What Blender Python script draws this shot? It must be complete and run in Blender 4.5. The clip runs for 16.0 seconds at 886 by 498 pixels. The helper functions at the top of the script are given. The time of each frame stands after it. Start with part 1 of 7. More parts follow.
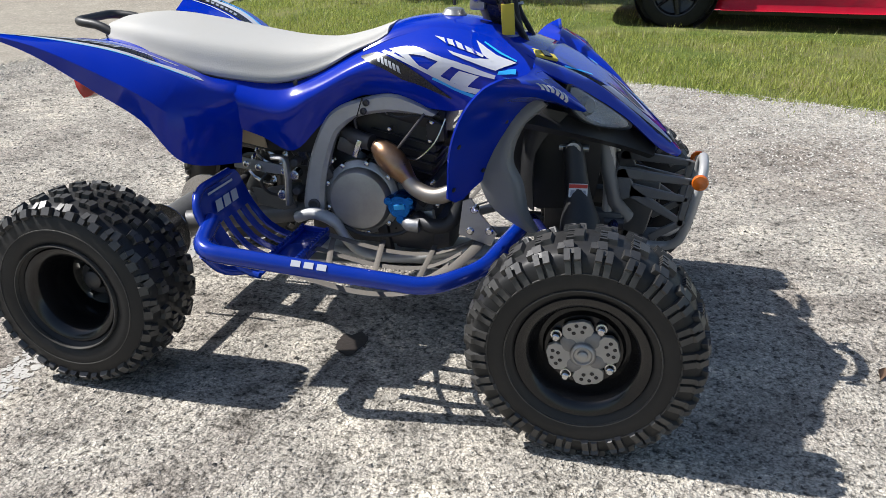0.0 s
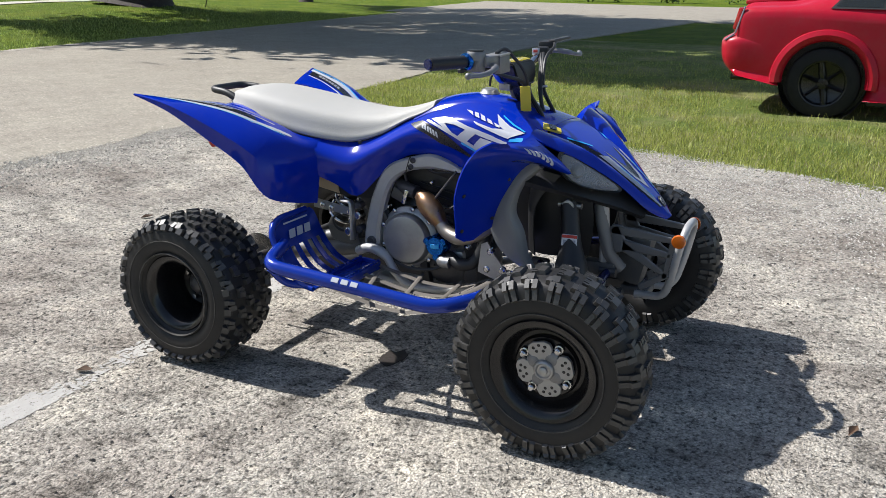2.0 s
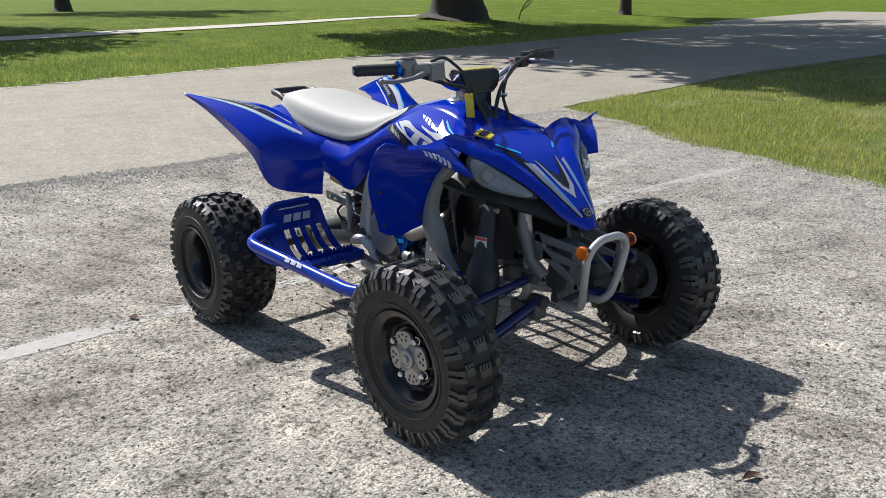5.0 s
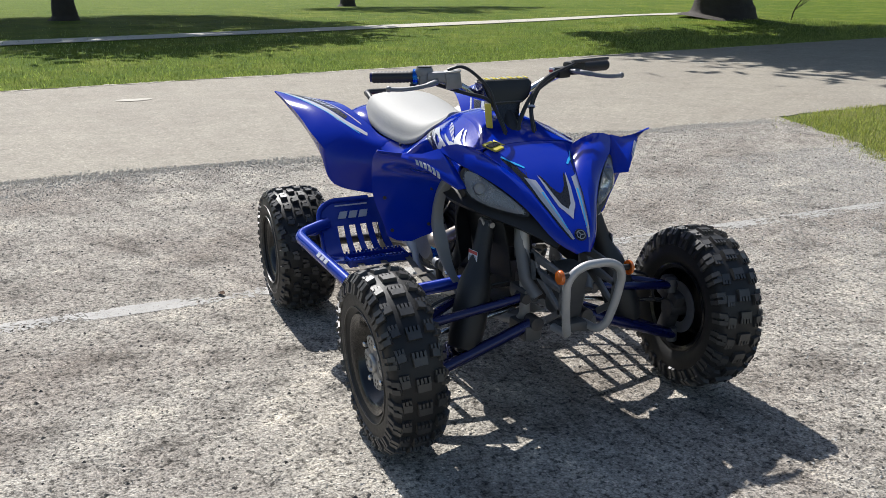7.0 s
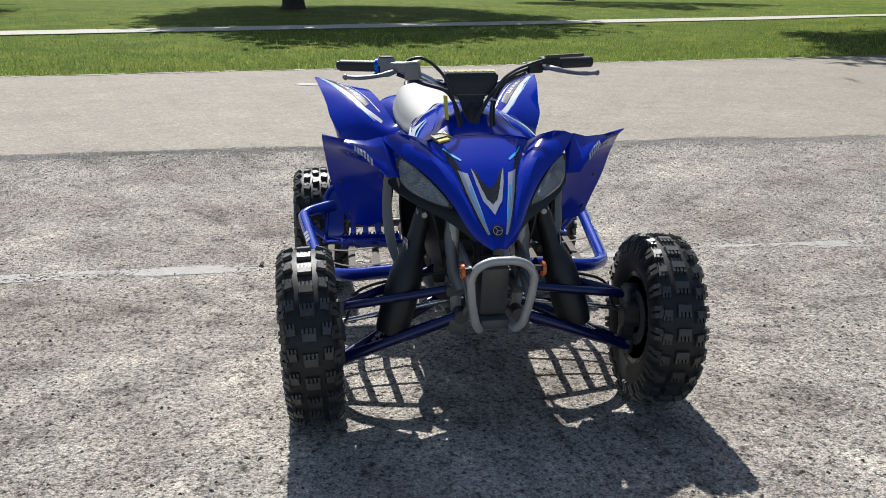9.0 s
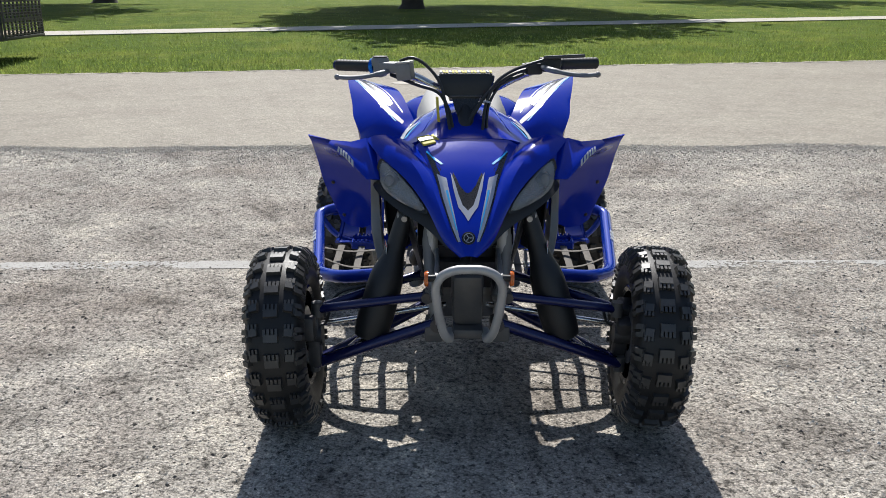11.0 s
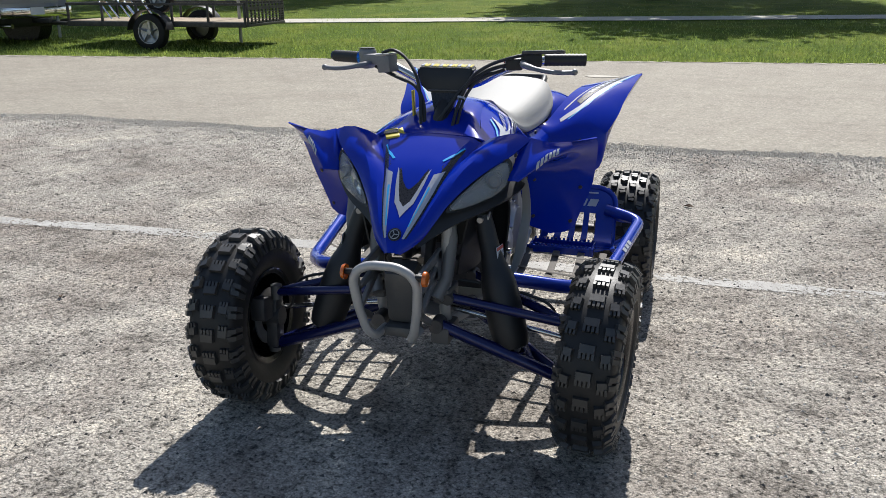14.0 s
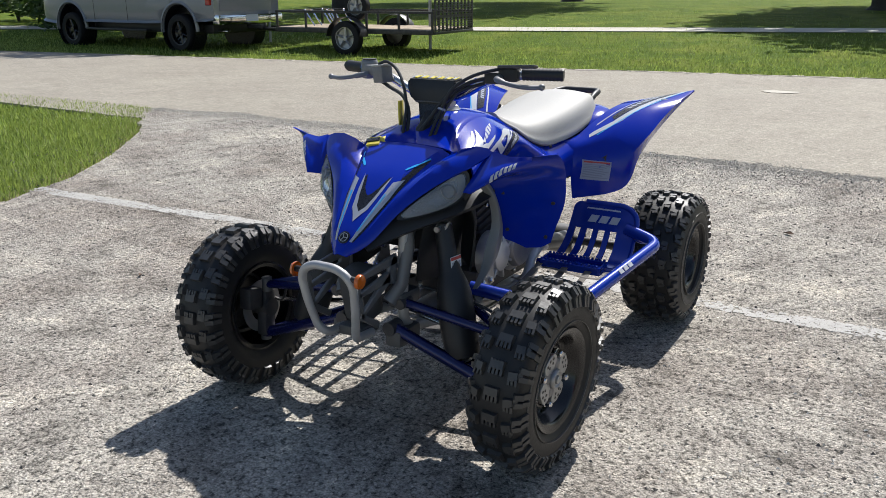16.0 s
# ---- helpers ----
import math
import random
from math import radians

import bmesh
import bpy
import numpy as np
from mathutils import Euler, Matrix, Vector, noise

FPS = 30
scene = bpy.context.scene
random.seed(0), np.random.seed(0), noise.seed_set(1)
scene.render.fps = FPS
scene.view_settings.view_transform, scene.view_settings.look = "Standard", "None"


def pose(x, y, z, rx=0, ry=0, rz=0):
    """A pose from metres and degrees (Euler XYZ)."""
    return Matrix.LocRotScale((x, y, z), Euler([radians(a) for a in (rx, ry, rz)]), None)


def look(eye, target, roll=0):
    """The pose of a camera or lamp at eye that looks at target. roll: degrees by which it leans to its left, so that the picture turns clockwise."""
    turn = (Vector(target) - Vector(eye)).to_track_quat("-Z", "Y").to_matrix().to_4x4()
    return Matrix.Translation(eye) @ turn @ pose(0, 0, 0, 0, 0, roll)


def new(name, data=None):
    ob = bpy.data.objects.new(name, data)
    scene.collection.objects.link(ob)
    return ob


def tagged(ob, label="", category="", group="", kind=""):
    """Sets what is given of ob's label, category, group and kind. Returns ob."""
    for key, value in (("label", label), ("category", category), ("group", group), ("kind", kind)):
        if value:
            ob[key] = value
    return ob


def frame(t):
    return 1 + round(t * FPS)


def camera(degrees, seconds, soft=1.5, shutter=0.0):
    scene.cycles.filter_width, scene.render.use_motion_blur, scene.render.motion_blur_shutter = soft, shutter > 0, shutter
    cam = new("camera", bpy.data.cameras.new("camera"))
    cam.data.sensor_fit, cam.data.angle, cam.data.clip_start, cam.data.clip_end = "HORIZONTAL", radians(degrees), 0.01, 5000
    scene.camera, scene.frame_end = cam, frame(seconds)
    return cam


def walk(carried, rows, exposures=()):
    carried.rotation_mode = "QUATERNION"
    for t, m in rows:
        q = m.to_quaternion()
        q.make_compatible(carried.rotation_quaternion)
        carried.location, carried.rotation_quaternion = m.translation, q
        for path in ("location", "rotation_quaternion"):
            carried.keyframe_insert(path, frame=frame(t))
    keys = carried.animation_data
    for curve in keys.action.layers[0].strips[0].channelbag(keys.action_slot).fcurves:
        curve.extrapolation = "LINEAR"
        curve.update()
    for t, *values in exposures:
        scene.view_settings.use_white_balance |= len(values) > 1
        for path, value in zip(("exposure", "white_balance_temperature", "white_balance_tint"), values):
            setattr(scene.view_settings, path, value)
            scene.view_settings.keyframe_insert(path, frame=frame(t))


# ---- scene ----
cam = camera(55.0, 16.0, soft=0.8)
METRES, EYE, TURN = 5.467, 1.166, 14.2
ROWS = [
    (0.0, 0.0, 0.0, 0.0, 0.05, -22.62, -0.13),
    (0.5, 0.0201, -0.0243, 0.0053, 3.53, -20.81, -0.68),
    (1.0, 0.0417, -0.0445, 0.008, 6.9, -19.29, -1.02),
    (1.5, 0.0599, -0.066, 0.0087, 9.89, -18.19, -1.01),
    (2.0, 0.0874, -0.0784, 0.0104, 12.72, -17.56, -0.52),
    (2.5, 0.1274, -0.0841, 0.0123, 15.57, -17.21, 0.17),
    (3.0, 0.1548, -0.0756, 0.0102, 18.74, -17.05, 0.65),
    (3.5, 0.1861, -0.0619, 0.0104, 22.24, -16.98, 0.82),
    (6.0, 0.3475, 0.0194, 0.0102, 43.78, -16.73, 0.48),
    (6.5, 0.364, 0.0488, 0.0124, 48.29, -16.81, 0.49),
    (7.0, 0.3954, 0.0785, 0.0153, 52.68, -16.77, 0.52),
    (7.5, 0.419, 0.1092, 0.0152, 56.96, -16.85, 0.42),
    (8.0, 0.4344, 0.1417, 0.015, 60.97, -16.92, 0.23),
    (8.5, 0.459, 0.1735, 0.0136, 64.52, -17.05, -0.03),
    (9.0, 0.4764, 0.2039, 0.0138, 67.71, -17.09, -0.19),
    (11.5, 0.4848, 0.2889, 0.013, 77.54, -17.28, 0.19),
    (12.0, 0.4847, 0.3044, 0.0127, 79.15, -17.5, 0.18),
    (12.5, 0.4945, 0.3422, 0.0149, 81.68, -17.67, 0.17),
    (13.0, 0.4914, 0.3691, 0.013, 85.13, -17.78, 0.16),
    (13.5, 0.4826, 0.3947, 0.0133, 88.79, -17.82, 0.17),
    (14.0, 0.4936, 0.4294, 0.0134, 92.91, -17.67, 0.21),
    (14.5, 0.5013, 0.462, 0.0149, 96.86, -17.53, 0.24),
    (15.0, 0.4906, 0.49, 0.0128, 100.45, -17.42, 0.31),
    (15.5, 0.4849, 0.5217, 0.0151, 103.83, -17.23, 0.31),
    (16.0, 0.4817, 0.5556, 0.0162, 107.28, -17.1, 0.29),
]
EXPOSURES = [(0.0, 0.58), (3.0, 0.52), (6.0, 0.45), (9.0, 0.36), (12.5, 0.36), (16.0, 0.46)]
walk(cam, [(t, pose(0.705, -2.188, EYE, 0, 0, TURN) @ pose(METRES * x, METRES * y, METRES * z, 90 + pitch, roll, yaw)) for t, x, y, z, yaw, pitch, roll in ROWS], EXPOSURES)

# ---- light ----
SUN_UP, SUN_SIDE = radians(49.0), radians(3.0)
world = bpy.data.worlds.new("sky")
world.use_nodes = True
scene.world = world
sky = world.node_tree.nodes.new("ShaderNodeTexSky")
sky.sky_type, sky.sun_disc, sky.sun_elevation, sky.sun_rotation = "NISHITA", False, SUN_UP, radians(-90.0) - SUN_SIDE
back = world.node_tree.nodes["Background"]
back.inputs["Strength"].default_value = 0.09
world.node_tree.links.new(sky.outputs["Color"], back.inputs["Color"])
sun = new("sun", bpy.data.lights.new("sun", "SUN"))
sun.data.energy, sun.data.angle, sun.data.color = 4.9, radians(0.55), (1.0, 0.975, 0.945)
sun.matrix_world = look((0, 0, 0), (math.cos(SUN_UP) * math.cos(SUN_SIDE), math.cos(SUN_UP) * math.sin(SUN_SIDE), -math.sin(SUN_UP)))

from mathutils.bvhtree import BVHTree

# ---- materials ----
def node_material(name):
    m = bpy.data.materials.new(name)
    m.use_nodes = True
    n, l = m.node_tree.nodes, m.node_tree.links
    return m, n, l, n["Principled BSDF"]


def coords(n, l, scale, kind="Object"):
    tc, mp = n.new("ShaderNodeTexCoord"), n.new("ShaderNodeMapping")
    mp.inputs["Scale"].default_value = scale if isinstance(scale, tuple) else (scale,) * 3
    l.new(tc.outputs[kind], mp.inputs["Vector"])
    return mp.outputs["Vector"]


def noise_tex(n, l, scale, detail=4.0, rough=0.55, vector=None):
    t = n.new("ShaderNodeTexNoise")
    t.inputs["Scale"].default_value, t.inputs["Detail"].default_value, t.inputs["Roughness"].default_value = scale, detail, rough
    if vector is not None:
        l.new(vector, t.inputs["Vector"])
    return t.outputs["Fac"]


def ramp(n, l, fac, stops):
    r = n.new("ShaderNodeValToRGB")
    while len(r.color_ramp.elements) < len(stops):
        r.color_ramp.elements.new(0.5)
    for e, (p, c) in zip(r.color_ramp.elements, stops):
        e.position, e.color = p, (*c, 1) if len(c) == 3 else c
    l.new(fac, r.inputs["Fac"])
    return r.outputs["Color"]


def mixed(n, l, fac, a, b, mode="MIX"):
    m = n.new("ShaderNodeMix")
    m.data_type, m.blend_type = "RGBA", mode
    for socket, v in ((m.inputs["Factor"], fac), (m.inputs["A"], a), (m.inputs["B"], b)):
        if isinstance(v, bpy.types.NodeSocket):
            l.new(v, socket)
        elif isinstance(v, (int, float)):
            socket.default_value = v
        else:
            socket.default_value = (*v, 1)
    return m.outputs["Result"]


def bumped(n, l, b, height, strength, distance, normal=None):
    k = n.new("ShaderNodeBump")
    k.inputs["Strength"].default_value, k.inputs["Distance"].default_value = strength, distance
    l.new(height, k.inputs["Height"])
    if normal is not None:
        l.new(normal, k.inputs["Normal"])
    l.new(k.outputs["Normal"], b.inputs["Normal"])
    return k.outputs["Normal"]


def surface(name, colour, rough=0.5, metal=0.0, dirt=0.0, dirt_colour=(0.2, 0.18, 0.15), grain=60.0, bump=0.0, coat=0.0, spread=0.15, distance=0.001, shine=0.5):
    """A surface with broad and fine variation in tone and roughness, a film of dust, and fine relief."""
    m, n, l, b = node_material(name)
    v = coords(n, l, 1.0)
    broad, fine = noise_tex(n, l, 5.0, 5, 0.6, v), noise_tex(n, l, grain, 4, 0.6, v)
    dark, light = tuple(c * (1 - spread) for c in colour), tuple(min(1, c * (1 + spread)) for c in colour)
    tone = mixed(n, l, broad, dark, light)
    if dirt:
        film = ramp(n, l, noise_tex(n, l, 11.0, 8, 0.7, v), [(0.42, (0, 0, 0)), (0.75, (dirt, dirt, dirt))])
        tone = mixed(n, l, film, tone, dirt_colour)
    l.new(tone, b.inputs["Base Color"])
    r = n.new("ShaderNodeMapRange")
    r.inputs["To Min"].default_value, r.inputs["To Max"].default_value = max(0.02, rough * 0.75), min(1, rough * 1.25)
    l.new(fine, r.inputs["Value"])
    l.new(r.outputs["Result"], b.inputs["Roughness"])
    b.inputs["Metallic"].default_value = metal
    b.inputs["Specular IOR Level"].default_value = shine
    if coat:
        b.inputs["Coat Weight"].default_value, b.inputs["Coat Roughness"].default_value = coat, 0.06
    if bump:
        bumped(n, l, b, fine, bump, distance)
    return m


def chip_seal(name, dark, mid, light, stone, joint, relief, wear=1.0, shine=0.2):
    """Asphalt with exposed chippings: cells of single stones, dark binder between them, broad stains and bleached patches."""
    m, n, l, b = node_material(name)
    v = coords(n, l, 1.0)
    cells = n.new("ShaderNodeTexVoronoi")
    cells.inputs["Scale"].default_value = stone
    l.new(v, cells.inputs["Vector"])
    stones = ramp(n, l, cells.outputs["Color"], [(0.0, dark), (0.25, mid), (0.75, light), (1.0, tuple(min(1, c * 1.4) for c in light))])
    gaps = ramp(n, l, cells.outputs["Distance"], [(0.0, (1, 1, 1)), (0.5, (1, 1, 1)), (0.85, (joint, joint, joint))])
    tone = mixed(n, l, 1.0, stones, gaps, "MULTIPLY")
    worn = ramp(n, l, noise_tex(n, l, 0.8, 10, 0.7, v), [(0.34, (1 - 0.36 * wear, 1 - 0.40 * wear, 1 - 0.42 * wear)), (0.46, (1 - 0.12 * wear, 1 - 0.14 * wear, 1 - 0.15 * wear)), (0.54, (1.0, 1.0, 0.99)), (0.66, (1 + 0.22 * wear, 1 + 0.2 * wear, 1 + 0.16 * wear))])
    tone = mixed(n, l, 1.0, tone, worn, "MULTIPLY")
    spots = ramp(n, l, noise_tex(n, l, 3.4, 8, 0.75, v), [(0.38, (1 - 0.42 * wear,) * 3), (0.46, (1 - 0.08 * wear,) * 3), (0.54, (1, 1, 1)), (0.64, (1 + 0.3 * wear, 1 + 0.29 * wear, 1 + 0.25 * wear))])
    tone = mixed(n, l, 1.0, tone, spots, "MULTIPLY")
    # knocked-out stones: small pits, single and in strings, their shade painted dark
    pits = ramp(n, l, noise_tex(n, l, 50.0, 4, 0.62, v), [(0.37, (1 - 0.7 * wear,) * 3), (0.44, (1 - 0.14 * wear,) * 3), (0.52, (1, 1, 1)), (0.66, (1 + 0.16 * wear,) * 3)])
    tone = mixed(n, l, 1.0, tone, pits, "MULTIPLY")
    scabs = ramp(n, l, noise_tex(n, l, 13.0, 6, 0.78, v), [(0.38, (1 - 0.52 * wear,) * 3), (0.45, (1 - 0.06 * wear,) * 3), (0.54, (1, 1, 1)), (0.66, (1 + 0.18 * wear, 1 + 0.17 * wear, 1 + 0.15 * wear))])
    tone = mixed(n, l, 1.0, tone, scabs, "MULTIPLY")
    l.new(tone, b.inputs["Base Color"])
    b.inputs["Roughness"].default_value = 0.75
    b.inputs["Specular IOR Level"].default_value = shine
    # each stone a dome of its own height
    dome = ramp(n, l, cells.outputs["Distance"], [(0.0, (1, 1, 1)), (0.45, (0.8, 0.8, 0.8)), (0.9, (0, 0, 0))])
    rise = ramp(n, l, cells.outputs["Color"], [(0.0, (0.15, 0.15, 0.15)), (1.0, (1, 1, 1))])
    lumps = mixed(n, l, 1.0, dome, rise, "MULTIPLY")
    first = bumped(n, l, b, lumps, relief, 0.009)
    bumped(n, l, b, noise_tex(n, l, 50.0, 4, 0.62, v), 0.85 * wear + 0.05, 0.02, first)
    return m


def lawn_material(name, low, mid, high, dry, reach=1.0):
    m, n, l, b = node_material(name)
    v = coords(n, l, 1.0)
    fine = noise_tex(n, l, 38.0 * reach, 6, 0.75, v)
    tone = ramp(n, l, fine, [(0.28, low), (0.5, mid), (0.74, high)])
    patch = ramp(n, l, noise_tex(n, l, 0.8, 7, 0.65, v), [(0.45, (0, 0, 0)), (0.68, (0.85, 0.85, 0.85))])
    tone = mixed(n, l, patch, tone, dry)
    shade = ramp(n, l, noise_tex(n, l, 3.1, 5, 0.6, v), [(0.3, (0.72, 0.74, 0.7)), (0.7, (1.2, 1.18, 1.1))])
    l.new(mixed(n, l, 1.0, tone, shade, "MULTIPLY"), b.inputs["Base Color"])
    b.inputs["Roughness"].default_value = 0.9
    b.inputs["Specular IOR Level"].default_value = 0.1
    bumped(n, l, b, fine, 0.9, 0.03)
    return m


def leaf_material(name, a, c, lit=0.35):
    m, n, l, b = node_material(name)
    info = n.new("ShaderNodeNewGeometry")
    tone = ramp(n, l, info.outputs["Random Per Island"], [(0.0, a), (0.6, c), (1.0, tuple(min(1, x * 1.35) for x in c))])
    l.new(tone, b.inputs["Base Color"])
    b.inputs["Roughness"].default_value = 0.55
    glow = n.new("ShaderNodeBsdfTranslucent")
    l.new(tone, glow.inputs["Color"])
    mix = n.new("ShaderNodeMixShader")
    mix.inputs["Fac"].default_value = lit
    l.new(b.outputs["BSDF"], mix.inputs[1])
    l.new(glow.outputs["BSDF"], mix.inputs[2])
    l.new(mix.outputs["Shader"], n["Material Output"].inputs["Surface"])
    return m


M = {
    "lot": chip_seal("worn_chip_seal", (0.25, 0.232, 0.205), (0.41, 0.38, 0.334), (0.535, 0.497, 0.44), 150.0, 0.55, 0.6, 1.0, 0.06),
    "road": chip_seal("bleached_road", (0.262, 0.239, 0.2), (0.3, 0.274, 0.229), (0.345, 0.315, 0.265), 60.0, 0.85, 0.35, 0.3, 0.1),
    "edge": surface("sandy_edge", (0.38, 0.345, 0.28), 0.9, grain=30, bump=0.6, spread=0.3, distance=0.01),
    "paint_line": surface("worn_white_paint", (0.44, 0.425, 0.395), 0.8, grain=90, bump=0.5, spread=0.3, dirt=0.5, dirt_colour=(0.22, 0.21, 0.2)),
    "oil": surface("oil_soaked_stone", (0.022, 0.016, 0.013), 0.6, grain=120, bump=0.6, spread=0.4),
    "walk": surface("pale_concrete", (0.43, 0.4, 0.34), 0.85, grain=20, bump=0.4, spread=0.2),
    "lawn": lawn_material("lawn", (0.02, 0.036, 0.002), (0.075, 0.125, 0.006), (0.145, 0.21, 0.014), (0.165, 0.19, 0.025)),
    "soil": lawn_material("verge_turf", (0.045, 0.065, 0.014), (0.12, 0.165, 0.04), (0.23, 0.27, 0.085), (0.3, 0.26, 0.14)),
    "blade": leaf_material("grass_blade", (0.14, 0.175, 0.025), (0.37, 0.40, 0.095), 0.45),
    "lush": leaf_material("lush_blade", (0.12, 0.165, 0.03), (0.29, 0.36, 0.085), 0.45),
    "straw": leaf_material("dry_blade", (0.25, 0.22, 0.1), (0.42, 0.36, 0.2), 0.3),
    "leaf": leaf_material("tree_leaf", (0.03, 0.06, 0.012), (0.06, 0.11, 0.02), 0.2),
    "bark": surface("bark", (0.045, 0.036, 0.03), 0.9, grain=18, bump=1.0, spread=0.45, distance=0.03),
    "blue": surface("blue_plastic", (0.0002, 0.020, 0.34), 0.11, grain=130, spread=0.08, shine=0.32, dirt=0.03),
    "blue_metal": surface("blue_powder_coat", (0.001, 0.03, 0.33), 0.2, metal=0.25, grain=160, spread=0.08, coat=0.3, dirt=0.06),
    # arms' blue coat with shade in its colour; also the dark pad ends
    "deep_shaded_blue": surface("deep_shaded_blue_coat", (0.003, 0.008, 0.08), 0.25, metal=0.3, grain=160, spread=0.1, coat=0.25, dirt=0.08),
    "dull_steel": surface("heat_dulled_steel", (0.3, 0.27, 0.24), 0.4, metal=0.9, grain=60, spread=0.25, dirt=0.3),
    "blue_anodised": surface("blue_anodised_metal", (0.01, 0.13, 0.5), 0.25, metal=0.9, grain=120),
    "black": surface("black_plastic", (0.013, 0.0135, 0.015), 0.5, grain=220, bump=0.2, dirt=0.06, dirt_colour=(0.12, 0.11, 0.1)),
    "grey": surface("grey_plastic", (0.19, 0.195, 0.2), 0.5, grain=240, bump=0.25, dirt=0.2, dirt_colour=(0.2, 0.19, 0.17)),
    "rubber": surface("tyre_rubber", (0.015, 0.015, 0.0155), 0.5, grain=120, bump=0.3, spread=0.4, dirt=0.4, dirt_colour=(0.03, 0.028, 0.025), shine=0.35),
    # scuffed tread; its paler base and dust also hold the sun's sheen
    "tread": surface("scuffed_sunlit_tread_rubber", (0.023, 0.0228, 0.0225), 0.46, grain=120, bump=0.4, spread=0.5, dirt=0.5, dirt_colour=(0.075, 0.07, 0.063), shine=0.75),
    # pale tone paints the glint along the sidewall ridges
    "glint_ridge": surface("glint_sidewall_ridge", (0.05, 0.048, 0.045), 0.4, grain=40, spread=0.6, dirt=0.6, dirt_colour=(0.13, 0.125, 0.115)),
    "rim": surface("black_rim_paint", (0.006, 0.006, 0.007), 0.22, grain=90, dirt=0.12, dirt_colour=(0.05, 0.045, 0.04)),
    "alloy": surface("cast_alloy", (0.4, 0.4, 0.4), 0.42, metal=0.85, grain=200, bump=0.25, dirt=0.35, dirt_colour=(0.1, 0.09, 0.08)),
    "bright_case": surface("bright_cast_metal", (0.52, 0.52, 0.52), 0.38, metal=0.6, grain=120, bump=0.4, dirt=0.2, dirt_colour=(0.12, 0.11, 0.1)),
    "strut_metal": surface("grey_cast_metal", (0.15, 0.152, 0.156), 0.45, metal=0.3, grain=160, bump=0.3, dirt=0.3),
    "hub_plate": surface("machined_hub_plate", (0.36, 0.36, 0.355), 0.35, metal=0.6, grain=160, bump=0.15, dirt=0.25, dirt_colour=(0.15, 0.14, 0.12)),
    "shaded_alloy": surface("dusty_alloy", (0.26, 0.26, 0.26), 0.45, metal=0.8, grain=160, bump=0.25, dirt=0.4, dirt_colour=(0.1, 0.09, 0.08)),
    "frame": surface("silver_frame_paint", (0.42, 0.42, 0.42), 0.45, metal=0.35, grain=180, bump=0.15, dirt=0.25, dirt_colour=(0.12, 0.11, 0.1)),
    # alloy copy darkened for the shaded fronts of the bar controls
    "shaded_alloy": surface("shaded_cast_alloy", (0.23, 0.23, 0.235), 0.5, metal=0.6, grain=180, bump=0.3, dirt=0.4, dirt_colour=(0.05, 0.05, 0.05)),
    "steel": surface("bright_steel", (0.6, 0.6, 0.6), 0.22, metal=1.0, grain=90, spread=0.1, dirt=0.15),
    "dark_metal": surface("dark_engine_metal", (0.07, 0.07, 0.075), 0.5, metal=0.6, grain=130, bump=0.4, dirt=0.5, dirt_colour=(0.16, 0.14, 0.12), spread=0.3),
    "bronze": surface("heat_tinted_titanium", (0.3, 0.17, 0.09), 0.3, metal=0.9, grain=40, spread=0.35, dirt=0.4, dirt_colour=(0.45, 0.4, 0.36)),
    "seat": surface("pale_grey_vinyl", (0.385, 0.38, 0.36), 0.65, grain=420, bump=0.45, dirt=0.25, dirt_colour=(0.4, 0.37, 0.32), spread=0.05),
    "white": surface("white_decal", (0.47, 0.49, 0.53), 0.3, grain=200, spread=0.04, dirt=0.08),
    "cyan": surface("cyan_decal", (0.02, 0.35, 0.75), 0.3, grain=200, spread=0.05),
    "decal_black": surface("black_decal", (0.01, 0.01, 0.013), 0.28, grain=200),
    "silver_decal": surface("silver_decal", (0.42, 0.44, 0.5), 0.3, metal=0.3, grain=200, spread=0.1),
    "yellow": surface("yellow_strap", (0.62, 0.5, 0.04), 0.6, grain=300, bump=0.4, dirt=0.2),
    "lamp_bowl": surface("lamp_reflector", (0.2, 0.205, 0.215), 0.4, metal=0.5, grain=20, spread=0.06),
    "cast_dark": surface("dark_cast_alloy", (0.09, 0.092, 0.095), 0.5, metal=0.3, grain=160, bump=0.3, dirt=0.3),
    "engine_dark": surface("black_engine_paint", (0.018, 0.018, 0.02), 0.45, metal=0.2, grain=120, bump=0.4, dirt=0.35, dirt_colour=(0.07, 0.06, 0.05)),
    "tan": surface("tan_heat_cloth", (0.4, 0.3, 0.19), 0.7, grain=90, bump=0.4, spread=0.25),
    "amber": surface("amber_reflector", (0.55, 0.12, 0.01), 0.2, grain=200, coat=0.8),
    "red_lens": surface("red_lens", (0.35, 0.01, 0.01), 0.2, grain=100, coat=0.6),
    "webbing": surface("grey_webbing", (0.12, 0.108, 0.094), 0.8, grain=350, bump=0.6, dirt=0.4),
    "sticker": surface("paper_sticker", (0.6, 0.62, 0.66), 0.5, grain=150, spread=0.08),
    "dull_sticker": surface("grey_paper_sticker", (0.33, 0.36, 0.44), 0.5, grain=150, spread=0.08),
    "sticker_red": surface("red_print", (0.5, 0.05, 0.04), 0.5, grain=150),
    "sticker_ink": surface("grey_print", (0.25, 0.27, 0.33), 0.5, grain=150),
}


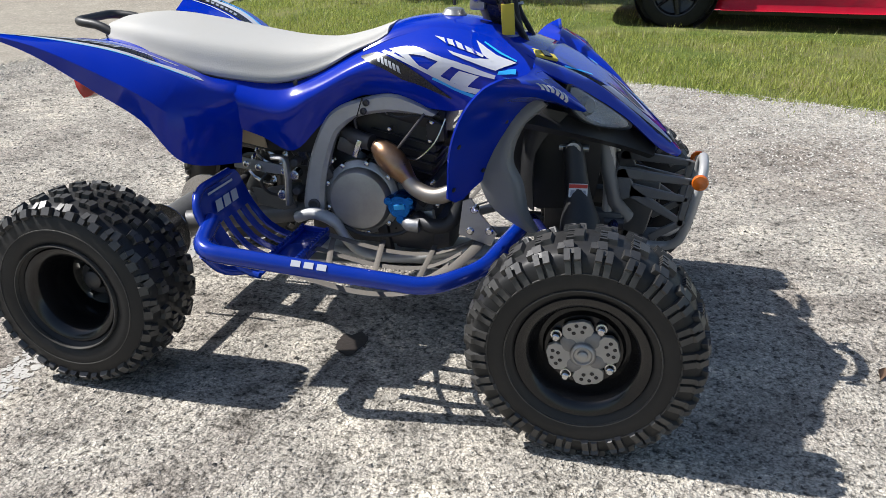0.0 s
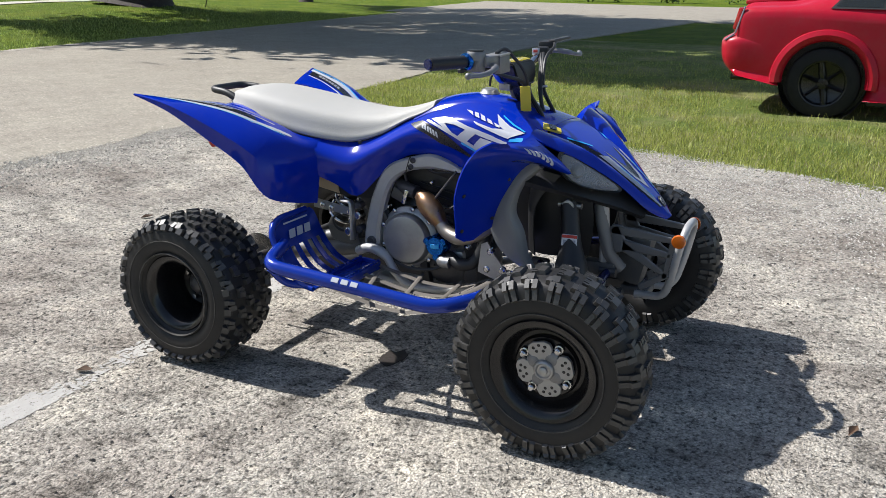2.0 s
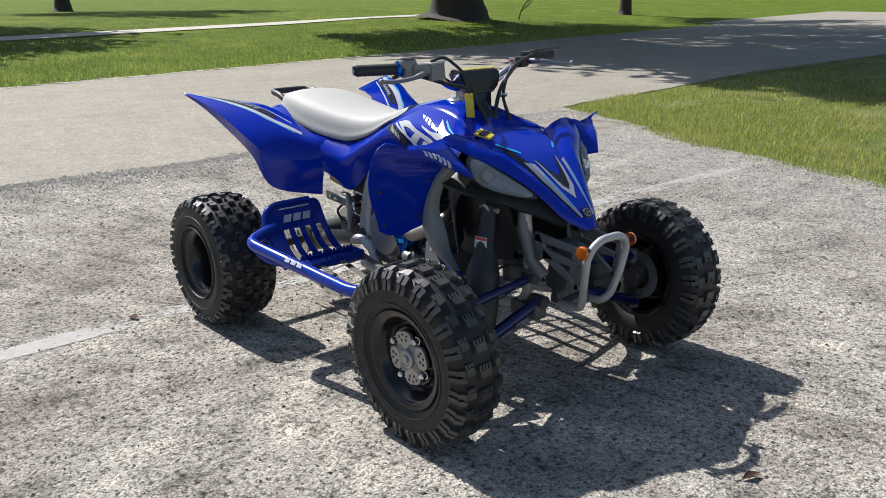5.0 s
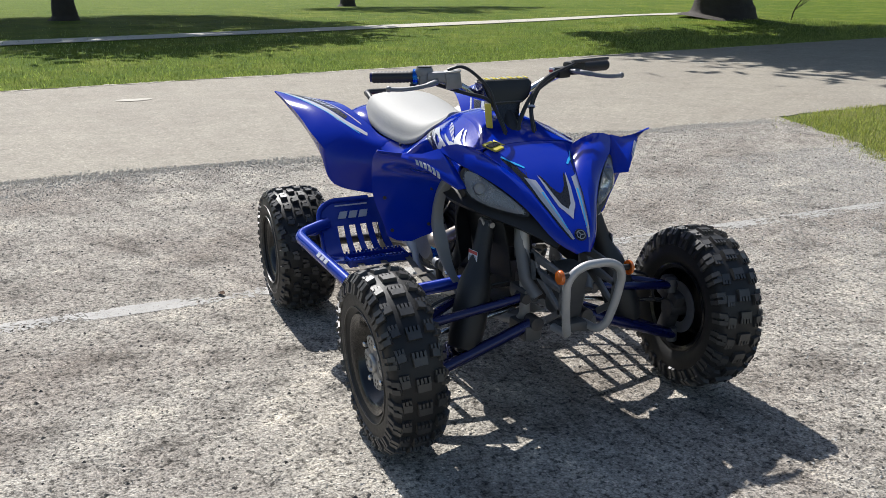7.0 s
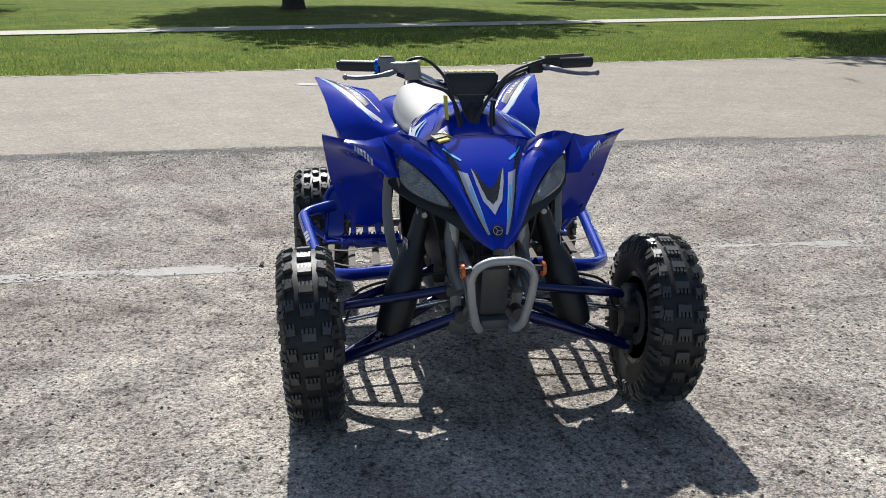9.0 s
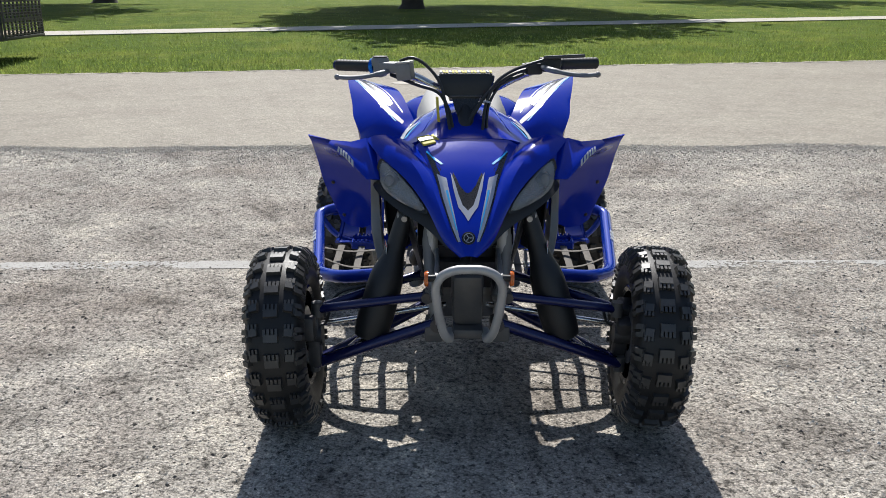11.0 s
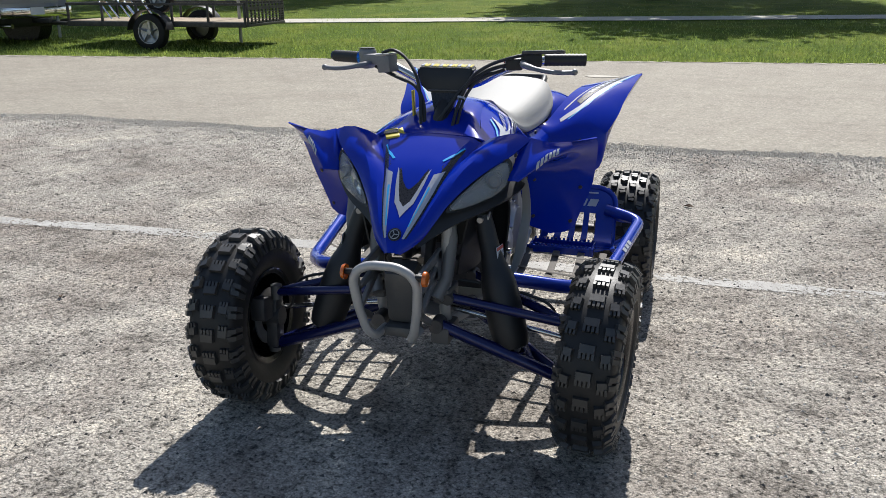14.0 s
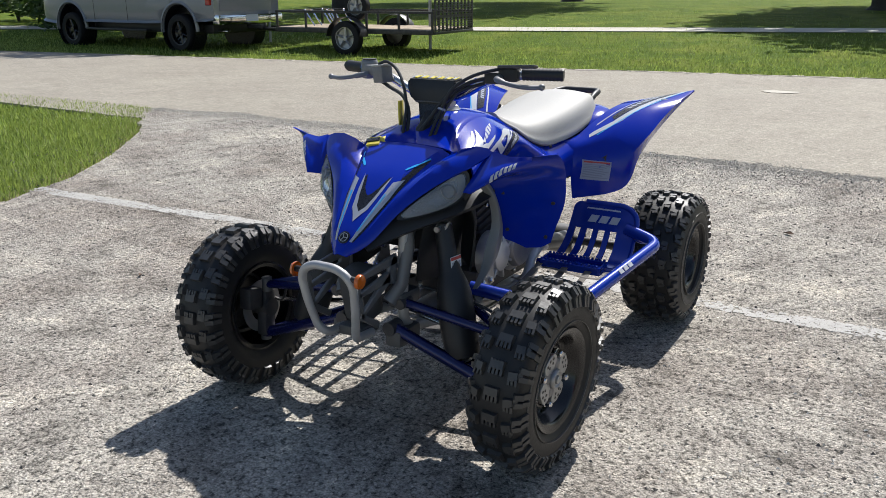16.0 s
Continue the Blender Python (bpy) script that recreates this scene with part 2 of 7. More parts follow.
def lens_material(name, tint, rough, ior=1.45, through_light=0.95):
    m, n, l, b = node_material(name)
    b.inputs["Base Color"].default_value = (*tint, 1)
    b.inputs["Roughness"].default_value = rough
    b.inputs["Transmission Weight"].default_value = through_light
    b.inputs["IOR"].default_value = ior
    bumped(n, l, b, noise_tex(n, l, 30.0, 3, 0.5, coords(n, l, 1.0)), 0.015, 0.002)
    return m


# the lens's milky share paints in the sky's reflection
M["lens"] = lens_material("sky_milky_lens", (0.72, 0.75, 0.78), 0.02, 1.3, 0.88)
M["glass"] = lens_material("tinted_glass", (0.25, 0.3, 0.3), 0.03)


# ---- shaping helpers ----
def mesh_of(name, bm, material, smooth=True, sharp=40.0):
    me = bpy.data.meshes.new(name)
    bm.normal_update()
    if smooth:
        limit = radians(sharp)
        for f in bm.faces:
            f.smooth = True
        for e in bm.edges:
            if len(e.link_faces) == 2 and e.calc_face_angle(0.0) > limit:
                e.smooth = False
    bm.to_mesh(me)
    bm.free()
    for m in material if isinstance(material, (list, tuple)) else (material,):
        me.materials.append(m)
    return me


def part(name, bm, material, parent, label="", smooth=True, at=None, sharp=40.0):
    ob = new(name, mesh_of(name, bm, material, smooth, sharp))
    ob.parent = parent
    if at is not None:
        ob.matrix_basis = at
    if label:
        ob["label"] = label
    return ob


def thing(name, label, category, at=None, group="", kind=""):
    ob = new(name)
    ob.empty_display_size = 0.1
    if at is not None:
        ob.matrix_basis = at
    return tagged(ob, label, category, group, kind)


def single(name, bm, material, label, category="", group="", kind="", at=None, smooth=True):
    ob = new(name, mesh_of(name, bm, material, smooth))
    if at is not None:
        ob.matrix_basis = at
    return tagged(ob, label, category, group, kind)


def block(bm, centre, size, turn=None, bevel=0.0, segs=2):
    m = Matrix.Translation(centre) @ (turn.to_4x4() if turn is not None else Matrix()) @ Matrix.Diagonal((*size, 1))
    made = bmesh.ops.create_cube(bm, size=1.0, matrix=m)
    if bevel:
        es = list({e for v in made["verts"] for e in v.link_edges})
        bmesh.ops.bevel(bm, geom=es, offset=bevel, segments=segs, profile=0.6, affect="EDGES")
    return bm


def euler(rx, ry, rz):
    return Euler((radians(rx), radians(ry), radians(rz))).to_matrix()


def spline(points, steps=6, closed=False):
    """Points of a smooth curve through the given ones."""
    p = [Vector(q) for q in points]
    n, out = len(p), []
    for i in range(n if closed else n - 1):
        if closed:
            a, b, c, d = p[i - 1], p[i], p[(i + 1) % n], p[(i + 2) % n]
        else:
            a, b, c, d = p[max(i - 1, 0)], p[i], p[i + 1], p[min(i + 2, n - 1)]
        for k in range(steps):
            t = k / steps
            out.append(0.5 * ((2 * b) + (c - a) * t + (2 * a - 5 * b + 4 * c - d) * t * t + (3 * b - a - 3 * c + d) * t ** 3))
    if not closed:
        out.append(p[-1])
    return out


def rounded(points, r, steps=4):
    """A polyline with its corners cut round, for bent tube."""
    p = [Vector(q) for q in points]
    out = [p[0]]
    for a, b, c in zip(p, p[1:], p[2:]):
        u, w = (a - b), (c - b)
        k = min(r, u.length * 0.48, w.length * 0.48)
        s, e = b + u.normalized() * k, b + w.normalized() * k
        for i in range(steps + 1):
            t = i / steps
            out.append(s.lerp(b, t).lerp(b.lerp(e, t), t))
    out.append(p[-1])
    return out


def tube(bm, line, r, segs=10, closed=False, caps=True, flat=1.0):
    """A pipe along a line; r is one radius or one for each point; flat squeezes it."""
    p = [Vector(q) for q in line]
    rings, side = [], None
    n = len(p)
    for i, q in enumerate(p):
        if closed:
            way = (p[(i + 1) % n] - p[i - 1]).normalized()
        else:
            way = (p[min(i + 1, n - 1)] - p[max(i - 1, 0)]).normalized()
        if side is None:
            side = way.cross(Vector((0, 0, 1)))
            if side.length < 0.1:
                side = way.cross(Vector((0, 1, 0)))
        side = (side - way * side.dot(way)).normalized()
        up = side.cross(way)
        rr = r[i] if isinstance(r, (list, tuple)) else r
        rings.append([bm.verts.new(q + side * rr * math.cos(6.2832 * k / segs) + up * rr * flat * math.sin(6.2832 * k / segs)) for k in range(segs)])
    for i in range(n if closed else n - 1):
        a, b = rings[i], rings[(i + 1) % n]
        for k in range(segs):
            bm.faces.new((a[k], b[k], b[(k + 1) % segs], a[(k + 1) % segs]))
    if caps and not closed:
        bm.faces.new(rings[0])
        bm.faces.new(rings[-1][::-1])
    return bm


def rod(bm, a, b, r, segs=12, r2=None):
    return tube(bm, [a, b], [r, r if r2 is None else r2], segs)


def lathe(bm, profile, segs=48, m=None):
    """Turns a profile of (radius, y) about the y axis; the ends stay open unless their radius is 0."""
    m = m or Matrix()
    rings = []
    for r, y in profile:
        if r < 1e-6:
            rings.append([bm.verts.new(m @ Vector((0, y, 0)))])
        else:
            rings.append([bm.verts.new(m @ Vector((r * math.cos(6.2832 * k / segs), y, r * math.sin(6.2832 * k / segs)))) for k in range(segs)])
    for a, b in zip(rings, rings[1:]):
        for k in range(segs):
            q = (k + 1) % segs
            if len(a) == 1 and len(b) == 1:
                continue
            if len(a) == 1:
                bm.faces.new((a[0], b[k], b[q]))
            elif len(b) == 1:
                bm.faces.new((a[k], b[0], a[q]))
            else:
                bm.faces.new((a[k], b[k], b[q], a[q]))
    bmesh.ops.recalc_face_normals(bm, faces=bm.faces)
    return bm


def skin(bm, sections, along=5, across=4, closed=False, smooth=(True, True)):
    """A sheet through rows of points: a curve through each row, and curves from row to row."""
    rows = [spline(s, across, closed) if smooth[1] else [Vector(q) for q in s] for s in sections]
    if smooth[0]:
        cols = [spline(c, along) for c in zip(*rows)]
        rows = list(zip(*cols))
    grid = [[bm.verts.new(q) for q in row] for row in rows]
    n = len(grid[0])
    for a, b in zip(grid, grid[1:]):
        for k in range(n if closed else n - 1):
            q = (k + 1) % n
            bm.faces.new((a[k], a[q], b[q], b[k]))
    return grid


def thicken(bm, depth):
    """Gives a sheet a back and edges."""
    bm.normal_update()
    bmesh.ops.solidify(bm, geom=list(bm.faces), thickness=depth)
    return bm


def slab(bm, outline, lift, m=None):
    """A flat plate: an outline in x and y, raised by lift, placed by m."""
    m = m or Matrix()
    low = [bm.verts.new(m @ Vector((x, y, 0))) for x, y in outline]
    high = [bm.verts.new(m @ Vector((x, y, lift))) for x, y in outline]
    n = len(low)
    bm.faces.new(low[::-1])
    bm.faces.new(high)
    for k in range(n):
        bm.faces.new((low[k], low[(k + 1) % n], high[(k + 1) % n], high[k]))
    return bm


# ---- the place: lawn, road, lot ----
def far_edge(y):
    """Where the far side of the road meets the lawn."""
    return -11.1 - 0.155 * (y - 0.5) - 0.0006 * (y - 0.5) ** 2 * (1 if y > 0.5 else 0)


def land(x, y):
    """Height of the lawn: level about the lot, rising gently behind the road."""
    d = max(0.0, far_edge(max(-60.0, min(60.0, y))) - x)
    z = -0.03 + 0.03 * min(d, 20.0) * (1 - math.exp(-d / 1.5))
    return z + 0.2 * math.exp(-((x + 21.2) ** 2 + (y - 19.2) ** 2) / 9.0)


def sheet(xs, ys, height):
    bm = bmesh.new()
    grid = [[bm.verts.new((x, y, height(x, y))) for y in ys] for x in xs]
    for a, b in zip(grid, grid[1:]):
        for k in range(len(ys) - 1):
            bm.faces.new((a[k], b[k], b[k + 1], a[k + 1]))
    return bm


steps_x = [-3000, -800, -300, -150, -90] + [-60 + 1.0 * i for i in range(61)] + [4, 10, 20, 60, 300, 3000]
steps_y = [-3000, -800, -300, -120, -70] + [-45 + 1.5 * i for i in range(71)] + [90, 150, 300, 800, 3000]
single("ground", sheet(steps_x, steps_y, land), M["lawn"], "mown green lawn that rises gently behind the road", "ground", kind="structure")


def flat_region(name, outline, z, material, label, rough=0.0, step=0.12, seed=1):
    """A paved area with a ragged, slightly thick edge."""
    rng = random.Random(seed)
    pts = []
    n = len(outline)
    for i in range(n):
        a, b = Vector(outline[i]), Vector(outline[(i + 1) % n])
        k = max(1, int((b - a).length / step)) if rough and max(abs(a.x), abs(a.y), abs(b.x), abs(b.y)) < 14 else 1
        for j in range(k):
            q = a.lerp(b, j / k)
            w = noise.noise(Vector((q.x * 1.3, q.y * 1.3, seed))) * rough * 1.6 + rng.uniform(-rough, rough) * 0.4
            pts.append((q.x + w, q.y + w * 0.6))
    bm = bmesh.new()
    slab(bm, pts, 0.03, Matrix.Translation((0, 0, z - 0.03)))
    bmesh.ops.triangulate(bm, faces=[f for f in bm.faces if len(f.verts) > 4])
    return single(name, bm, material, label, name, kind="structure", smooth=False)


flat_region("road", [(far_edge(-60), -60), (far_edge(-30), -30), (far_edge(-14), -14), (far_edge(-6), -6), (far_edge(0), 0), (far_edge(6), 6), (far_edge(12), 12), (far_edge(20), 20), (far_edge(28), 28), (-24, 32.5), (-40, 38), (-70, 48), (-70, 62), (-30, 50), (-10, 45), (20, 44), (60, 46), (60, 26), (10, 26), (-4.3, 26.2), (-4.9, 16), (-4.75, 10.5), (-4.2, 7), (-4.0, 5.4), (-3.3, 4.7), (-3.3, -6.5), (-3.9, -30), (-5, -60)], -0.004, M["road"], "sun-bleached grey road with a fine worn surface", 0.05, seed=2)
flat_region("parking_lot", [(-3.9, -6.25), (-3.86, -2), (-3.86, 2.7), (-3.95, 5.3), (-2.9, 4.9), (-1.7, 4.25), (0.1, 3.75), (1.95, 3.15), (6, 2.6), (14, 2.0), (40, 2), (40, -30), (6, -30), (1.5, -4.1), (-0.1, -3.8), (-0.6, -3.68), (-1.17, -3.9), (-1.9, -4.4), (-2.6, -4.98), (-3.1, -5.55), (-3.5, -5.95)], 0.0, M["lot"], "worn grey chip-seal parking area with exposed stones", 0.15, seed=3)


flat_region("verge", [(-4.1, 5.2), (-2.9, 4.75), (-1.7, 4.1), (0.1, 3.6), (1.95, 3.0), (6, 2.45), (14, 1.8), (14, 16), (-4.8, 16), (-4.7, 10.5), (-4.2, 7)], -0.012, M["soil"], "patchy sunlit turf with bare sandy spots", 0.05, seed=4)


def strip(name, line, width, z, material, label, ragged=0.04, step=0.15, seed=1, depth=0.012):
    rng = random.Random(seed)
    pts = [Vector((x, y, 0)) for x, y in line]
    bm, prev = bmesh.new(), None
    for a, b in zip(pts, pts[1:]):
        k = max(1, int((b - a).length / step))
        side = (b - a).normalized().cross(Vector((0, 0, 1)))
        for j in range(k + 1):
            q = a.lerp(b, j / k)
            s, e = q - side * (width / 2 + rng.uniform(-ragged, ragged)), q + side * (width / 2 + rng.uniform(-ragged, ragged))
            pair = [bm.verts.new((s.x, s.y, z(s.x, s.y))), bm.verts.new((e.x, e.y, z(e.x, e.y)))]
            if prev:
                bm.faces.new((prev[0], prev[1], pair[1], pair[0]))
            prev = pair
    thicken(bm, -depth)
    return single(name, bm, material, label, kind="structure", smooth=False)


strip("road_edge", [(far_edge(y) - 0.02, y) for y in range(-26, 29, 2)], 0.34, lambda x, y: 0.0 if x > far_edge(y) else -0.022, M["edge"], "pale sandy edge of the road against the grass", 0.1, 0.1, 5, 0.002)
strip("footpath", [(-16.0 - 0.29 * (y + 14), y) for y in range(-30, 26, 2)], 1.15, lambda x, y: land(x, y) + 0.015, M["walk"], "narrow pale concrete footpath across the lawn", 0.03, 0.8, seed=6)

def blot(name, at, radii, z, material, label, seed):
    """A thin stain with an uneven outline."""
    bm = bmesh.new()
    ring = []
    for k in range(40):
        a = 6.2832 * k / 40
        w = 1 + 0.5 * noise.noise(Vector((math.cos(a) * 1.4, math.sin(a) * 1.4, seed))) + 0.2 * noise.noise(Vector((math.cos(a) * 5, math.sin(a) * 5, seed)))
        ring.append(bm.verts.new((at[0] + radii[0] * w * math.cos(a), at[1] + radii[1] * w * math.sin(a), z)))
    bm.faces.new(ring)
    return single(name, bm, material, label, kind="structure", smooth=False)


blot("oil_stain", (-0.06, -0.206), (0.045, 0.06), 0.004, M["oil"], "small dark brown oil stain under the quad bike", 3)
blot("road_patch", (-8.7, -0.6), (0.14, 0.2), 0.002, M["walk"], "small pale worn patch on the road", 5)

# the worn parking stripe, broken into flakes
bm = bmesh.new()
rng = random.Random(11)
for i in range(880):
    for j in range(14):
        y, x = -3.75 + i * 0.0088, -0.86 + (j - 6.5) * 0.0082
        x += 0.11 * math.exp(-(y + 3.75) ** 2 / 2.0)
        wear = noise.noise(Vector((x * 9, y * 3.2, 4))) + 0.6 * noise.noise(Vector((x * 45, y * 45, 1))) + rng.uniform(-0.25, 0.25)
        if wear > (-0.3 if y < -0.95 else 0.02 if y < 1.2 else -0.12) + (0.2 if j in (0, 13) else 0):
            q = [(x + dx * 0.0055 + rng.uniform(-0.003, 0.003), y + dy * 0.006 + rng.uniform(-0.003, 0.003)) for dx, dy in ((-1, -0.4), (-0.2, -1), (1, -0.5), (0.6, 0.9), (-0.7, 0.8))]
            h = rng.uniform(0.0015, 0.0025)
            bm.faces.new([bm.verts.new((a, b, h)) for a, b in q])
tagged(single("parking_stripe", bm, M["paint_line"], "worn white painted stripe across the asphalt", "stripe", smooth=False), kind="structure")

# ---- the quad bike: x ahead, y to its left, z up, middle between the axles ----
quad = thing("quad_bike", "glossy blue sport quad bike with pale grey seat, parked on asphalt", "quad bike")


def lay(grid, u, v, lift=0.0015):
    """A point on a sheet that skin() made: u along its rows, v across, 0 to 1, raised off the surface."""
    nu, nv = len(grid) - 1, len(grid[0]) - 1
    a, b = min(max(u, 0), 1) * nu, min(max(v, 0), 1) * nv
    i, j = min(int(a), nu - 1), min(int(b), nv - 1)
    s, t = a - i, b - j
    p, q, r, w = grid[i][j], grid[i][j + 1], grid[i + 1][j], grid[i + 1][j + 1]
    normal = (q - p).cross(r - p) + (w - r).cross(w - q)
    return p.lerp(q, t).lerp(r.lerp(w, t), s) + normal.normalized() * lift


def keep(grid):
    return [[v.co.copy() for v in row] for row in grid]


def flip_y(grid):
    return [[Vector((v.x, -v.y, v.z)) for v in row] for row in grid]


def along(path, t):
    k = min(int(t * (len(path) - 1)), len(path) - 2)
    s = t * (len(path) - 1) - k
    return path[k][0] * (1 - s) + path[k + 1][0] * s, path[k][1] * (1 - s) + path[k + 1][1] * s



def panel(name, rows, depth, material, parent, label="", along_steps=6, across=6, sides=(1,), outward=None, crisp=0.0):
    """A moulded sheet with depth, on one side or both; returns its parts and their grids."""
    out = []
    for s in sides:
        bm = bmesh.new()
        g = keep(skin(bm, rows, along_steps, across, smooth=(True, not crisp)))
        if s < 0:
            for v in bm.verts:
                v.co.y = -v.co.y
            g = flip_y(g)
        bm.normal_update()
        middle = sum((f.calc_center_median() for f in bm.faces), Vector()) / len(bm.faces)
        want = Vector(outward) if outward else Vector((0, 0, 1))
        if s < 0:
            want.y = -want.y
        if sum((f.normal * f.calc_area() for f in bm.faces), Vector()).dot(want) < 0:
            bmesh.ops.reverse_faces(bm, faces=bm.faces)
        thicken(bm, -depth)
        bmesh.ops.recalc_face_normals(bm, faces=bm.faces)
        out.append((part(name, bm, material, parent, label, sharp=crisp or 40.0), g))
    return out


def decals(name, grid, pairs, material, parent, label="", lift=0.0018, want=(0, 0, 1), n=24):
    """Thin stickers that lie on a moulded panel, a little proud of it."""
    me = parent.data
    tree_of = BVHTree.FromPolygons([v.co for v in me.vertices], [p.vertices[:] for p in me.polygons])
    bm = bmesh.new()
    for one, two in pairs:
        a, b = along(one, 0.5), along(two, 0.5)
        u, v = (a[0] + b[0]) / 2, (a[1] + b[1]) / 2
        sign = 1 if (lay(grid, u, v, 1.0) - lay(grid, u, v, 0.0)).dot(Vector(want)) > 0 else -1
        rows, m = [], 4
        for i in range(n + 1):
            a, b = along(one, i / n), along(two, i / n)
            row = []
            for k in range(m + 1):
                at = (a[0] + (b[0] - a[0]) * k / m, a[1] + (b[1] - a[1]) * k / m)
                p, way = lay(grid, *at, 0.0), (lay(grid, *at, 1.0) - lay(grid, *at, 0.0)) * sign
                hit = tree_of.ray_cast(p + way * 0.012, -way, 0.03)[0]
                row.append(bm.verts.new((hit or p) + way * lift))
            rows.append(row)
        for p, q in zip(rows, rows[1:]):
            for k in range(m):
                bm.faces.new((p[k], p[k + 1], q[k + 1], q[k]))
    bm.normal_update()
    if sum((f.normal for f in bm.faces), Vector()).dot(Vector(want)) < 0:
        bmesh.ops.reverse_faces(bm, faces=bm.faces)
    return part(name, bm, material, parent, label)


# wheels: built with the axle along y, outer side +y
def knob(bm, r, ang, y, length, width, height, tilt=0.0, lean=0.0):
    """A tread block on a tyre of radius r at an angle round it."""
    m = Matrix.Rotation(ang, 4, "Y") @ Matrix.Translation((0, y, r)) @ Matrix.Rotation(lean, 4, "X") @ Matrix.Rotation(tilt, 4, "Z")
    hx, hy = length / 2, width / 2
    low = [bm.verts.new(m @ Vector((x, w, -0.006))) for x, w in ((-hx, -hy), (hx, -hy), (hx, hy), (-hx, hy))]
    top = [bm.verts.new(m @ Vector((x * 0.8, w * 0.84, height))) for x, w in ((-hx, -hy), (hx, -hy), (hx, hy), (-hx, hy))]
    bm.faces.new(top)
    for k in range(4):
        bm.faces.new((low[k], low[(k + 1) % 4], top[(k + 1) % 4], top[k]))


def carcass(r, w, bead, bulge):
    half = [(bead, 0.36 * w), (bead + 0.012, 0.44 * w), (bead + 0.35 * (r - bead), 0.5 * w + bulge), (bead + 0.72 * (r - bead), 0.49 * w), (bead + 0.9 * (r - bead), 0.43 * w), (r - 0.004, 0.33 * w), (r, 0.16 * w), (r + 0.001, 0.0)]
    pts = [(a.x, a.y) for a in spline([(p, q, 0) for p, q in half], 3)]
    return [(p, -q) for p, q in pts] + [(p, q) for p, q in reversed(pts[:-1])]


def front_wheel(parent, at):
    bm = lathe(bmesh.new(), carcass(0.252, 0.15, 0.138, 0.003), 64)
    w = part("wheel", bm, M["rubber"], parent, "black front wheel with a knobbly tyre", at=at)
    for r, y in ((0.205, 0.0775), (0.166, 0.0775)):
        bm = lathe(bmesh.new(), [(r - 0.0025, y - 0.006), (r - 0.001, y + 0.0012), (r + 0.001, y + 0.0012), (r + 0.0025, y - 0.006)], 64)
        part("sidewall_ridge", bm, M["glint_ridge"], w, "sidewall ridge with its glint painted pale")
    bm, n = bmesh.new(), 24
    rng = random.Random(17)
    for i in range(n):
        a = 6.2832 * i / n
        # siped centre block: a bar with four teeth
        knob(bm, 0.2505, a - 0.036, 0, 0.026, 0.052, 0.013)
        for k in range(4):
            knob(bm, 0.2505, a + 0.026, -0.019 + 0.0127 * k, 0.022, 0.0098, 0.0122 - 0.001 * (k % 2))
        for s in (-1, 1):
            b = a + 0.131 * (0.5 if s > 0 else 0.4)
            knob(bm, 0.2475, b - 0.034, s * 0.053, 0.025, 0.032, 0.0125, 0.1 * s, -0.26 * s)
            for k in range(3):
                knob(bm, 0.247, b + 0.022, s * (0.0425 + 0.0115 * k), 0.02, 0.0085, 0.0115, 0.1 * s, -0.3 * s)
            # shoulder lug: a bar round the edge with two legs down the side
            knob(bm, 0.2385, a - 0.042, s * 0.0765, 0.017, 0.031, 0.0125, 0.0, -0.75 * s)
            knob(bm, 0.2385, a + 0.042, s * 0.0765, 0.016, 0.031, 0.0125, 0.0, -0.75 * s)
            knob(bm, 0.2425, a + 0.001, s * 0.069, 0.034, 0.015, 0.0115, 0.0, -0.65 * s)
            knob(bm, 0.218, a - 0.046, s * 0.086, 0.017, 0.034, 0.0085, 0.05, -1.25 * s)
            knob(bm, 0.218, a + 0.046, s * 0.086, 0.015, 0.034 + rng.uniform(-0.004, 0.004), 0.0085, -0.05, -1.25 * s)
    for v in bm.verts:
        v.co.y *= 0.85
    part("tread", bm, M["tread"], w, smooth=False)
    bm = bmesh.new()
    lathe(bm, [(r, 0.92 * y) for r, y in ((0.146, -0.07), (0.14, -0.072), (0.128, -0.066), (0.12, 0.02), (0.122, 0.055), (0.129, 0.062), (0.141, 0.066), (0.147, 0.071), (0.144, 0.075), (0.137, 0.073), (0.126, 0.069), (0.117, 0.06), (0.112, 0.03), (0.1, 0.018), (0.09, 0.02), (0.084, 0.032), (0.0, 0.034))], 64)
    part("rim", bm, M["rim"], w)
    # four-petal hub with drilled ends
    for k in range(4):
        a = 1.5708 * k + 0.12
        bm = bmesh.new()
        m = Matrix.Rotation(a, 4, "Y") @ Matrix.Translation((0, 0.036, 0)) @ Matrix.Rotation(radians(-90), 4, "X") @ Matrix.Diagonal((1.16, 1.16, 1, 1))
        outline = [(-0.012, 0.012), (-0.02, 0.03), (-0.03, 0.045), (-0.026, 0.06), (-0.014, 0.067), (0.014, 0.067), (0.026, 0.06), (0.03, 0.045), (0.02, 0.03), (0.012, 0.012)]
        slab(bm, [(x, -y) for x, y in reversed(outline)], 0.011, m)
        bmesh.ops.recalc_face_normals(bm, faces=bm.faces)
        bmesh.ops.bevel(bm, geom=list(bm.edges), offset=0.0012, segments=1, affect="EDGES")
        hub = part("hub_petal", bm, M["hub_plate"], w, "drilled bare metal hub")
        bm = bmesh.new()
        for x, z in ((0, 0.059), (-0.014, 0.054), (0.014, 0.054), (-0.008, 0.045), (0.008, 0.045)):
            c = Matrix.Rotation(a, 4, "Y") @ Vector((x * 1.16, 0.0475, z * 1.16))
            lathe(bm, [(0.0045, 0.0), (0.0038, 0.0006), (0.0, 0.0006)], 10, Matrix.Translation(c))
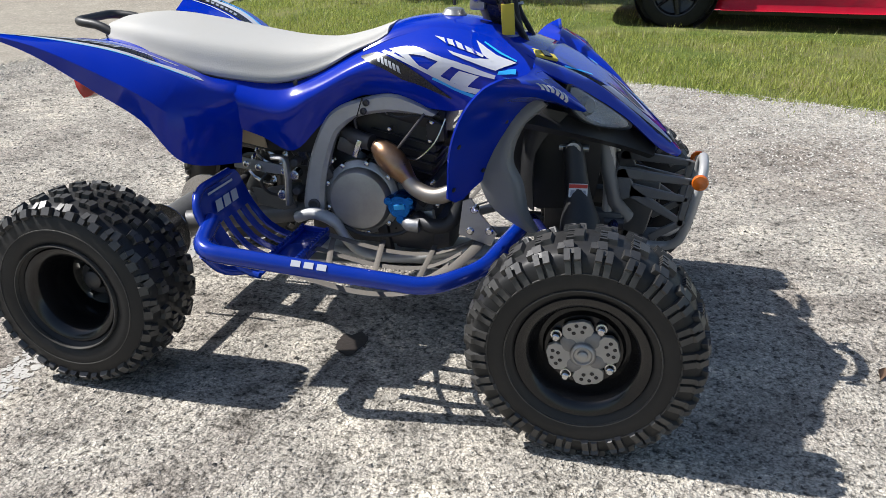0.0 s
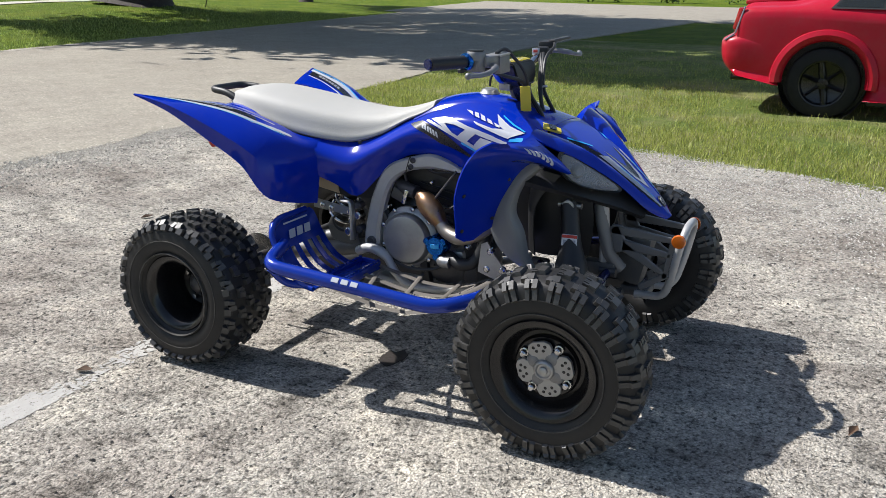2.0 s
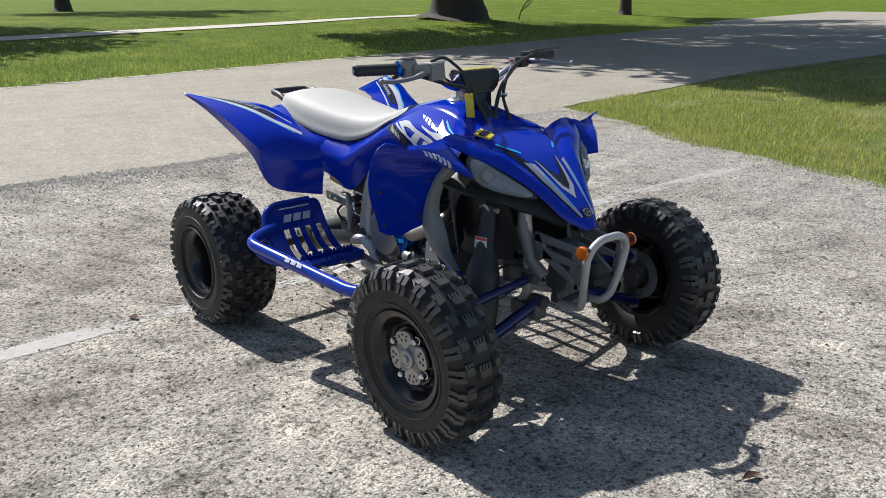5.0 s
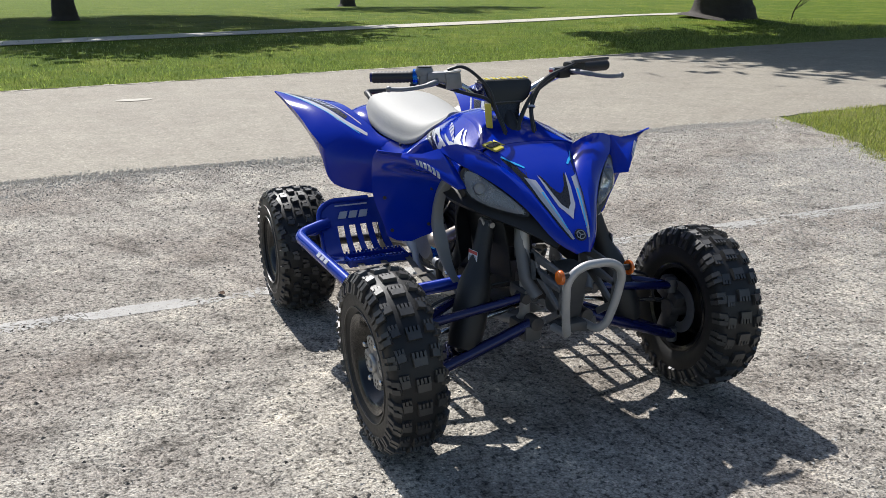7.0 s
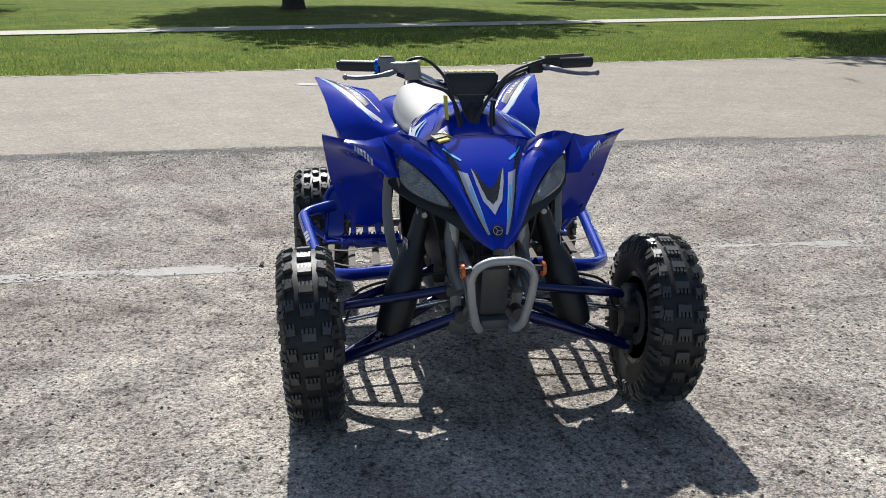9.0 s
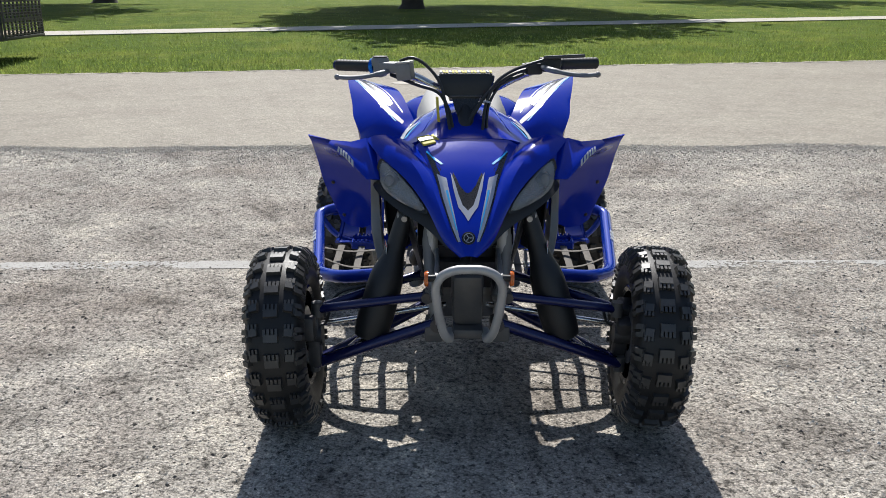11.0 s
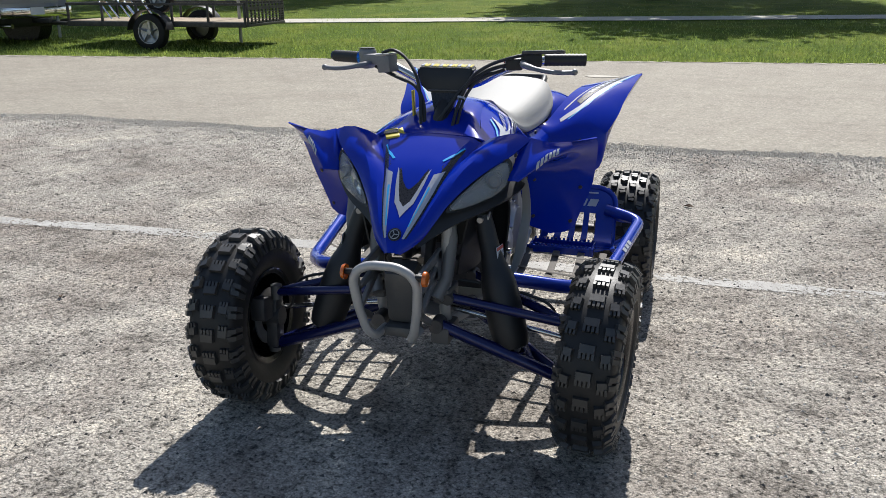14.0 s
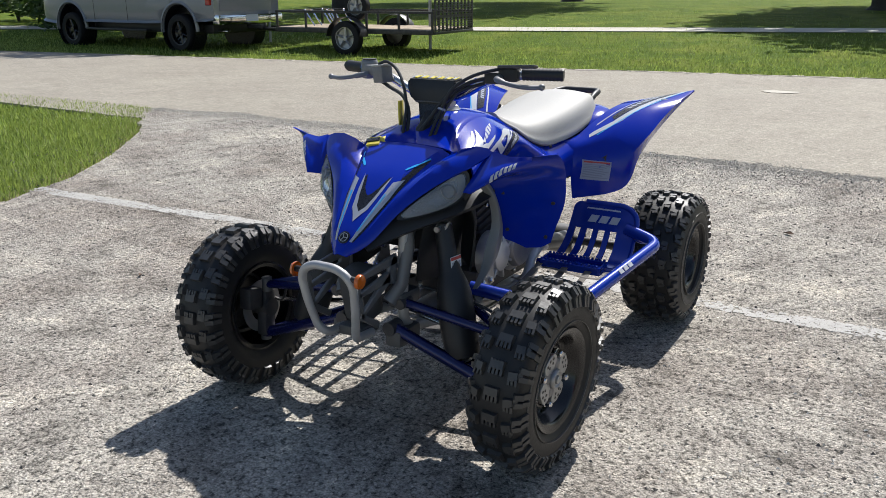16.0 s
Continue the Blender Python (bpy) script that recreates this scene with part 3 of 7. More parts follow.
        part("drilled_holes", bm, M["decal_black"], w)
        c = Matrix.Rotation(a + 0.785, 4, "Y") @ Vector((0, 0.036, 0.034))
        bm = lathe(bmesh.new(), [(0.023, 0.0), (0.022, 0.007), (0.016, 0.011), (0.0, 0.013)], 20, Matrix.Translation(c))
        part("hub_lobe", bm, M["shaded_alloy"], w)
        bm = bmesh.new()
        b = a + 0.785
        c = Vector((math.sin(b) * 0.069, 0, math.cos(b) * 0.069))
        lathe(bm, [(0.0125, 0.034), (0.0125, 0.039), (0.0095, 0.04), (0.009, 0.052), (0.006, 0.055), (0.0, 0.055)], 12, Matrix.Translation(c))
        part("lug_nut", bm, M["steel"], w, "chrome wheel nut")
    bm = bmesh.new()
    lathe(bm, [(0.028, 0.042), (0.028, 0.053), (0.025, 0.057), (0.021, 0.058), (0.018, 0.054), (0.012, 0.054), (0.011, 0.06), (0.006, 0.063), (0.0, 0.063)], 28)
    part("hub_cap", bm, M["alloy"], w)
    # brake disc and caliper on the inner side
    bm = bmesh.new()
    lathe(bm, [(0.085, -0.058), (0.085, -0.054), (0.05, -0.054), (0.05, -0.058), (0.085, -0.058)], 40)
    part("brake_disc", bm, M["alloy"], w)
    bm = block(bmesh.new(), (-0.06, -0.065, 0.035), (0.06, 0.05, 0.07), None, 0.012)
    block(bm, (0.0, -0.075, -0.02), (0.05, 0.04, 0.15), None, 0.012)
    rod(bm, (0, -0.1, 0), (0, -0.02, 0), 0.03)
    part("caliper", bm, M["dark_metal"], w)
    return w


def rear_wheel(parent, at):
    bm = lathe(bmesh.new(), carcass(0.238, 0.214, 0.119, 0.005), 64)
    w = part("wheel", bm, M["rubber"], parent, "wide black rear wheel with a knobbly tyre", at=at)
    for r in (0.18, 0.138):
        bm = lathe(bmesh.new(), [(r - 0.0025, 0.103), (r - 0.001, 0.1128), (r + 0.001, 0.1128), (r + 0.0025, 0.103)], 64)
        part("sidewall_ridge", bm, M["glint_ridge"], w, "sidewall ridge with its glint painted pale")
    bm, n = bmesh.new(), 22
    rng = random.Random(23)
    for i in range(n):
        a = 6.2832 * i / n
        # staggered paired blocks, six rows across
        for c in range(6):
            y = -0.0875 + 0.035 * c
            bend = abs(y) / 0.0875
            b = a + (0.1428 if c % 2 else 0.0)
            lean, drop = -0.55 * (y / 0.0875) ** 3, 0.011 * bend ** 3
            tilt = (0.22 if c % 2 else -0.22) + rng.uniform(-0.06, 0.06)
            knob(bm, 0.2385 - drop, b - 0.034, y, 0.021, 0.028, 0.0125, tilt, lean)
            knob(bm, 0.2385 - drop, b + 0.04, y + 0.003, 0.015, 0.023, 0.012, -tilt, lean)
            knob(bm, 0.2385 - drop, b + 0.004, y - 0.006, 0.02, 0.011, 0.0105, tilt, lean)
        for s in (-1, 1):
            knob(bm, 0.222, a + 0.05, s * 0.1, 0.026, 0.024, 0.008, 0.0, -1.0 * s)
            knob(bm, 0.222, a + 0.19, s * 0.1, 0.018, 0.02, 0.007, 0.0, -1.0 * s)
    part("tread", bm, M["tread"], w, smooth=False)
    bm = bmesh.new()
    lathe(bm, [(r, 0.85 * y) for r, y in ((0.127, -0.1), (0.11, -0.095), (0.1, 0.0), (0.102, 0.085), (0.111, 0.096), (0.123, 0.102), (0.128, 0.107), (0.124, 0.111), (0.117, 0.109), (0.106, 0.102), (0.096, 0.088), (0.09, 0.0), (0.08, -0.04), (0.066, -0.045), (0.0, -0.045))], 64)
    part("rim", bm, M["rim"], w)
    bm = bmesh.new()
    lathe(bm, [(0.05, -0.04), (0.046, -0.025), (0.028, -0.02), (0.024, 0.0), (0.012, 0.006), (0.0, 0.006)], 24)
    part("hub_cap", bm, M["dark_metal"], w)
    for k in range(4):
        b = 1.5708 * k + 0.5
        bm = lathe(bmesh.new(), [(0.011, -0.042), (0.009, -0.018), (0.0, -0.016)], 10, Matrix.Translation((math.sin(b) * 0.06, 0, math.cos(b) * 0.06)))
        part("lug_nut", bm, M["steel"], w, "chrome wheel nut")
    return w


front_wheel(quad, pose(0.604, 0.529, 0.262, 0, 0, -2.5) @ pose(0, 0, 0, -2.5) @ pose(0, 0, 0, 0, 20))
front_wheel(quad, pose(0.604, -0.5225, 0.262, 0, 0, 180.9) @ pose(0, 0, 0, -2.5) @ pose(0, 0, 0, 0, 8))
rear_wheel(quad, pose(-0.6545, 0.4845, 0.249))
rear_wheel(quad, pose(-0.6545, -0.4845, 0.249, 0, 33, 180))

# ---- blue bodywork ----
cowl_rows = [
    [(0.425, 0, 0.816), (0.437, 0.125, 0.808), (0.437, 0.150, 0.795), (0.434, 0.190, 0.813), (0.430, 0.235, 0.824), (0.430, 0.270, 0.822), (0.435, 0.295, 0.812)],
    [(0.50, 0, 0.783), (0.505, 0.100, 0.778), (0.505, 0.120, 0.762), (0.503, 0.152, 0.783), (0.502, 0.190, 0.792), (0.502, 0.224, 0.788), (0.503, 0.248, 0.772)],
    [(0.575, 0, 0.742), (0.58, 0.076, 0.738), (0.58, 0.090, 0.722), (0.579, 0.113, 0.737), (0.577, 0.137, 0.743), (0.575, 0.158, 0.737), (0.572, 0.174, 0.722)],
    [(0.655, 0, 0.677), (0.66, 0.055, 0.677), (0.66, 0.065, 0.664), (0.658, 0.081, 0.673), (0.656, 0.096, 0.673), (0.652, 0.107, 0.669), (0.646, 0.116, 0.662)],
    [(0.735, 0, 0.612), (0.735, 0.031, 0.61), (0.734, 0.039, 0.602), (0.732, 0.048, 0.602), (0.729, 0.056, 0.598), (0.726, 0.063, 0.594), (0.722, 0.068, 0.586)],
    [(0.780, 0, 0.562), (0.779, 0.009, 0.561), (0.778, 0.012, 0.559), (0.776, 0.015, 0.557), (0.774, 0.018, 0.557), (0.772, 0.020, 0.555), (0.769, 0.022, 0.553)],
]
whole_cowl = [[(x, -y, z) for x, y, z in reversed(row[1:])] + row for row in cowl_rows]
cowl, cowl_grid = panel("front_cowl", whole_cowl, -0.005, M["blue"], quad, "pointed blue nose cowl with silver chevrons", 6, 4, crisp=26.0)[0]
# across the cowl v runs from the right edge (0) by the middle (0.5) to the left edge (1)
chevrons, edges_black, lines_cyan = [], [], []
for s in (-1, 1):
    def cv(u, d, s=s):
        return (u, 0.5 + s * d)
    chevrons.append(([cv(0.375, 0.12), cv(0.529, 0.14), cv(0.675, 0.136), cv(0.858, 0.116)], [cv(0.433, 0.068), cv(0.55, 0.068), cv(0.692, 0.068), cv(0.862, 0.076)]))
    chevrons.append(([cv(0.392, 0.052), cv(0.508, 0.052), cv(0.633, 0.044), cv(0.725, 0.0)], [cv(0.421, 0.048), cv(0.55, 0.036), cv(0.621, 0.024), cv(0.658, 0.0)]))
    edges_black.append(([cv(0.421, 0.048), cv(0.55, 0.036), cv(0.621, 0.024), cv(0.66, 0.0)], [cv(0.392, 0.044), cv(0.492, 0.028), cv(0.533, 0.012), cv(0.546, 0.0)]))
    edges_black.append(([cv(0.146, 0.128), cv(0.35, 0.152), cv(0.521, 0.18), cv(0.667, 0.172), cv(0.85, 0.152)], [cv(0.146, 0.104), cv(0.358, 0.076), cv(0.529, 0.136), cv(0.679, 0.124), cv(0.858, 0.108)]))
    lines_cyan.append(([cv(0.142, 0.12), cv(0.246, 0.088), cv(0.317, 0.072)], [cv(0.138, 0.104), cv(0.238, 0.08), cv(0.308, 0.066)]))
    lines_cyan.append(([cv(0.521, 0.08), cv(0.654, 0.08), cv(0.779, 0.08)], [cv(0.521, 0.072), cv(0.654, 0.074), cv(0.779, 0.072)]))
decals("nose_decal_black", cowl_grid, edges_black, M["decal_black"], cowl, "black graphic", 0.0006, n=24)
decals("nose_decal_silver", cowl_grid, chevrons, M["silver_decal"], cowl, "silver chevron graphic", 0.0013, n=24)
for line in lines_cyan:
    decals("nose_decal_cyan", cowl_grid, [line], M["cyan"], cowl, "cyan pinstripe", 0.002, n=24)
badge_at = lay(cowl_grid, 0.84, 0.5, 0)
bm = lathe(bmesh.new(), [(0.0185, 0), (0.0185, 0.002), (0.016, 0.003), (0.0, 0.003)], 24, look(badge_at, badge_at + Vector((0.78, 0, 0.62))) @ pose(0, 0, 0, -90))
part("nose_badge", bm, M["decal_black"], cowl, "round black badge")
bm = bmesh.new()
m = look(badge_at, badge_at + Vector((0.78, 0, 0.62))) @ pose(0, 0, 0, -90)
lathe(bm, [(0.0135, 0.0032), (0.0135, 0.004), (0.0115, 0.004), (0.0115, 0.0032)], 24, m)
for k in range(3):
    block(bm, m @ Matrix.Rotation(2.094 * k + 0.5, 4, "Y") @ Vector((0, 0.0036, 0.006)), (0.0022, 0.0008, 0.012), (m @ Matrix.Rotation(2.094 * k + 0.5, 4, "Y")).to_3x3())
part("badge_ring", bm, M["frame"], cowl)

flap_rows = [
    [(0.400, 0.470, 0.818), (0.412, 0.40, 0.806), (0.425, 0.34, 0.803), (0.437, 0.295, 0.816), (0.430, 0.268, 0.800)],
    [(0.352, 0.468, 0.790), (0.420, 0.41, 0.790), (0.490, 0.352, 0.772), (0.556, 0.285, 0.718), (0.530, 0.250, 0.712)],
    [(0.308, 0.460, 0.730), (0.345, 0.41, 0.738), (0.385, 0.355, 0.740), (0.425, 0.300, 0.738), (0.440, 0.254, 0.728)],
    [(0.280, 0.446, 0.650), (0.300, 0.395, 0.652), (0.325, 0.345, 0.650), (0.352, 0.297, 0.645), (0.380, 0.258, 0.640)],
    [(0.268, 0.412, 0.560), (0.278, 0.385, 0.556), (0.292, 0.335, 0.552), (0.312, 0.295, 0.560), (0.335, 0.264, 0.562)],
    [(0.264, 0.400, 0.522), (0.274, 0.372, 0.505), (0.284, 0.328, 0.500), (0.298, 0.298, 0.515), (0.315, 0.272, 0.528)],
]
for (fender, g), s in zip(panel("front_fender", flap_rows, -0.005, M["blue"], quad, "blue front fender with a raised corner", 6, 5, (1, -1), (1, 0.6, 0), 45.0), (1, -1)):
    want = (0.5, 0.4 * s, 0.7)
    bars = []
    for k in range(6):
        u, v = 0.12 + 0.007 * k, 0.381 + 0.0375 * k
        bars.append(([(u, v), (u + 0.072, v + 0.02)], [(u + 0.005, v + 0.026), (u + 0.077, v + 0.046)]))
    decals("fender_mark", g, bars, M["white"], fender, "row of small white marks", 0.002, want, n=3)
    for u, v in ((0.6, 0.15), (0.85, 0.2), (0.8, 0.85), (0.5, 0.9)):
        c = lay(g, u, v, 0.0)
        nrm = (lay(g, u, v, 1.0) - c)
        nrm = nrm if nrm.dot(Vector((0.8, 0.5 * s, 0.0))) > 0 else -nrm
        bm = lathe(bmesh.new(), [(0.006, -0.002), (0.006, 0.002), (0.004, 0.003), (0, 0.003)], 10, look(c, c + nrm) @ pose(0, 0, 0, -90))
        part("rivet", bm, M["black"], fender)

tail_rows = [
    [(-0.800, 0.300, 0.826), (-0.825, 0.390, 0.846), (-0.843, 0.487, 0.868), (-0.845, 0.490, 0.866), (-0.845, 0.491, 0.863)],
    [(-0.700, 0.265, 0.824), (-0.700, 0.340, 0.836), (-0.712, 0.430, 0.846), (-0.722, 0.472, 0.838), (-0.730, 0.465, 0.815)],
    [(-0.600, 0.235, 0.802), (-0.590, 0.300, 0.810), (-0.590, 0.385, 0.816), (-0.600, 0.447, 0.785), (-0.615, 0.420, 0.728)],
    [(-0.500, 0.205, 0.760), (-0.490, 0.260, 0.764), (-0.485, 0.340, 0.768), (-0.492, 0.428, 0.730), (-0.505, 0.400, 0.655)],
    [(-0.430, 0.180, 0.724), (-0.415, 0.222, 0.720), (-0.402, 0.288, 0.718), (-0.408, 0.366, 0.655), (-0.418, 0.372, 0.548)],
    [(-0.360, 0.160, 0.715), (-0.350, 0.186, 0.690), (-0.342, 0.193, 0.655), (-0.342, 0.198, 0.600), (-0.350, 0.205, 0.505)],
]
for (fender, g), s in zip(panel("rear_fender", tail_rows, -0.005, M["blue"], quad, "swept blue rear fender with a sharp tip", 6, 5, (1, -1), (0.2, 0.6, 0.8), 45.0), (1, -1)):
    want = (0.1, 0.5 * s, 0.8)
    for one, two in (([(0.03, 0.42), (0.3, 0.375), (0.55, 0.32), (0.74, 0.22)], [(0.03, 0.47), (0.3, 0.45), (0.55, 0.41), (0.78, 0.28)]), ([(0.06, 0.29), (0.3, 0.21), (0.6, 0.13)], [(0.06, 0.305), (0.3, 0.23), (0.62, 0.155)])):
        decals("fender_stripe_white", g, [(one, two)], M["white"], fender, "white tapered stripe", 0.0008, want, n=24)
    decals("fender_stripe_black", g, [([(0.06, 0.32), (0.3, 0.255), (0.5, 0.23)], [(0.06, 0.415), (0.3, 0.37), (0.54, 0.31)])], M["decal_black"], fender, "black stripe", 0.0015, want, n=24)
    bars = [([(0.15 + 0.036 * k, 0.325 - 0.01 * k), (0.173 + 0.036 * k, 0.319 - 0.01 * k)], [(0.14 + 0.036 * k, 0.375 - 0.01 * k), (0.163 + 0.036 * k, 0.369 - 0.01 * k)]) for k in range(7)]
    decals("fender_mark", g, bars, M["silver_decal"], fender, "row of small silver marks", 0.0022, want, n=3)
    decals("fender_stripe_cyan", g, [([(0.04, 0.475), (0.3, 0.46), (0.74, 0.33)], [(0.04, 0.49), (0.3, 0.475), (0.74, 0.345)])], M["cyan"], fender, "cyan pinstripe", 0.0013, want, n=24)
    if s > 0:
        corners = ((0.925, 0.594), (0.838, 0.738), (0.954, 0.819), (0.854, 0.894))

        def on_sticker(a, b):
            top = [corners[0][k] + (corners[1][k] - corners[0][k]) * a for k in (0, 1)]
            low = [corners[2][k] + (corners[3][k] - corners[2][k]) * a for k in (0, 1)]
            return (top[0] + (low[0] - top[0]) * b, top[1] + (low[1] - top[1]) * b)

        def sticker_bar(a0, a1, b0, b1):
            return ([on_sticker(a0, b0), on_sticker(a1, b0)], [on_sticker(a0, b1), on_sticker(a1, b1)])

        decals("warning_sticker", g, [sticker_bar(0, 1, 0, 1)], M["dull_sticker"], fender, "pale warning sticker", 0.001, (0, 1, 0.3), n=4)
        decals("sticker_print", g, [sticker_bar(0.06, 0.94 - 0.1 * (k % 3), 0.26 + 0.1 * k, 0.305 + 0.1 * k) for k in range(7)], M["sticker_ink"], fender, "lines of print", 0.0018, (0, 1, 0.3), n=4)
        decals("sticker_head", g, [sticker_bar(0.06, 0.94, 0.06, 0.16)], M["sticker_red"], fender, "red heading", 0.0018, (0, 1, 0.3), n=4)
    bm = bmesh.new()
    under = [[(x + 0.02, y - 0.06, z + 0.004) for x, y, z in row[3:]] for row in tail_rows[1:5]]
    liner_rows = [[(x, y * 0.55, z - 0.09) for x, y, z in row[:1]] + row for row in under]
    skin(bm, liner_rows, 4, 3)
    if s < 0:
        for v in bm.verts:
            v.co.y = -v.co.y
    thicken(bm, 0.004)
    bmesh.ops.recalc_face_normals(bm, faces=bm.faces)
    part("fender_liner", bm, M["black"], quad, "black plastic liner")

side_rows = [
    [(-0.378, 0.150, 0.722), (-0.370, 0.199, 0.690), (-0.366, 0.209, 0.650), (-0.362, 0.210, 0.605)],
    [(-0.30, 0.140, 0.712), (-0.300, 0.190, 0.668), (-0.300, 0.193, 0.620), (-0.295, 0.184, 0.575)],
    [(-0.23, 0.131, 0.714), (-0.225, 0.186, 0.660), (-0.220, 0.182, 0.600), (-0.215, 0.166, 0.538)],
    [(-0.15, 0.122, 0.742), (-0.140, 0.175, 0.700), (-0.135, 0.160, 0.655), (-0.135, 0.140, 0.615)],
    [(-0.05, 0.104, 0.797), (-0.040, 0.158, 0.758), (-0.035, 0.150, 0.720), (-0.030, 0.128, 0.688)],
    [(0.05, 0.092, 0.842), (0.060, 0.158, 0.795), (0.070, 0.158, 0.735), (0.090, 0.126, 0.672)],
    [(0.16, 0.098, 0.862), (0.170, 0.172, 0.815), (0.180, 0.180, 0.750), (0.200, 0.158, 0.668)],
    [(0.28, 0.108, 0.850), (0.290, 0.185, 0.810), (0.295, 0.200, 0.760), (0.300, 0.195, 0.690)],
    [(0.43, 0.150, 0.800), (0.445, 0.205, 0.776), (0.445, 0.232, 0.758), (0.435, 0.232, 0.712)],
]
for (cover, g), s in zip(panel("side_cover", side_rows, -0.005, M["blue"], quad, "blue tank side cover with white and black graphics", 5, 5, (1, -1), (0, 1, 0.2)), (1, -1)):
    want = (0, s, 0.3)
    decals("side_flash_black", g, [([(0.520, 0.169), (0.575, 0.213), (0.658, 0.444), (0.735, 0.719), (0.782, 0.844)], [(0.522, 0.200), (0.558, 0.350), (0.648, 0.650), (0.728, 0.775), (0.780, 0.856)])], M["decal_black"], cover, "black graphic", 0.0022, want)
    bars = [([(0.578 + 0.012 * k, 0.256 + 0.039 * k), (0.580 + 0.0118 * k, 0.350 + 0.0375 * k)], [(0.5865 + 0.012 * k, 0.283 + 0.039 * k), (0.588 + 0.0118 * k, 0.380 + 0.0375 * k)]) for k in range(6)]
    decals("side_mark", g, bars, M["white"], cover, "row of small white marks", 0.0042, want, n=4)
    white = [
        ([(0.615, 0.231), (0.668, 0.244), (0.705, 0.275), (0.765, 0.394), (0.852, 0.500), (0.905, 0.594)], [(0.648, 0.325), (0.692, 0.356), (0.722, 0.388), (0.768, 0.469), (0.852, 0.594), (0.903, 0.650)]),
        ([(0.600, 0.225), (0.673, 0.413), (0.742, 0.581), (0.805, 0.719), (0.878, 0.781)], [(0.592, 0.238), (0.673, 0.462), (0.740, 0.631), (0.802, 0.763), (0.862, 0.825)]),
        ([(0.630, 0.262), (0.678, 0.431)], [(0.673, 0.325), (0.712, 0.519)]),
        ([(0.765, 0.450), (0.730, 0.550)], [(0.805, 0.506), (0.762, 0.638)]),
        ([(0.820, 0.569), (0.788, 0.688)], [(0.872, 0.631), (0.835, 0.763)]),
        ([(0.750, 0.156), (0.808, 0.200), (0.880, 0.312)], [(0.780, 0.231), (0.830, 0.294), (0.880, 0.344)]),
        ([(0.860, 0.144), (0.905, 0.262), (0.940, 0.281)], [(0.880, 0.319), (0.893, 0.350), (0.905, 0.513)]),
        ([(0.790, 0.319), (0.860, 0.388), (0.903, 0.338)], [(0.805, 0.369), (0.860, 0.450), (0.905, 0.513)]),
    ]
    for one, two in white:
        decals("side_flash_white", g, [(one, two)], M["white"], cover, "angular white graphic", 0.0034, want)
    slashes = [([(0.775 + 0.025 * k, 0.17 + 0.03 * k), (0.785 + 0.025 * k, 0.25 + 0.025 * k)], [(0.782 + 0.025 * k, 0.175 + 0.03 * k), (0.792 + 0.025 * k, 0.255 + 0.025 * k)]) for k in range(4)]
    decals("side_flash_slash", g, slashes, M["blue"], cover, "blue slashes across the white graphic", 0.0046, want, n=4)
    for one, two in (([(0.878, 0.150), (0.910, 0.231), (0.940, 0.269)], [(0.880, 0.131), (0.912, 0.206), (0.940, 0.244)]), ([(0.910, 0.519), (0.940, 0.394)], [(0.908, 0.575), (0.940, 0.513)]), ([(0.738, 0.663), (0.798, 0.775), (0.858, 0.869)], [(0.742, 0.638), (0.802, 0.756), (0.868, 0.844)])):
        decals("side_flash_cyan", g, [(one, two)], M["cyan"], cover, "cyan pinstripe", 0.0038, want)
    for x, z in ((-0.19, 0.722), (-0.335, 0.655)):
        bm = lathe(bmesh.new(), [(0.006, 0.0), (0.006, 0.006), (0.003, 0.007), (0, 0.007)], 10, Matrix.Translation((x, s * 0.181, z)) @ (Matrix() if s > 0 else pose(0, 0, 0, 0, 0, 180)))
        part("clip", bm, M["black"], cover)

tank_rows = [[(x, -w, e), (x, -w * 0.75, e + 0.6 * (z - e)), (x, 0, z), (x, w * 0.75, e + 0.6 * (z - e)), (x, w, e)] for x, w, e, z in ((-0.03, 0.118, 0.797, 0.83), (0.05, 0.106, 0.834, 0.868), (0.16, 0.10, 0.860, 0.884), (0.28, 0.11, 0.848, 0.872), (0.36, 0.128, 0.824, 0.842), (0.43, 0.16, 0.80, 0.815))]
tank = panel("tank_cover", tank_rows, -0.005, M["blue"], quad, "rounded blue tank cover", 5, 5)[0][0]
bm = lathe(bmesh.new(), [(0.032, 0.86), (0.032, 0.884), (0.028, 0.888), (0.024, 0.896), (0.016, 0.899), (0, 0.899)], 28, pose(0.18, 0, 0, 90))
bmesh.ops.recalc_face_normals(bm, faces=bm.faces)
part("fuel_cap", bm, M["alloy"], tank, "satin metal fuel cap")
bm = tube(bmesh.new(), spline([(0.18, 0, 0.905), (0.185, 0.0, 0.935), (0.21, 0.01, 0.95), (0.25, 0.02, 0.93)], 6), 0.004, 8)
part("vent_hose", bm, M["black"], tank)

# seat
bm = bmesh.new()
rings = []
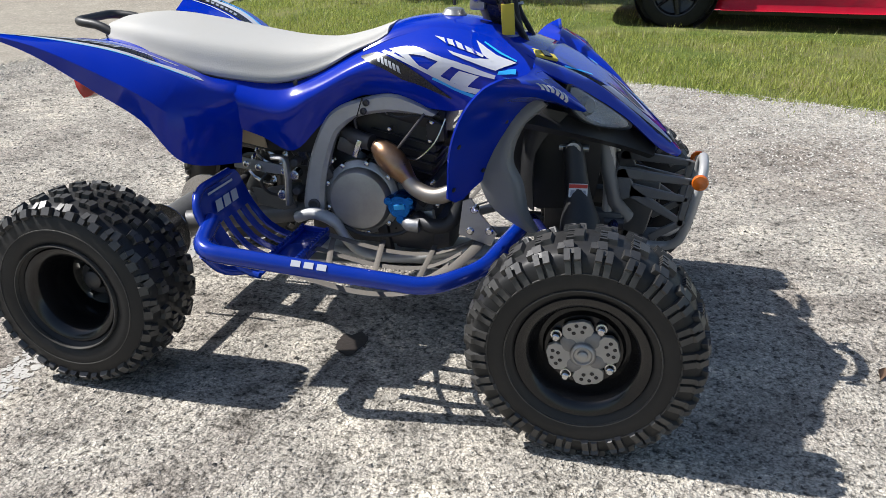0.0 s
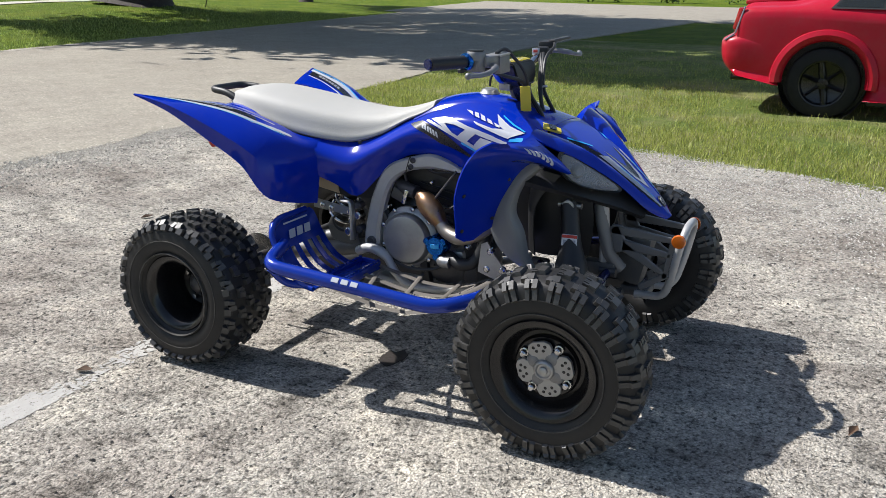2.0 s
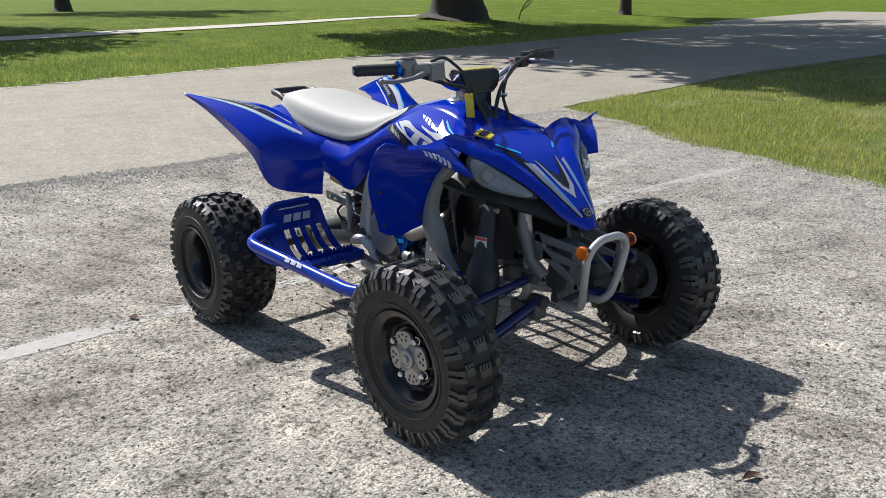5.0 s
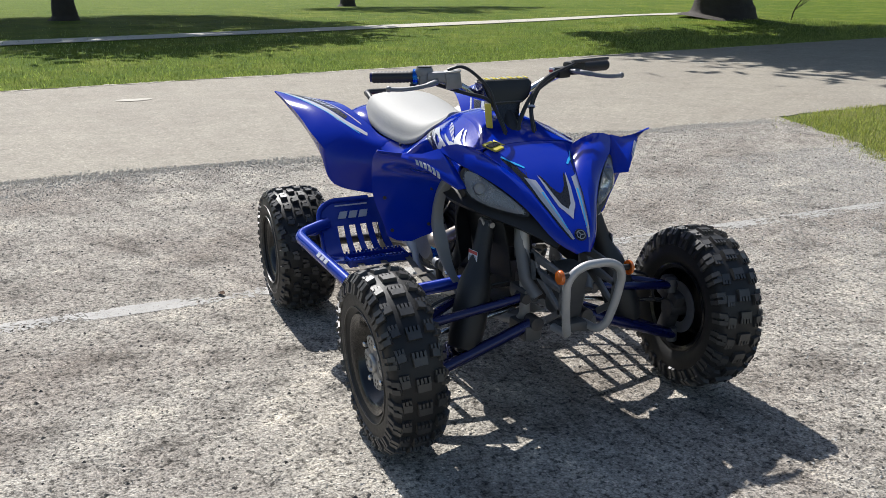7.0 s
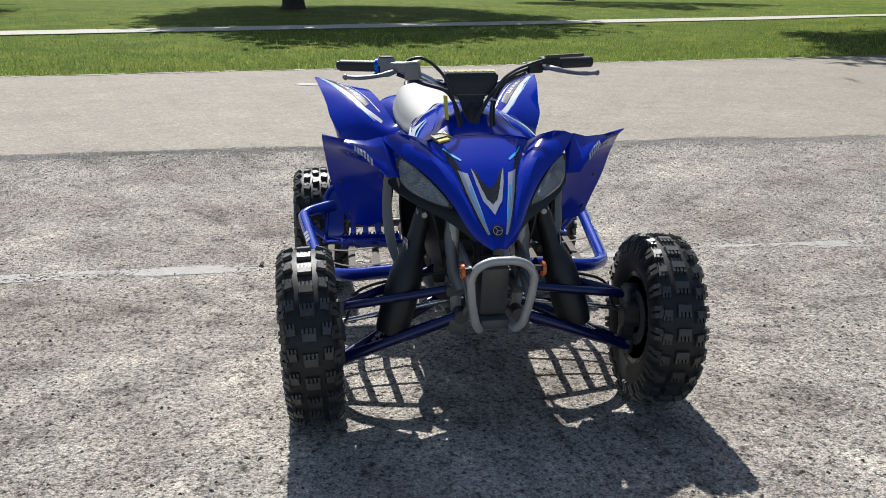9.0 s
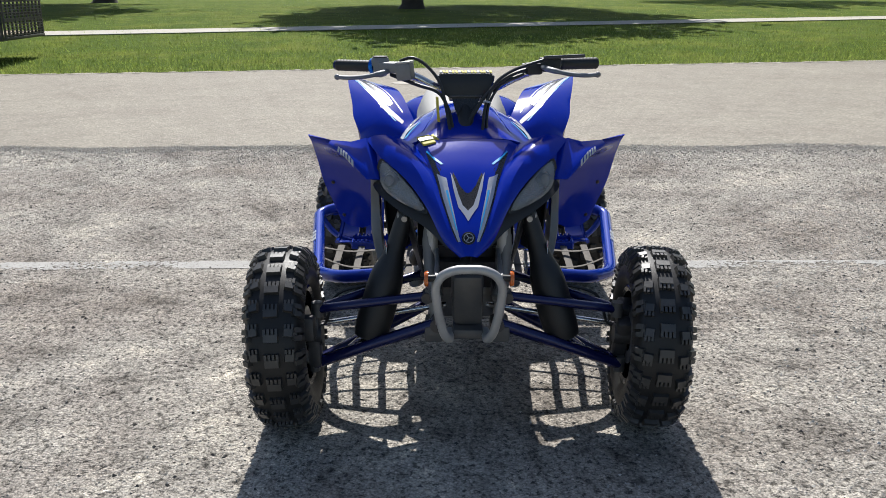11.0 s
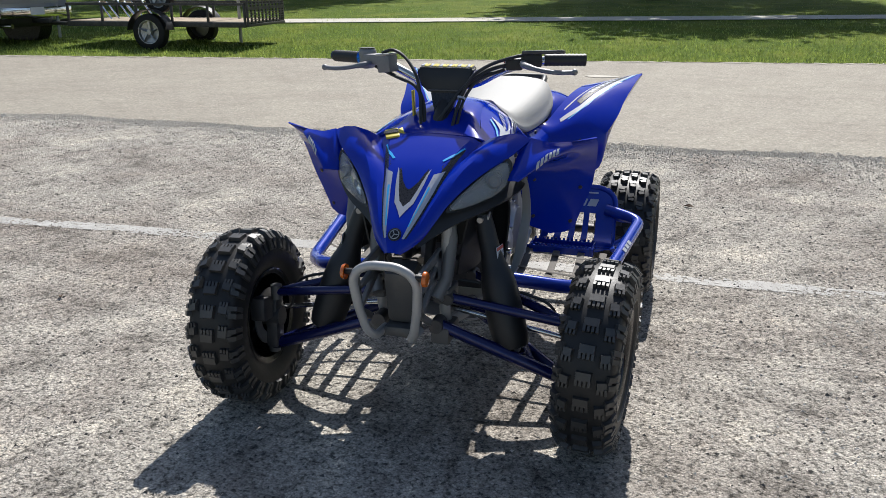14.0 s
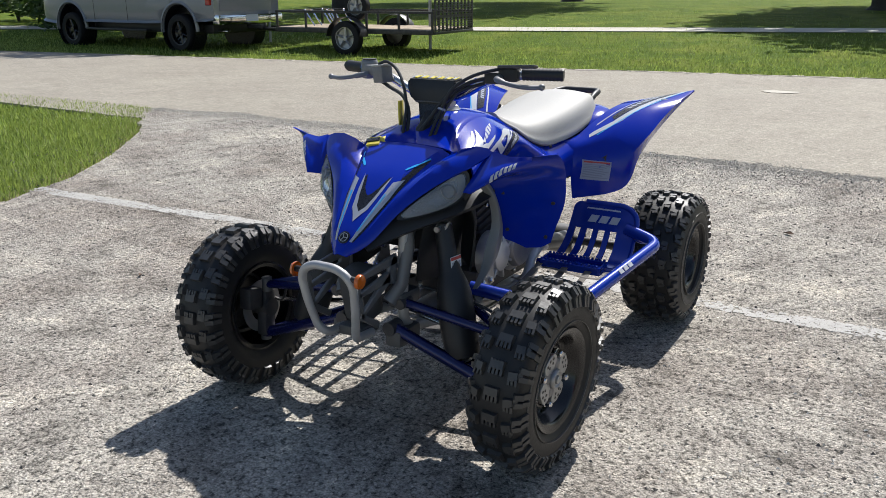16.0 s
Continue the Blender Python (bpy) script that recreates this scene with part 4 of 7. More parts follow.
for x, w, low, top, tip in ((-0.80, 0.050, 0.812, 0.828, 0.6), (-0.785, 0.085, 0.802, 0.842, 0.7), (-0.74, 0.118, 0.790, 0.853, 0.8), (-0.66, 0.150, 0.772, 0.860, 0.8), (-0.55, 0.164, 0.745, 0.849, 0.8), (-0.45, 0.163, 0.724, 0.835, 0.75), (-0.35, 0.153, 0.712, 0.821, 0.7), (-0.25, 0.139, 0.710, 0.811, 0.65), (-0.15, 0.124, 0.738, 0.812, 0.6), (-0.06, 0.108, 0.790, 0.832, 0.6), (0.0, 0.099, 0.818, 0.852, 0.6), (0.03, 0.09, 0.838, 0.864, 0.6)):
    rings.append([(x, -w, low), (x, -w * 1.02, low + 0.35 * (top - low)), (x, -w * 0.86, low + 0.78 * (top - low)), (x, -w * 0.45, top - 0.004), (x, 0, top), (x, w * 0.45, top - 0.004), (x, w * 0.86, low + 0.78 * (top - low)), (x, w * 1.02, low + 0.35 * (top - low)), (x, w, low), (x, 0, low - 0.01)])
g = skin(bm, rings, 5, 4, closed=True)
bm.faces.new(g[0])
bm.faces.new(g[-1][::-1])
bmesh.ops.recalc_face_normals(bm, faces=bm.faces)
seat = part("seat", bm, M["seat"], quad, "pale grey vinyl seat")
for s in (-1, 1):
    bm = tube(bmesh.new(), spline([(x, s * w * 1.005, z) for x, w, z in ((-0.79, 0.085, 0.803), (-0.66, 0.14, 0.774), (-0.45, 0.156, 0.726), (-0.25, 0.137, 0.712), (-0.15, 0.125, 0.740), (-0.06, 0.109, 0.792), (0.03, 0.091, 0.840))], 6), 0.0035, 6)
    part("piping", bm, M["decal_black"], seat, "dark lower seam")

# tail: centre cover, grab bar and lamp
rows = [[(x, -w, z - 0.03), (x, -w * 0.7, z), (x, 0, z + 0.004), (x, w * 0.7, z), (x, w, z - 0.03)] for x, w, z in ((-0.86, 0.10, 0.765), (-0.80, 0.17, 0.792), (-0.70, 0.235, 0.80), (-0.60, 0.225, 0.78), (-0.5, 0.19, 0.735))]
tail = panel("tail_cover", rows, -0.005, M["blue"], quad, "blue tail cover behind the seat", 4, 4)[0][0]
bm = tube(bmesh.new(), rounded([(-0.74, 0.095, 0.80), (-0.80, 0.095, 0.832), (-0.885, 0.085, 0.838), (-0.885, -0.085, 0.838), (-0.80, -0.095, 0.832), (-0.74, -0.095, 0.80)], 0.035, 5), 0.0125, 12)
part("grab_bar", bm, M["black"], quad, "dark metal grab bar")
bm = block(bmesh.new(), (-0.86, 0, 0.665), (0.06, 0.26, 0.07), euler(0, -25, 0), 0.025)
part("tail_light", bm, M["red_lens"], quad, "red tail light")
bm = bmesh.new()
skin(bm, [[(x, -w, z), (x, 0, z - 0.02), (x, w, z)] for x, w, z in ((-0.84, 0.1, 0.74), (-0.7, 0.2, 0.70), (-0.55, 0.25, 0.64), (-0.44, 0.24, 0.58))], 4, 4)
thicken(bm, 0.005)
part("undertail", bm, M["black"], quad, "black plastic undertail")

# headlights
for s in (1, -1):
    c = [Vector(p) for p in ((0.512, 0.243, 0.762), (0.562, 0.188, 0.728), (0.640, 0.122, 0.662), (0.634, 0.136, 0.647), (0.566, 0.216, 0.672), (0.525, 0.250, 0.708))]
    mid = sum(c, Vector()) / 6
    out = Vector((0.75, 0.55, 0.15)).normalized()

    def lamp_shell(rim, deep, front):
        bm = bmesh.new()
        outer = [bm.verts.new(mid + (p - mid) * rim) for p in spline(c, 4, True)]
        crown = [bm.verts.new(mid + (p - mid) * rim * 0.6 + out * front) for p in spline(c, 4, True)]
        base = [bm.verts.new(mid + (p - mid) * rim * 0.7 - out * deep) for p in spline(c, 4, True)]
        n = len(outer)
        for k in range(n):
            q = (k + 1) % n
            bm.faces.new((outer[k], outer[q], crown[q], crown[k]))
            bm.faces.new((outer[q], outer[k], base[k], base[q]))
        top = bm.verts.new(mid + out * front * 1.25)
        for k in range(n):
            bm.faces.new((crown[k], crown[(k + 1) % n], top))
        bm.faces.new(base)
        for v in bm.verts:
            v.co.y *= s
        bmesh.ops.recalc_face_normals(bm, faces=bm.faces)
        return bm
    housing = part("headlight", lamp_shell(1.1, 0.05, -0.012), M["black"], quad, "clear angular headlight in a black housing")
    part("reflector_bowl", lamp_shell(0.95, 0.03, -0.006), M["lamp_bowl"], housing, "silvery reflector")
    lens = part("lens", lamp_shell(1.0, 0.004, 0.014), M["lens"], housing, "clear lens")
    lens.visible_shadow = False
    bm = lathe(bmesh.new(), [(0.02, -0.012), (0.02, 0.0), (0.016, 0.005), (0.01, 0.001), (0, 0.0)], 20, look(Vector((0.552, s * 0.216, 0.714)), Vector((0.552, s * 0.216, 0.714)) + Vector((out.x, out.y * s, out.z))) @ pose(0, 0, 0, -90))
    bmesh.ops.recalc_face_normals(bm, faces=bm.faces)
    part("bulb", bm, M["lamp_bowl"], housing)

# ---- black inner plastics and grey shrouds ----
bm = bmesh.new()
skin(bm, [[(x, -w, z), (x, -w * 0.6, z + d), (x, 0, z + d), (x, w * 0.6, z + d), (x, w, z)] for x, w, z, d in ((0.34, 0.235, 0.67, 0.06), (0.44, 0.265, 0.66, 0.065), (0.54, 0.205, 0.63, 0.055), (0.62, 0.11, 0.59, 0.035), (0.70, 0.045, 0.55, 0.015))], 4, 4)
thicken(bm, 0.02)
bmesh.ops.recalc_face_normals(bm, faces=bm.faces)
part("inner_cowl", bm, M["black"], quad, "black inner cowl")
bm = block(bmesh.new(), (0.33, 0, 0.58), (0.05, 0.30, 0.24), euler(0, -12, 0), 0.01)
rad = part("radiator", bm, M["black"], quad, "black radiator behind the nose")
for k in range(14):
    part("fin", block(bmesh.new(), (0.352 + 0.0045 * (k - 7) * 0.45, 0, 0.49 + 0.013 * k), (0.01, 0.26, 0.003)), M["dark_metal"], rad)
for s in (1, -1):
    bm = bmesh.new()
    rows = [[(0.440, 0.268, 0.742), (0.452, 0.273, 0.736), (0.460, 0.274, 0.728), (0.462, 0.255, 0.725)],
            [(0.372, 0.268, 0.685), (0.388, 0.277, 0.68), (0.402, 0.281, 0.672), (0.406, 0.262, 0.668)],
            [(0.320, 0.266, 0.590), (0.348, 0.278, 0.590), (0.376, 0.285, 0.590), (0.384, 0.262, 0.590)],
            [(0.312, 0.262, 0.530), (0.356, 0.276, 0.530), (0.398, 0.283, 0.528), (0.410, 0.258, 0.528)],
            [(0.345, 0.254, 0.460), (0.382, 0.266, 0.460), (0.414, 0.270, 0.456), (0.424, 0.248, 0.455)],
            [(0.425, 0.242, 0.405), (0.435, 0.248, 0.404), (0.446, 0.248, 0.403), (0.450, 0.236, 0.402)]]
    skin(bm, rows, 5, 4)
    if s < 0:
        for v in bm.verts:
            v.co.y = -v.co.y
    thicken(bm, 0.006)
    bmesh.ops.recalc_face_normals(bm, faces=bm.faces)
    shroud = part("radiator_shroud", bm, M["grey"], quad, "matt grey plastic shroud")
    bm = bmesh.new()
    skin(bm, [[(0.42, 0.20, 0.71), (0.46, 0.24, 0.71), (0.51, 0.235, 0.70)], [(0.40, 0.18, 0.60), (0.42, 0.23, 0.60), (0.44, 0.24, 0.60)], [(0.40, 0.17, 0.48), (0.42, 0.21, 0.46), (0.44, 0.225, 0.45)]], 4, 4)
    if s < 0:
        for v in bm.verts:
            v.co.y = -v.co.y
    thicken(bm, 0.005)
    part("shroud_liner", bm, M["black"], quad, "black inner liner")
    part("shroud_clip", block(bmesh.new(), (0.365, s * 0.293, 0.69), (0.03, 0.012, 0.02), None, 0.004), M["black"], shroud)

# black sheets added so the open inside of the nose stays dark
for s in (1, -1):
    bm = bmesh.new()
    skin(bm, [[(0.37, 0.19, 0.70), (0.47, 0.20, 0.70), (0.58, 0.165, 0.655)], [(0.36, 0.175, 0.58), (0.46, 0.175, 0.56), (0.585, 0.14, 0.54)], [(0.37, 0.15, 0.44), (0.46, 0.14, 0.43), (0.57, 0.12, 0.44)]], 4, 4)
    if s < 0:
        for v in bm.verts:
            v.co.y = -v.co.y
    thicken(bm, 0.005)
    part("nose_dark_sheet", bm, M["black"], quad, "black sheet added to darken the inside of the nose")

# ---- frame, engine, exhaust ----
chassis = part("frame", tube(bmesh.new(), rounded([(0.60, 0.10, 0.60), (0.615, 0.10, 0.44), (0.60, 0.09, 0.30), (0.30, 0.11, 0.25), (-0.05, 0.12, 0.235), (-0.22, 0.12, 0.25)], 0.06, 4), 0.016, 12), M["frame"], quad, "silver painted frame")
part("frame_tube", tube(bmesh.new(), rounded([(0.60, -0.10, 0.60), (0.615, -0.10, 0.44), (0.60, -0.09, 0.30), (0.30, -0.11, 0.25), (-0.05, -0.12, 0.235), (-0.22, -0.12, 0.25)], 0.06, 4), 0.016, 12), M["frame"], chassis)
for s in (1, -1):
    bm = bmesh.new()
    outer = [(0.17, 0.655), (0.11, 0.684), (0.05, 0.699), (-0.02, 0.684), (-0.09, 0.66), (-0.135, 0.618), (-0.175, 0.53), (-0.197, 0.44), (-0.205, 0.37), (-0.18, 0.34)]
    inner = [(0.16, 0.648), (0.10, 0.650), (0.035, 0.650), (-0.035, 0.635), (-0.075, 0.61), (-0.105, 0.575), (-0.13, 0.50), (-0.144, 0.43), (-0.148, 0.38), (-0.15, 0.34)]
    o, i = spline([(x, 0, z) for x, z in outer], 4), spline([(x, 0, z) for x, z in inner], 4)
    rows = [[(a.x, 0.118, a.z), (a.x, 0.142, a.z), (a.x * 0.85 + b.x * 0.15, 0.15, a.z * 0.85 + b.z * 0.15), (a.x * 0.2 + b.x * 0.8, 0.15, a.z * 0.2 + b.z * 0.8), (b.x, 0.14, b.z), (b.x, 0.118, b.z)] for a, b in zip(o, i)]
    g = skin(bm, [[(x, s * y, z) for x, y, z in r] for r in rows], smooth=(False, False), closed=True)
    bmesh.ops.recalc_face_normals(bm, faces=bm.faces)
    arch = part("frame_casting", bm, M["frame"], chassis, "silver cast frame arch")
    for x, z, r in ((-0.172, 0.384, 0.017), (-0.014, 0.674, 0.009), (-0.022, 0.652, 0.009)):
        bm = lathe(bmesh.new(), [(r, 0.0), (r, 0.005), (r * 0.75, 0.007), (r * 0.5, 0.003), (0, 0.003)], 16, Matrix.Translation((x, s * 0.15, z)) @ (Matrix() if s > 0 else pose(0, 0, 0, 0, 0, 180)))
        part("frame_bolt", bm, M["dark_metal"], chassis)
    part("frame_joint", block(bmesh.new(), (-0.033, s * 0.1485, 0.661), (0.003, 0.004, 0.05), euler(0, 18, 0)), M["decal_black"], chassis)
    bm = tube(bmesh.new(), spline([(-0.22, s * 0.155, 0.345), (-0.17, s * 0.165, 0.365), (-0.11, s * 0.165, 0.345), (-0.07, s * 0.165, 0.29), (-0.01, s * 0.16, 0.255), (0.12, s * 0.155, 0.262), (0.28, s * 0.165, 0.31)], 6), [0.02] * 13 + [0.017] * 24, 12, flat=0.8)
    part("lower_rail", bm, M["frame"], chassis, "silver lower frame rail")
    bm = bmesh.new()
    slab(bm, [(0.245, 0.36), (0.33, 0.335), (0.345, 0.37), (0.30, 0.42), (0.275, 0.46), (0.255, 0.45)], 0.006, Matrix.Translation((0, s * 0.2, 0)) @ pose(0, 0, 0, 90))
    bmesh.ops.recalc_face_normals(bm, faces=bm.faces)
    bracket = part("nerf_bracket", bm, M["alloy"], chassis, "bare metal bracket")
    for x, z in ((0.325, 0.375), (0.275, 0.372), (0.285, 0.43)):
        part("bolt", lathe(bmesh.new(), [(0.011, -0.008), (0.011, 0.008), (0.007, 0.012), (0, 0.012)], 12, Matrix.Translation((x, s * 0.2, z)) @ (Matrix() if s > 0 else pose(0, 0, 0, 0, 0, 180))), M["steel"], bracket)
    part("arm_mount", block(bmesh.new(), (0.61, s * 0.095, 0.288), (0.11, 0.055, 0.05), None, 0.012), M["cast_dark"], chassis)
    part("arm_mount", block(bmesh.new(), (0.60, s * 0.095, 0.40), (0.10, 0.05, 0.045), None, 0.012), M["cast_dark"], chassis)
    bm = tube(bmesh.new(), [(0.585, s * 0.095, 0.625), (0.60, s * 0.11, 0.55), (0.625, s * 0.105, 0.45), (0.66, s * 0.085, 0.40)], [0.024, 0.02, 0.019, 0.022], 12, flat=0.8)
    part("front_strut", bm, M["strut_metal"], chassis, "grey cast front strut")
    part("strut_bolt", rod(bmesh.new(), (0.585, s * 0.085, 0.62), (0.585, s * 0.135, 0.62), 0.012), M["steel"], chassis)

bm = block(bmesh.new(), (-0.02, 0, 0.365), (0.36, 0.24, 0.19), None, 0.03)
block(bm, (-0.17, 0, 0.41), (0.14, 0.2, 0.16), euler(0, 20, 0), 0.03)
block(bm, (0.12, 0, 0.31), (0.16, 0.22, 0.1), None, 0.02)
engine = part("engine", bm, M["dark_metal"], quad, "dirty grey single-cylinder engine")
bm = block(bmesh.new(), (0.07, 0, 0.55), (0.17, 0.17, 0.2), euler(0, 12, 0), 0.015)
block(bm, (0.09, 0, 0.64), (0.18, 0.19, 0.06), euler(0, 12, 0), 0.012)
cylinder = part("cylinder", bm, M["engine_dark"], engine)
for k in range(5):
    part("cylinder_rib", block(bmesh.new(), (0.05 + 0.006 * k, 0, 0.47 + 0.026 * k), (0.19, 0.19, 0.006), euler(0, 12, 0), 0.002, 1), M["engine_dark"], cylinder)
for s in (1, -1):
    turn = Matrix() if s > 0 else pose(0, 0, 0, 0, 0, 180)
    bm = lathe(bmesh.new(), [(0.105, 0.0), (0.105, 0.02), (0.094, 0.03), (0.088, 0.032), (0.086, 0.045), (0.078, 0.055), (0.06, 0.058), (0.0, 0.059)], 48, Matrix.Translation((-0.042, s * 0.105, 0.408)) @ turn)
    bmesh.ops.recalc_face_normals(bm, faces=bm.faces)
    cover = part("clutch_cover", bm, M["alloy"], engine, "round satin metal engine cover")
    if s > 0:
        bm = lathe(bmesh.new(), [(0.078, 0.0), (0.078, 0.03), (0.07, 0.042), (0.055, 0.046), (0.05, 0.062), (0.03, 0.07), (0.0, 0.071)], 40, Matrix.Translation((0.125, 0.105, 0.405)))
        stator = part("stator_cover", bm, M["bright_case"], engine, "ribbed bright metal generator cover")
        for k in range(7):
            part("cover_rib", block(bmesh.new(), (0.125 + 0.058 * math.cos(0.9 * k), 0.154, 0.405 + 0.058 * math.sin(0.9 * k)), (0.045, 0.022, 0.009), euler(0, -51.6 * k, 0), 0.002, 1), M["bright_case"], stator)
    for k in range(9):
        a = 0.698 * k
        part("cover_bolt", lathe(bmesh.new(), [(0.007, 0.0), (0.007, 0.032), (0.004, 0.034), (0, 0.034)], 10, Matrix.Translation((-0.042 + 0.1 * math.cos(a), s * 0.105, 0.408 + 0.1 * math.sin(a))) @ turn), M["steel"], cover)
    if s < 0:
        bm = lathe(bmesh.new(), [(0.036, 0.0), (0.036, 0.04), (0.03, 0.05), (0.0, 0.052)], 20, Matrix.Translation((0.073, s * 0.115, 0.403)) @ turn)
        for k in range(3):
            lathe(bm, [(0.011, 0.0), (0.011, 0.052), (0, 0.054)], 10, Matrix.Translation((0.073 + 0.034 * math.cos(2.1 * k + 0.6), s * 0.115, 0.403 + 0.034 * math.sin(2.1 * k + 0.6))) @ turn)
        bmesh.ops.recalc_face_normals(bm, faces=bm.faces)
        part("water_pump", bm, M["blue_anodised"], engine, "bright blue water pump cover")
        part("pump_plate", block(bmesh.new(), (0.075, -0.169, 0.405), (0.03, 0.003, 0.014), euler(0, -8, 0), 0.001, 1), M["cyan"], engine)
bm = tube(bmesh.new(), spline([(0.115, -0.14, 0.37), (0.16, -0.165, 0.36), (0.21, -0.16, 0.37), (0.235, -0.14, 0.43), (0.24, -0.12, 0.52)], 6), 0.02, 12)
part("coolant_hose", bm, M["black"], engine, "black rubber hose")
bm = tube(bmesh.new(), spline([(0.08, -0.14, 0.362), (0.10, -0.165, 0.358), (0.13, -0.168, 0.358)], 5), [0.016] * 5 + [0.019] * 6, 12)
part("hose_joint", bm, M["alloy"], engine)
bm = tube(bmesh.new(), spline([(0.14, -0.15, 0.655), (0.10, -0.16, 0.60), (0.07, -0.16, 0.56), (0.05, -0.14, 0.53)], 6), 0.0035, 8)
part("cable", bm, M["dark_metal"], engine, "grey cable")
bm = tube(bmesh.new(), spline([(-0.05, -0.13, 0.60), (-0.045, -0.14, 0.635), (0.02, -0.135, 0.652), (0.14, -0.13, 0.655)], 6), 0.004, 8)
part("cable", bm, M["dark_metal"], engine, "grey cable")
bm = tube(bmesh.new(), spline([(-0.10, -0.15, 0.335), (-0.02, -0.17, 0.318), (0.08, -0.16, 0.33), (0.13, -0.13, 0.38)], 6), 0.006, 8)
part("cable", bm, M["black"], engine, "black hose")
for k, (x, y, z, a, b, c) in enumerate(((0.16, -0.10, 0.60, 0.05, 0.04, 0.05), (-0.08, -0.11, 0.55, 0.05, 0.05, 0.04), (0.13, -0.115, 0.43, 0.05, 0.03, 0.06), (-0.15, -0.12, 0.47, 0.05, 0.03, 0.05), (0.02, -0.12, 0.30, 0.12, 0.03, 0.03))):
    part("engine_fitting", block(bmesh.new(), (x, y, z), (a, b, c), euler(0, 20 * k, 0), 0.008), M["dark_metal"] if k % 2 else M["engine_dark"], engine)

# head bolts, ribs, plug cap and small lines that crowd the engine bay
for s in (1, -1):
    turn = Matrix() if s > 0 else pose(0, 0, 0, 0, 0, 180)
    for x, z, r in ((0.03, 0.645, 0.007), (0.15, 0.625, 0.007), (0.035, 0.60, 0.006), (0.145, 0.575, 0.006), (0.01, 0.50, 0.006), (0.15, 0.46, 0.006), (0.165, 0.40, 0.007), (0.13, 0.335, 0.006), (0.05, 0.325, 0.006), (-0.13, 0.50, 0.007), (-0.15, 0.43, 0.006)):
        part("engine_bolt", lathe(bmesh.new(), [(r, 0.0), (r, 0.02), (r * 0.6, 0.022), (0, 0.022)], 8, Matrix.Translation((x, s * 0.098, z)) @ turn), M["steel"], engine)
    part("plug_cap", tube(bmesh.new(), spline([(0.07, s * 0.06, 0.66), (0.075, s * 0.10, 0.672), (0.10, s * 0.115, 0.665), (0.17, s * 0.11, 0.64)], 5), [0.012] * 6 + [0.005] * 10, 8), M["black"], engine)
    part("thin_line", tube(bmesh.new(), spline([(0.19, s * 0.13, 0.64), (0.165, s * 0.145, 0.58), (0.12, s * 0.15, 0.535), (0.085, s * 0.14, 0.53)], 6), 0.0028, 6), M["steel"], engine, "thin bright cable")
    part("thin_line", tube(bmesh.new(), spline([(0.02, s * 0.12, 0.655), (0.06, s * 0.14, 0.64), (0.13, s * 0.14, 0.645), (0.19, s * 0.13, 0.62)], 6), 0.003, 6), M["black"], engine)
    part("case_rib", block(bmesh.new(), (0.115, s * 0.118, 0.455), (0.09, 0.02, 0.018), euler(0, 35, 0), 0.005), M["dark_metal"], engine)
    part("case_rib", block(bmesh.new(), (0.13, s * 0.118, 0.36), (0.06, 0.025, 0.05), euler(0, -10, 0), 0.008), M["alloy"], engine)

bm = tube(bmesh.new(), spline([(0.16, -0.02, 0.56), (0.24, -0.05, 0.56), (0.285, -0.13, 0.53), (0.255, -0.195, 0.49), (0.19, -0.205, 0.458), (0.13, -0.19, 0.466), (0.10, -0.18, 0.492)], 6), 0.0215, 16)
exhaust = part("exhaust", bm, M["dull_steel"], quad, "bent metal exhaust header")
bm = tube(bmesh.new(), spline([(0.108, -0.182, 0.484), (0.095, -0.178, 0.497), (0.072, -0.17, 0.518), (0.045, -0.16, 0.54), (0.022, -0.15, 0.555), (0.005, -0.145, 0.563)], 4), [0.021, 0.0215, 0.0225, 0.024, 0.026, 0.028, 0.0305, 0.0325, 0.034, 0.035, 0.0355, 0.0355, 0.035, 0.034, 0.0325, 0.0305, 0.028, 0.0255, 0.023, 0.021, 0.02], 18)
part("resonance_chamber", bm, M["bronze"], exhaust, "heat-tinted bronze resonance chamber")
bm = tube(bmesh.new(), spline([(-0.005, -0.14, 0.567), (-0.05, -0.125, 0.572), (-0.12, -0.09, 0.585), (-0.25, -0.09, 0.60), (-0.36, -0.10, 0.61)], 5), 0.022, 12)
tube(bm, [(-0.36, -0.1, 0.61), (-0.40, -0.1, 0.615), (-0.72, -0.1, 0.665), (-0.76, -0.1, 0.672)], [0.03, 0.055, 0.055, 0.035], 20)
part("muffler", bm, M["dark_metal"], exhaust, "dark heat-stained silencer")
part("pipe_clamp", block(bmesh.new(), (-0.042, -0.15, 0.552), (0.014, 0.014, 0.05), euler(0, 20, 0), 0.004), M["steel"], exhaust)
# air box block, placed to stop light through the frame
bm = block(bmesh.new(), (-0.24, 0, 0.60), (0.24, 0.26, 0.17), None, 0.03)
part("air_box", bm, M["black"], quad, "black air box block that stops light under the seat")
bm = block(bmesh.new(), (0.02, 0, 0.70), (0.5, 0.16, 0.06), euler(0, -8, 0), 0.02)
part("tank_bottom", bm, M["black"], quad, "black fuel tank underside")
# dark block added to close the bright gap behind the arch
bm = block(bmesh.new(), (-0.02, 0, 0.60), (0.16, 0.18, 0.12), euler(0, -8, 0), 0.03)
part("bay_filler", bm, M["engine_dark"], quad, "black filler block added behind the frame arch")
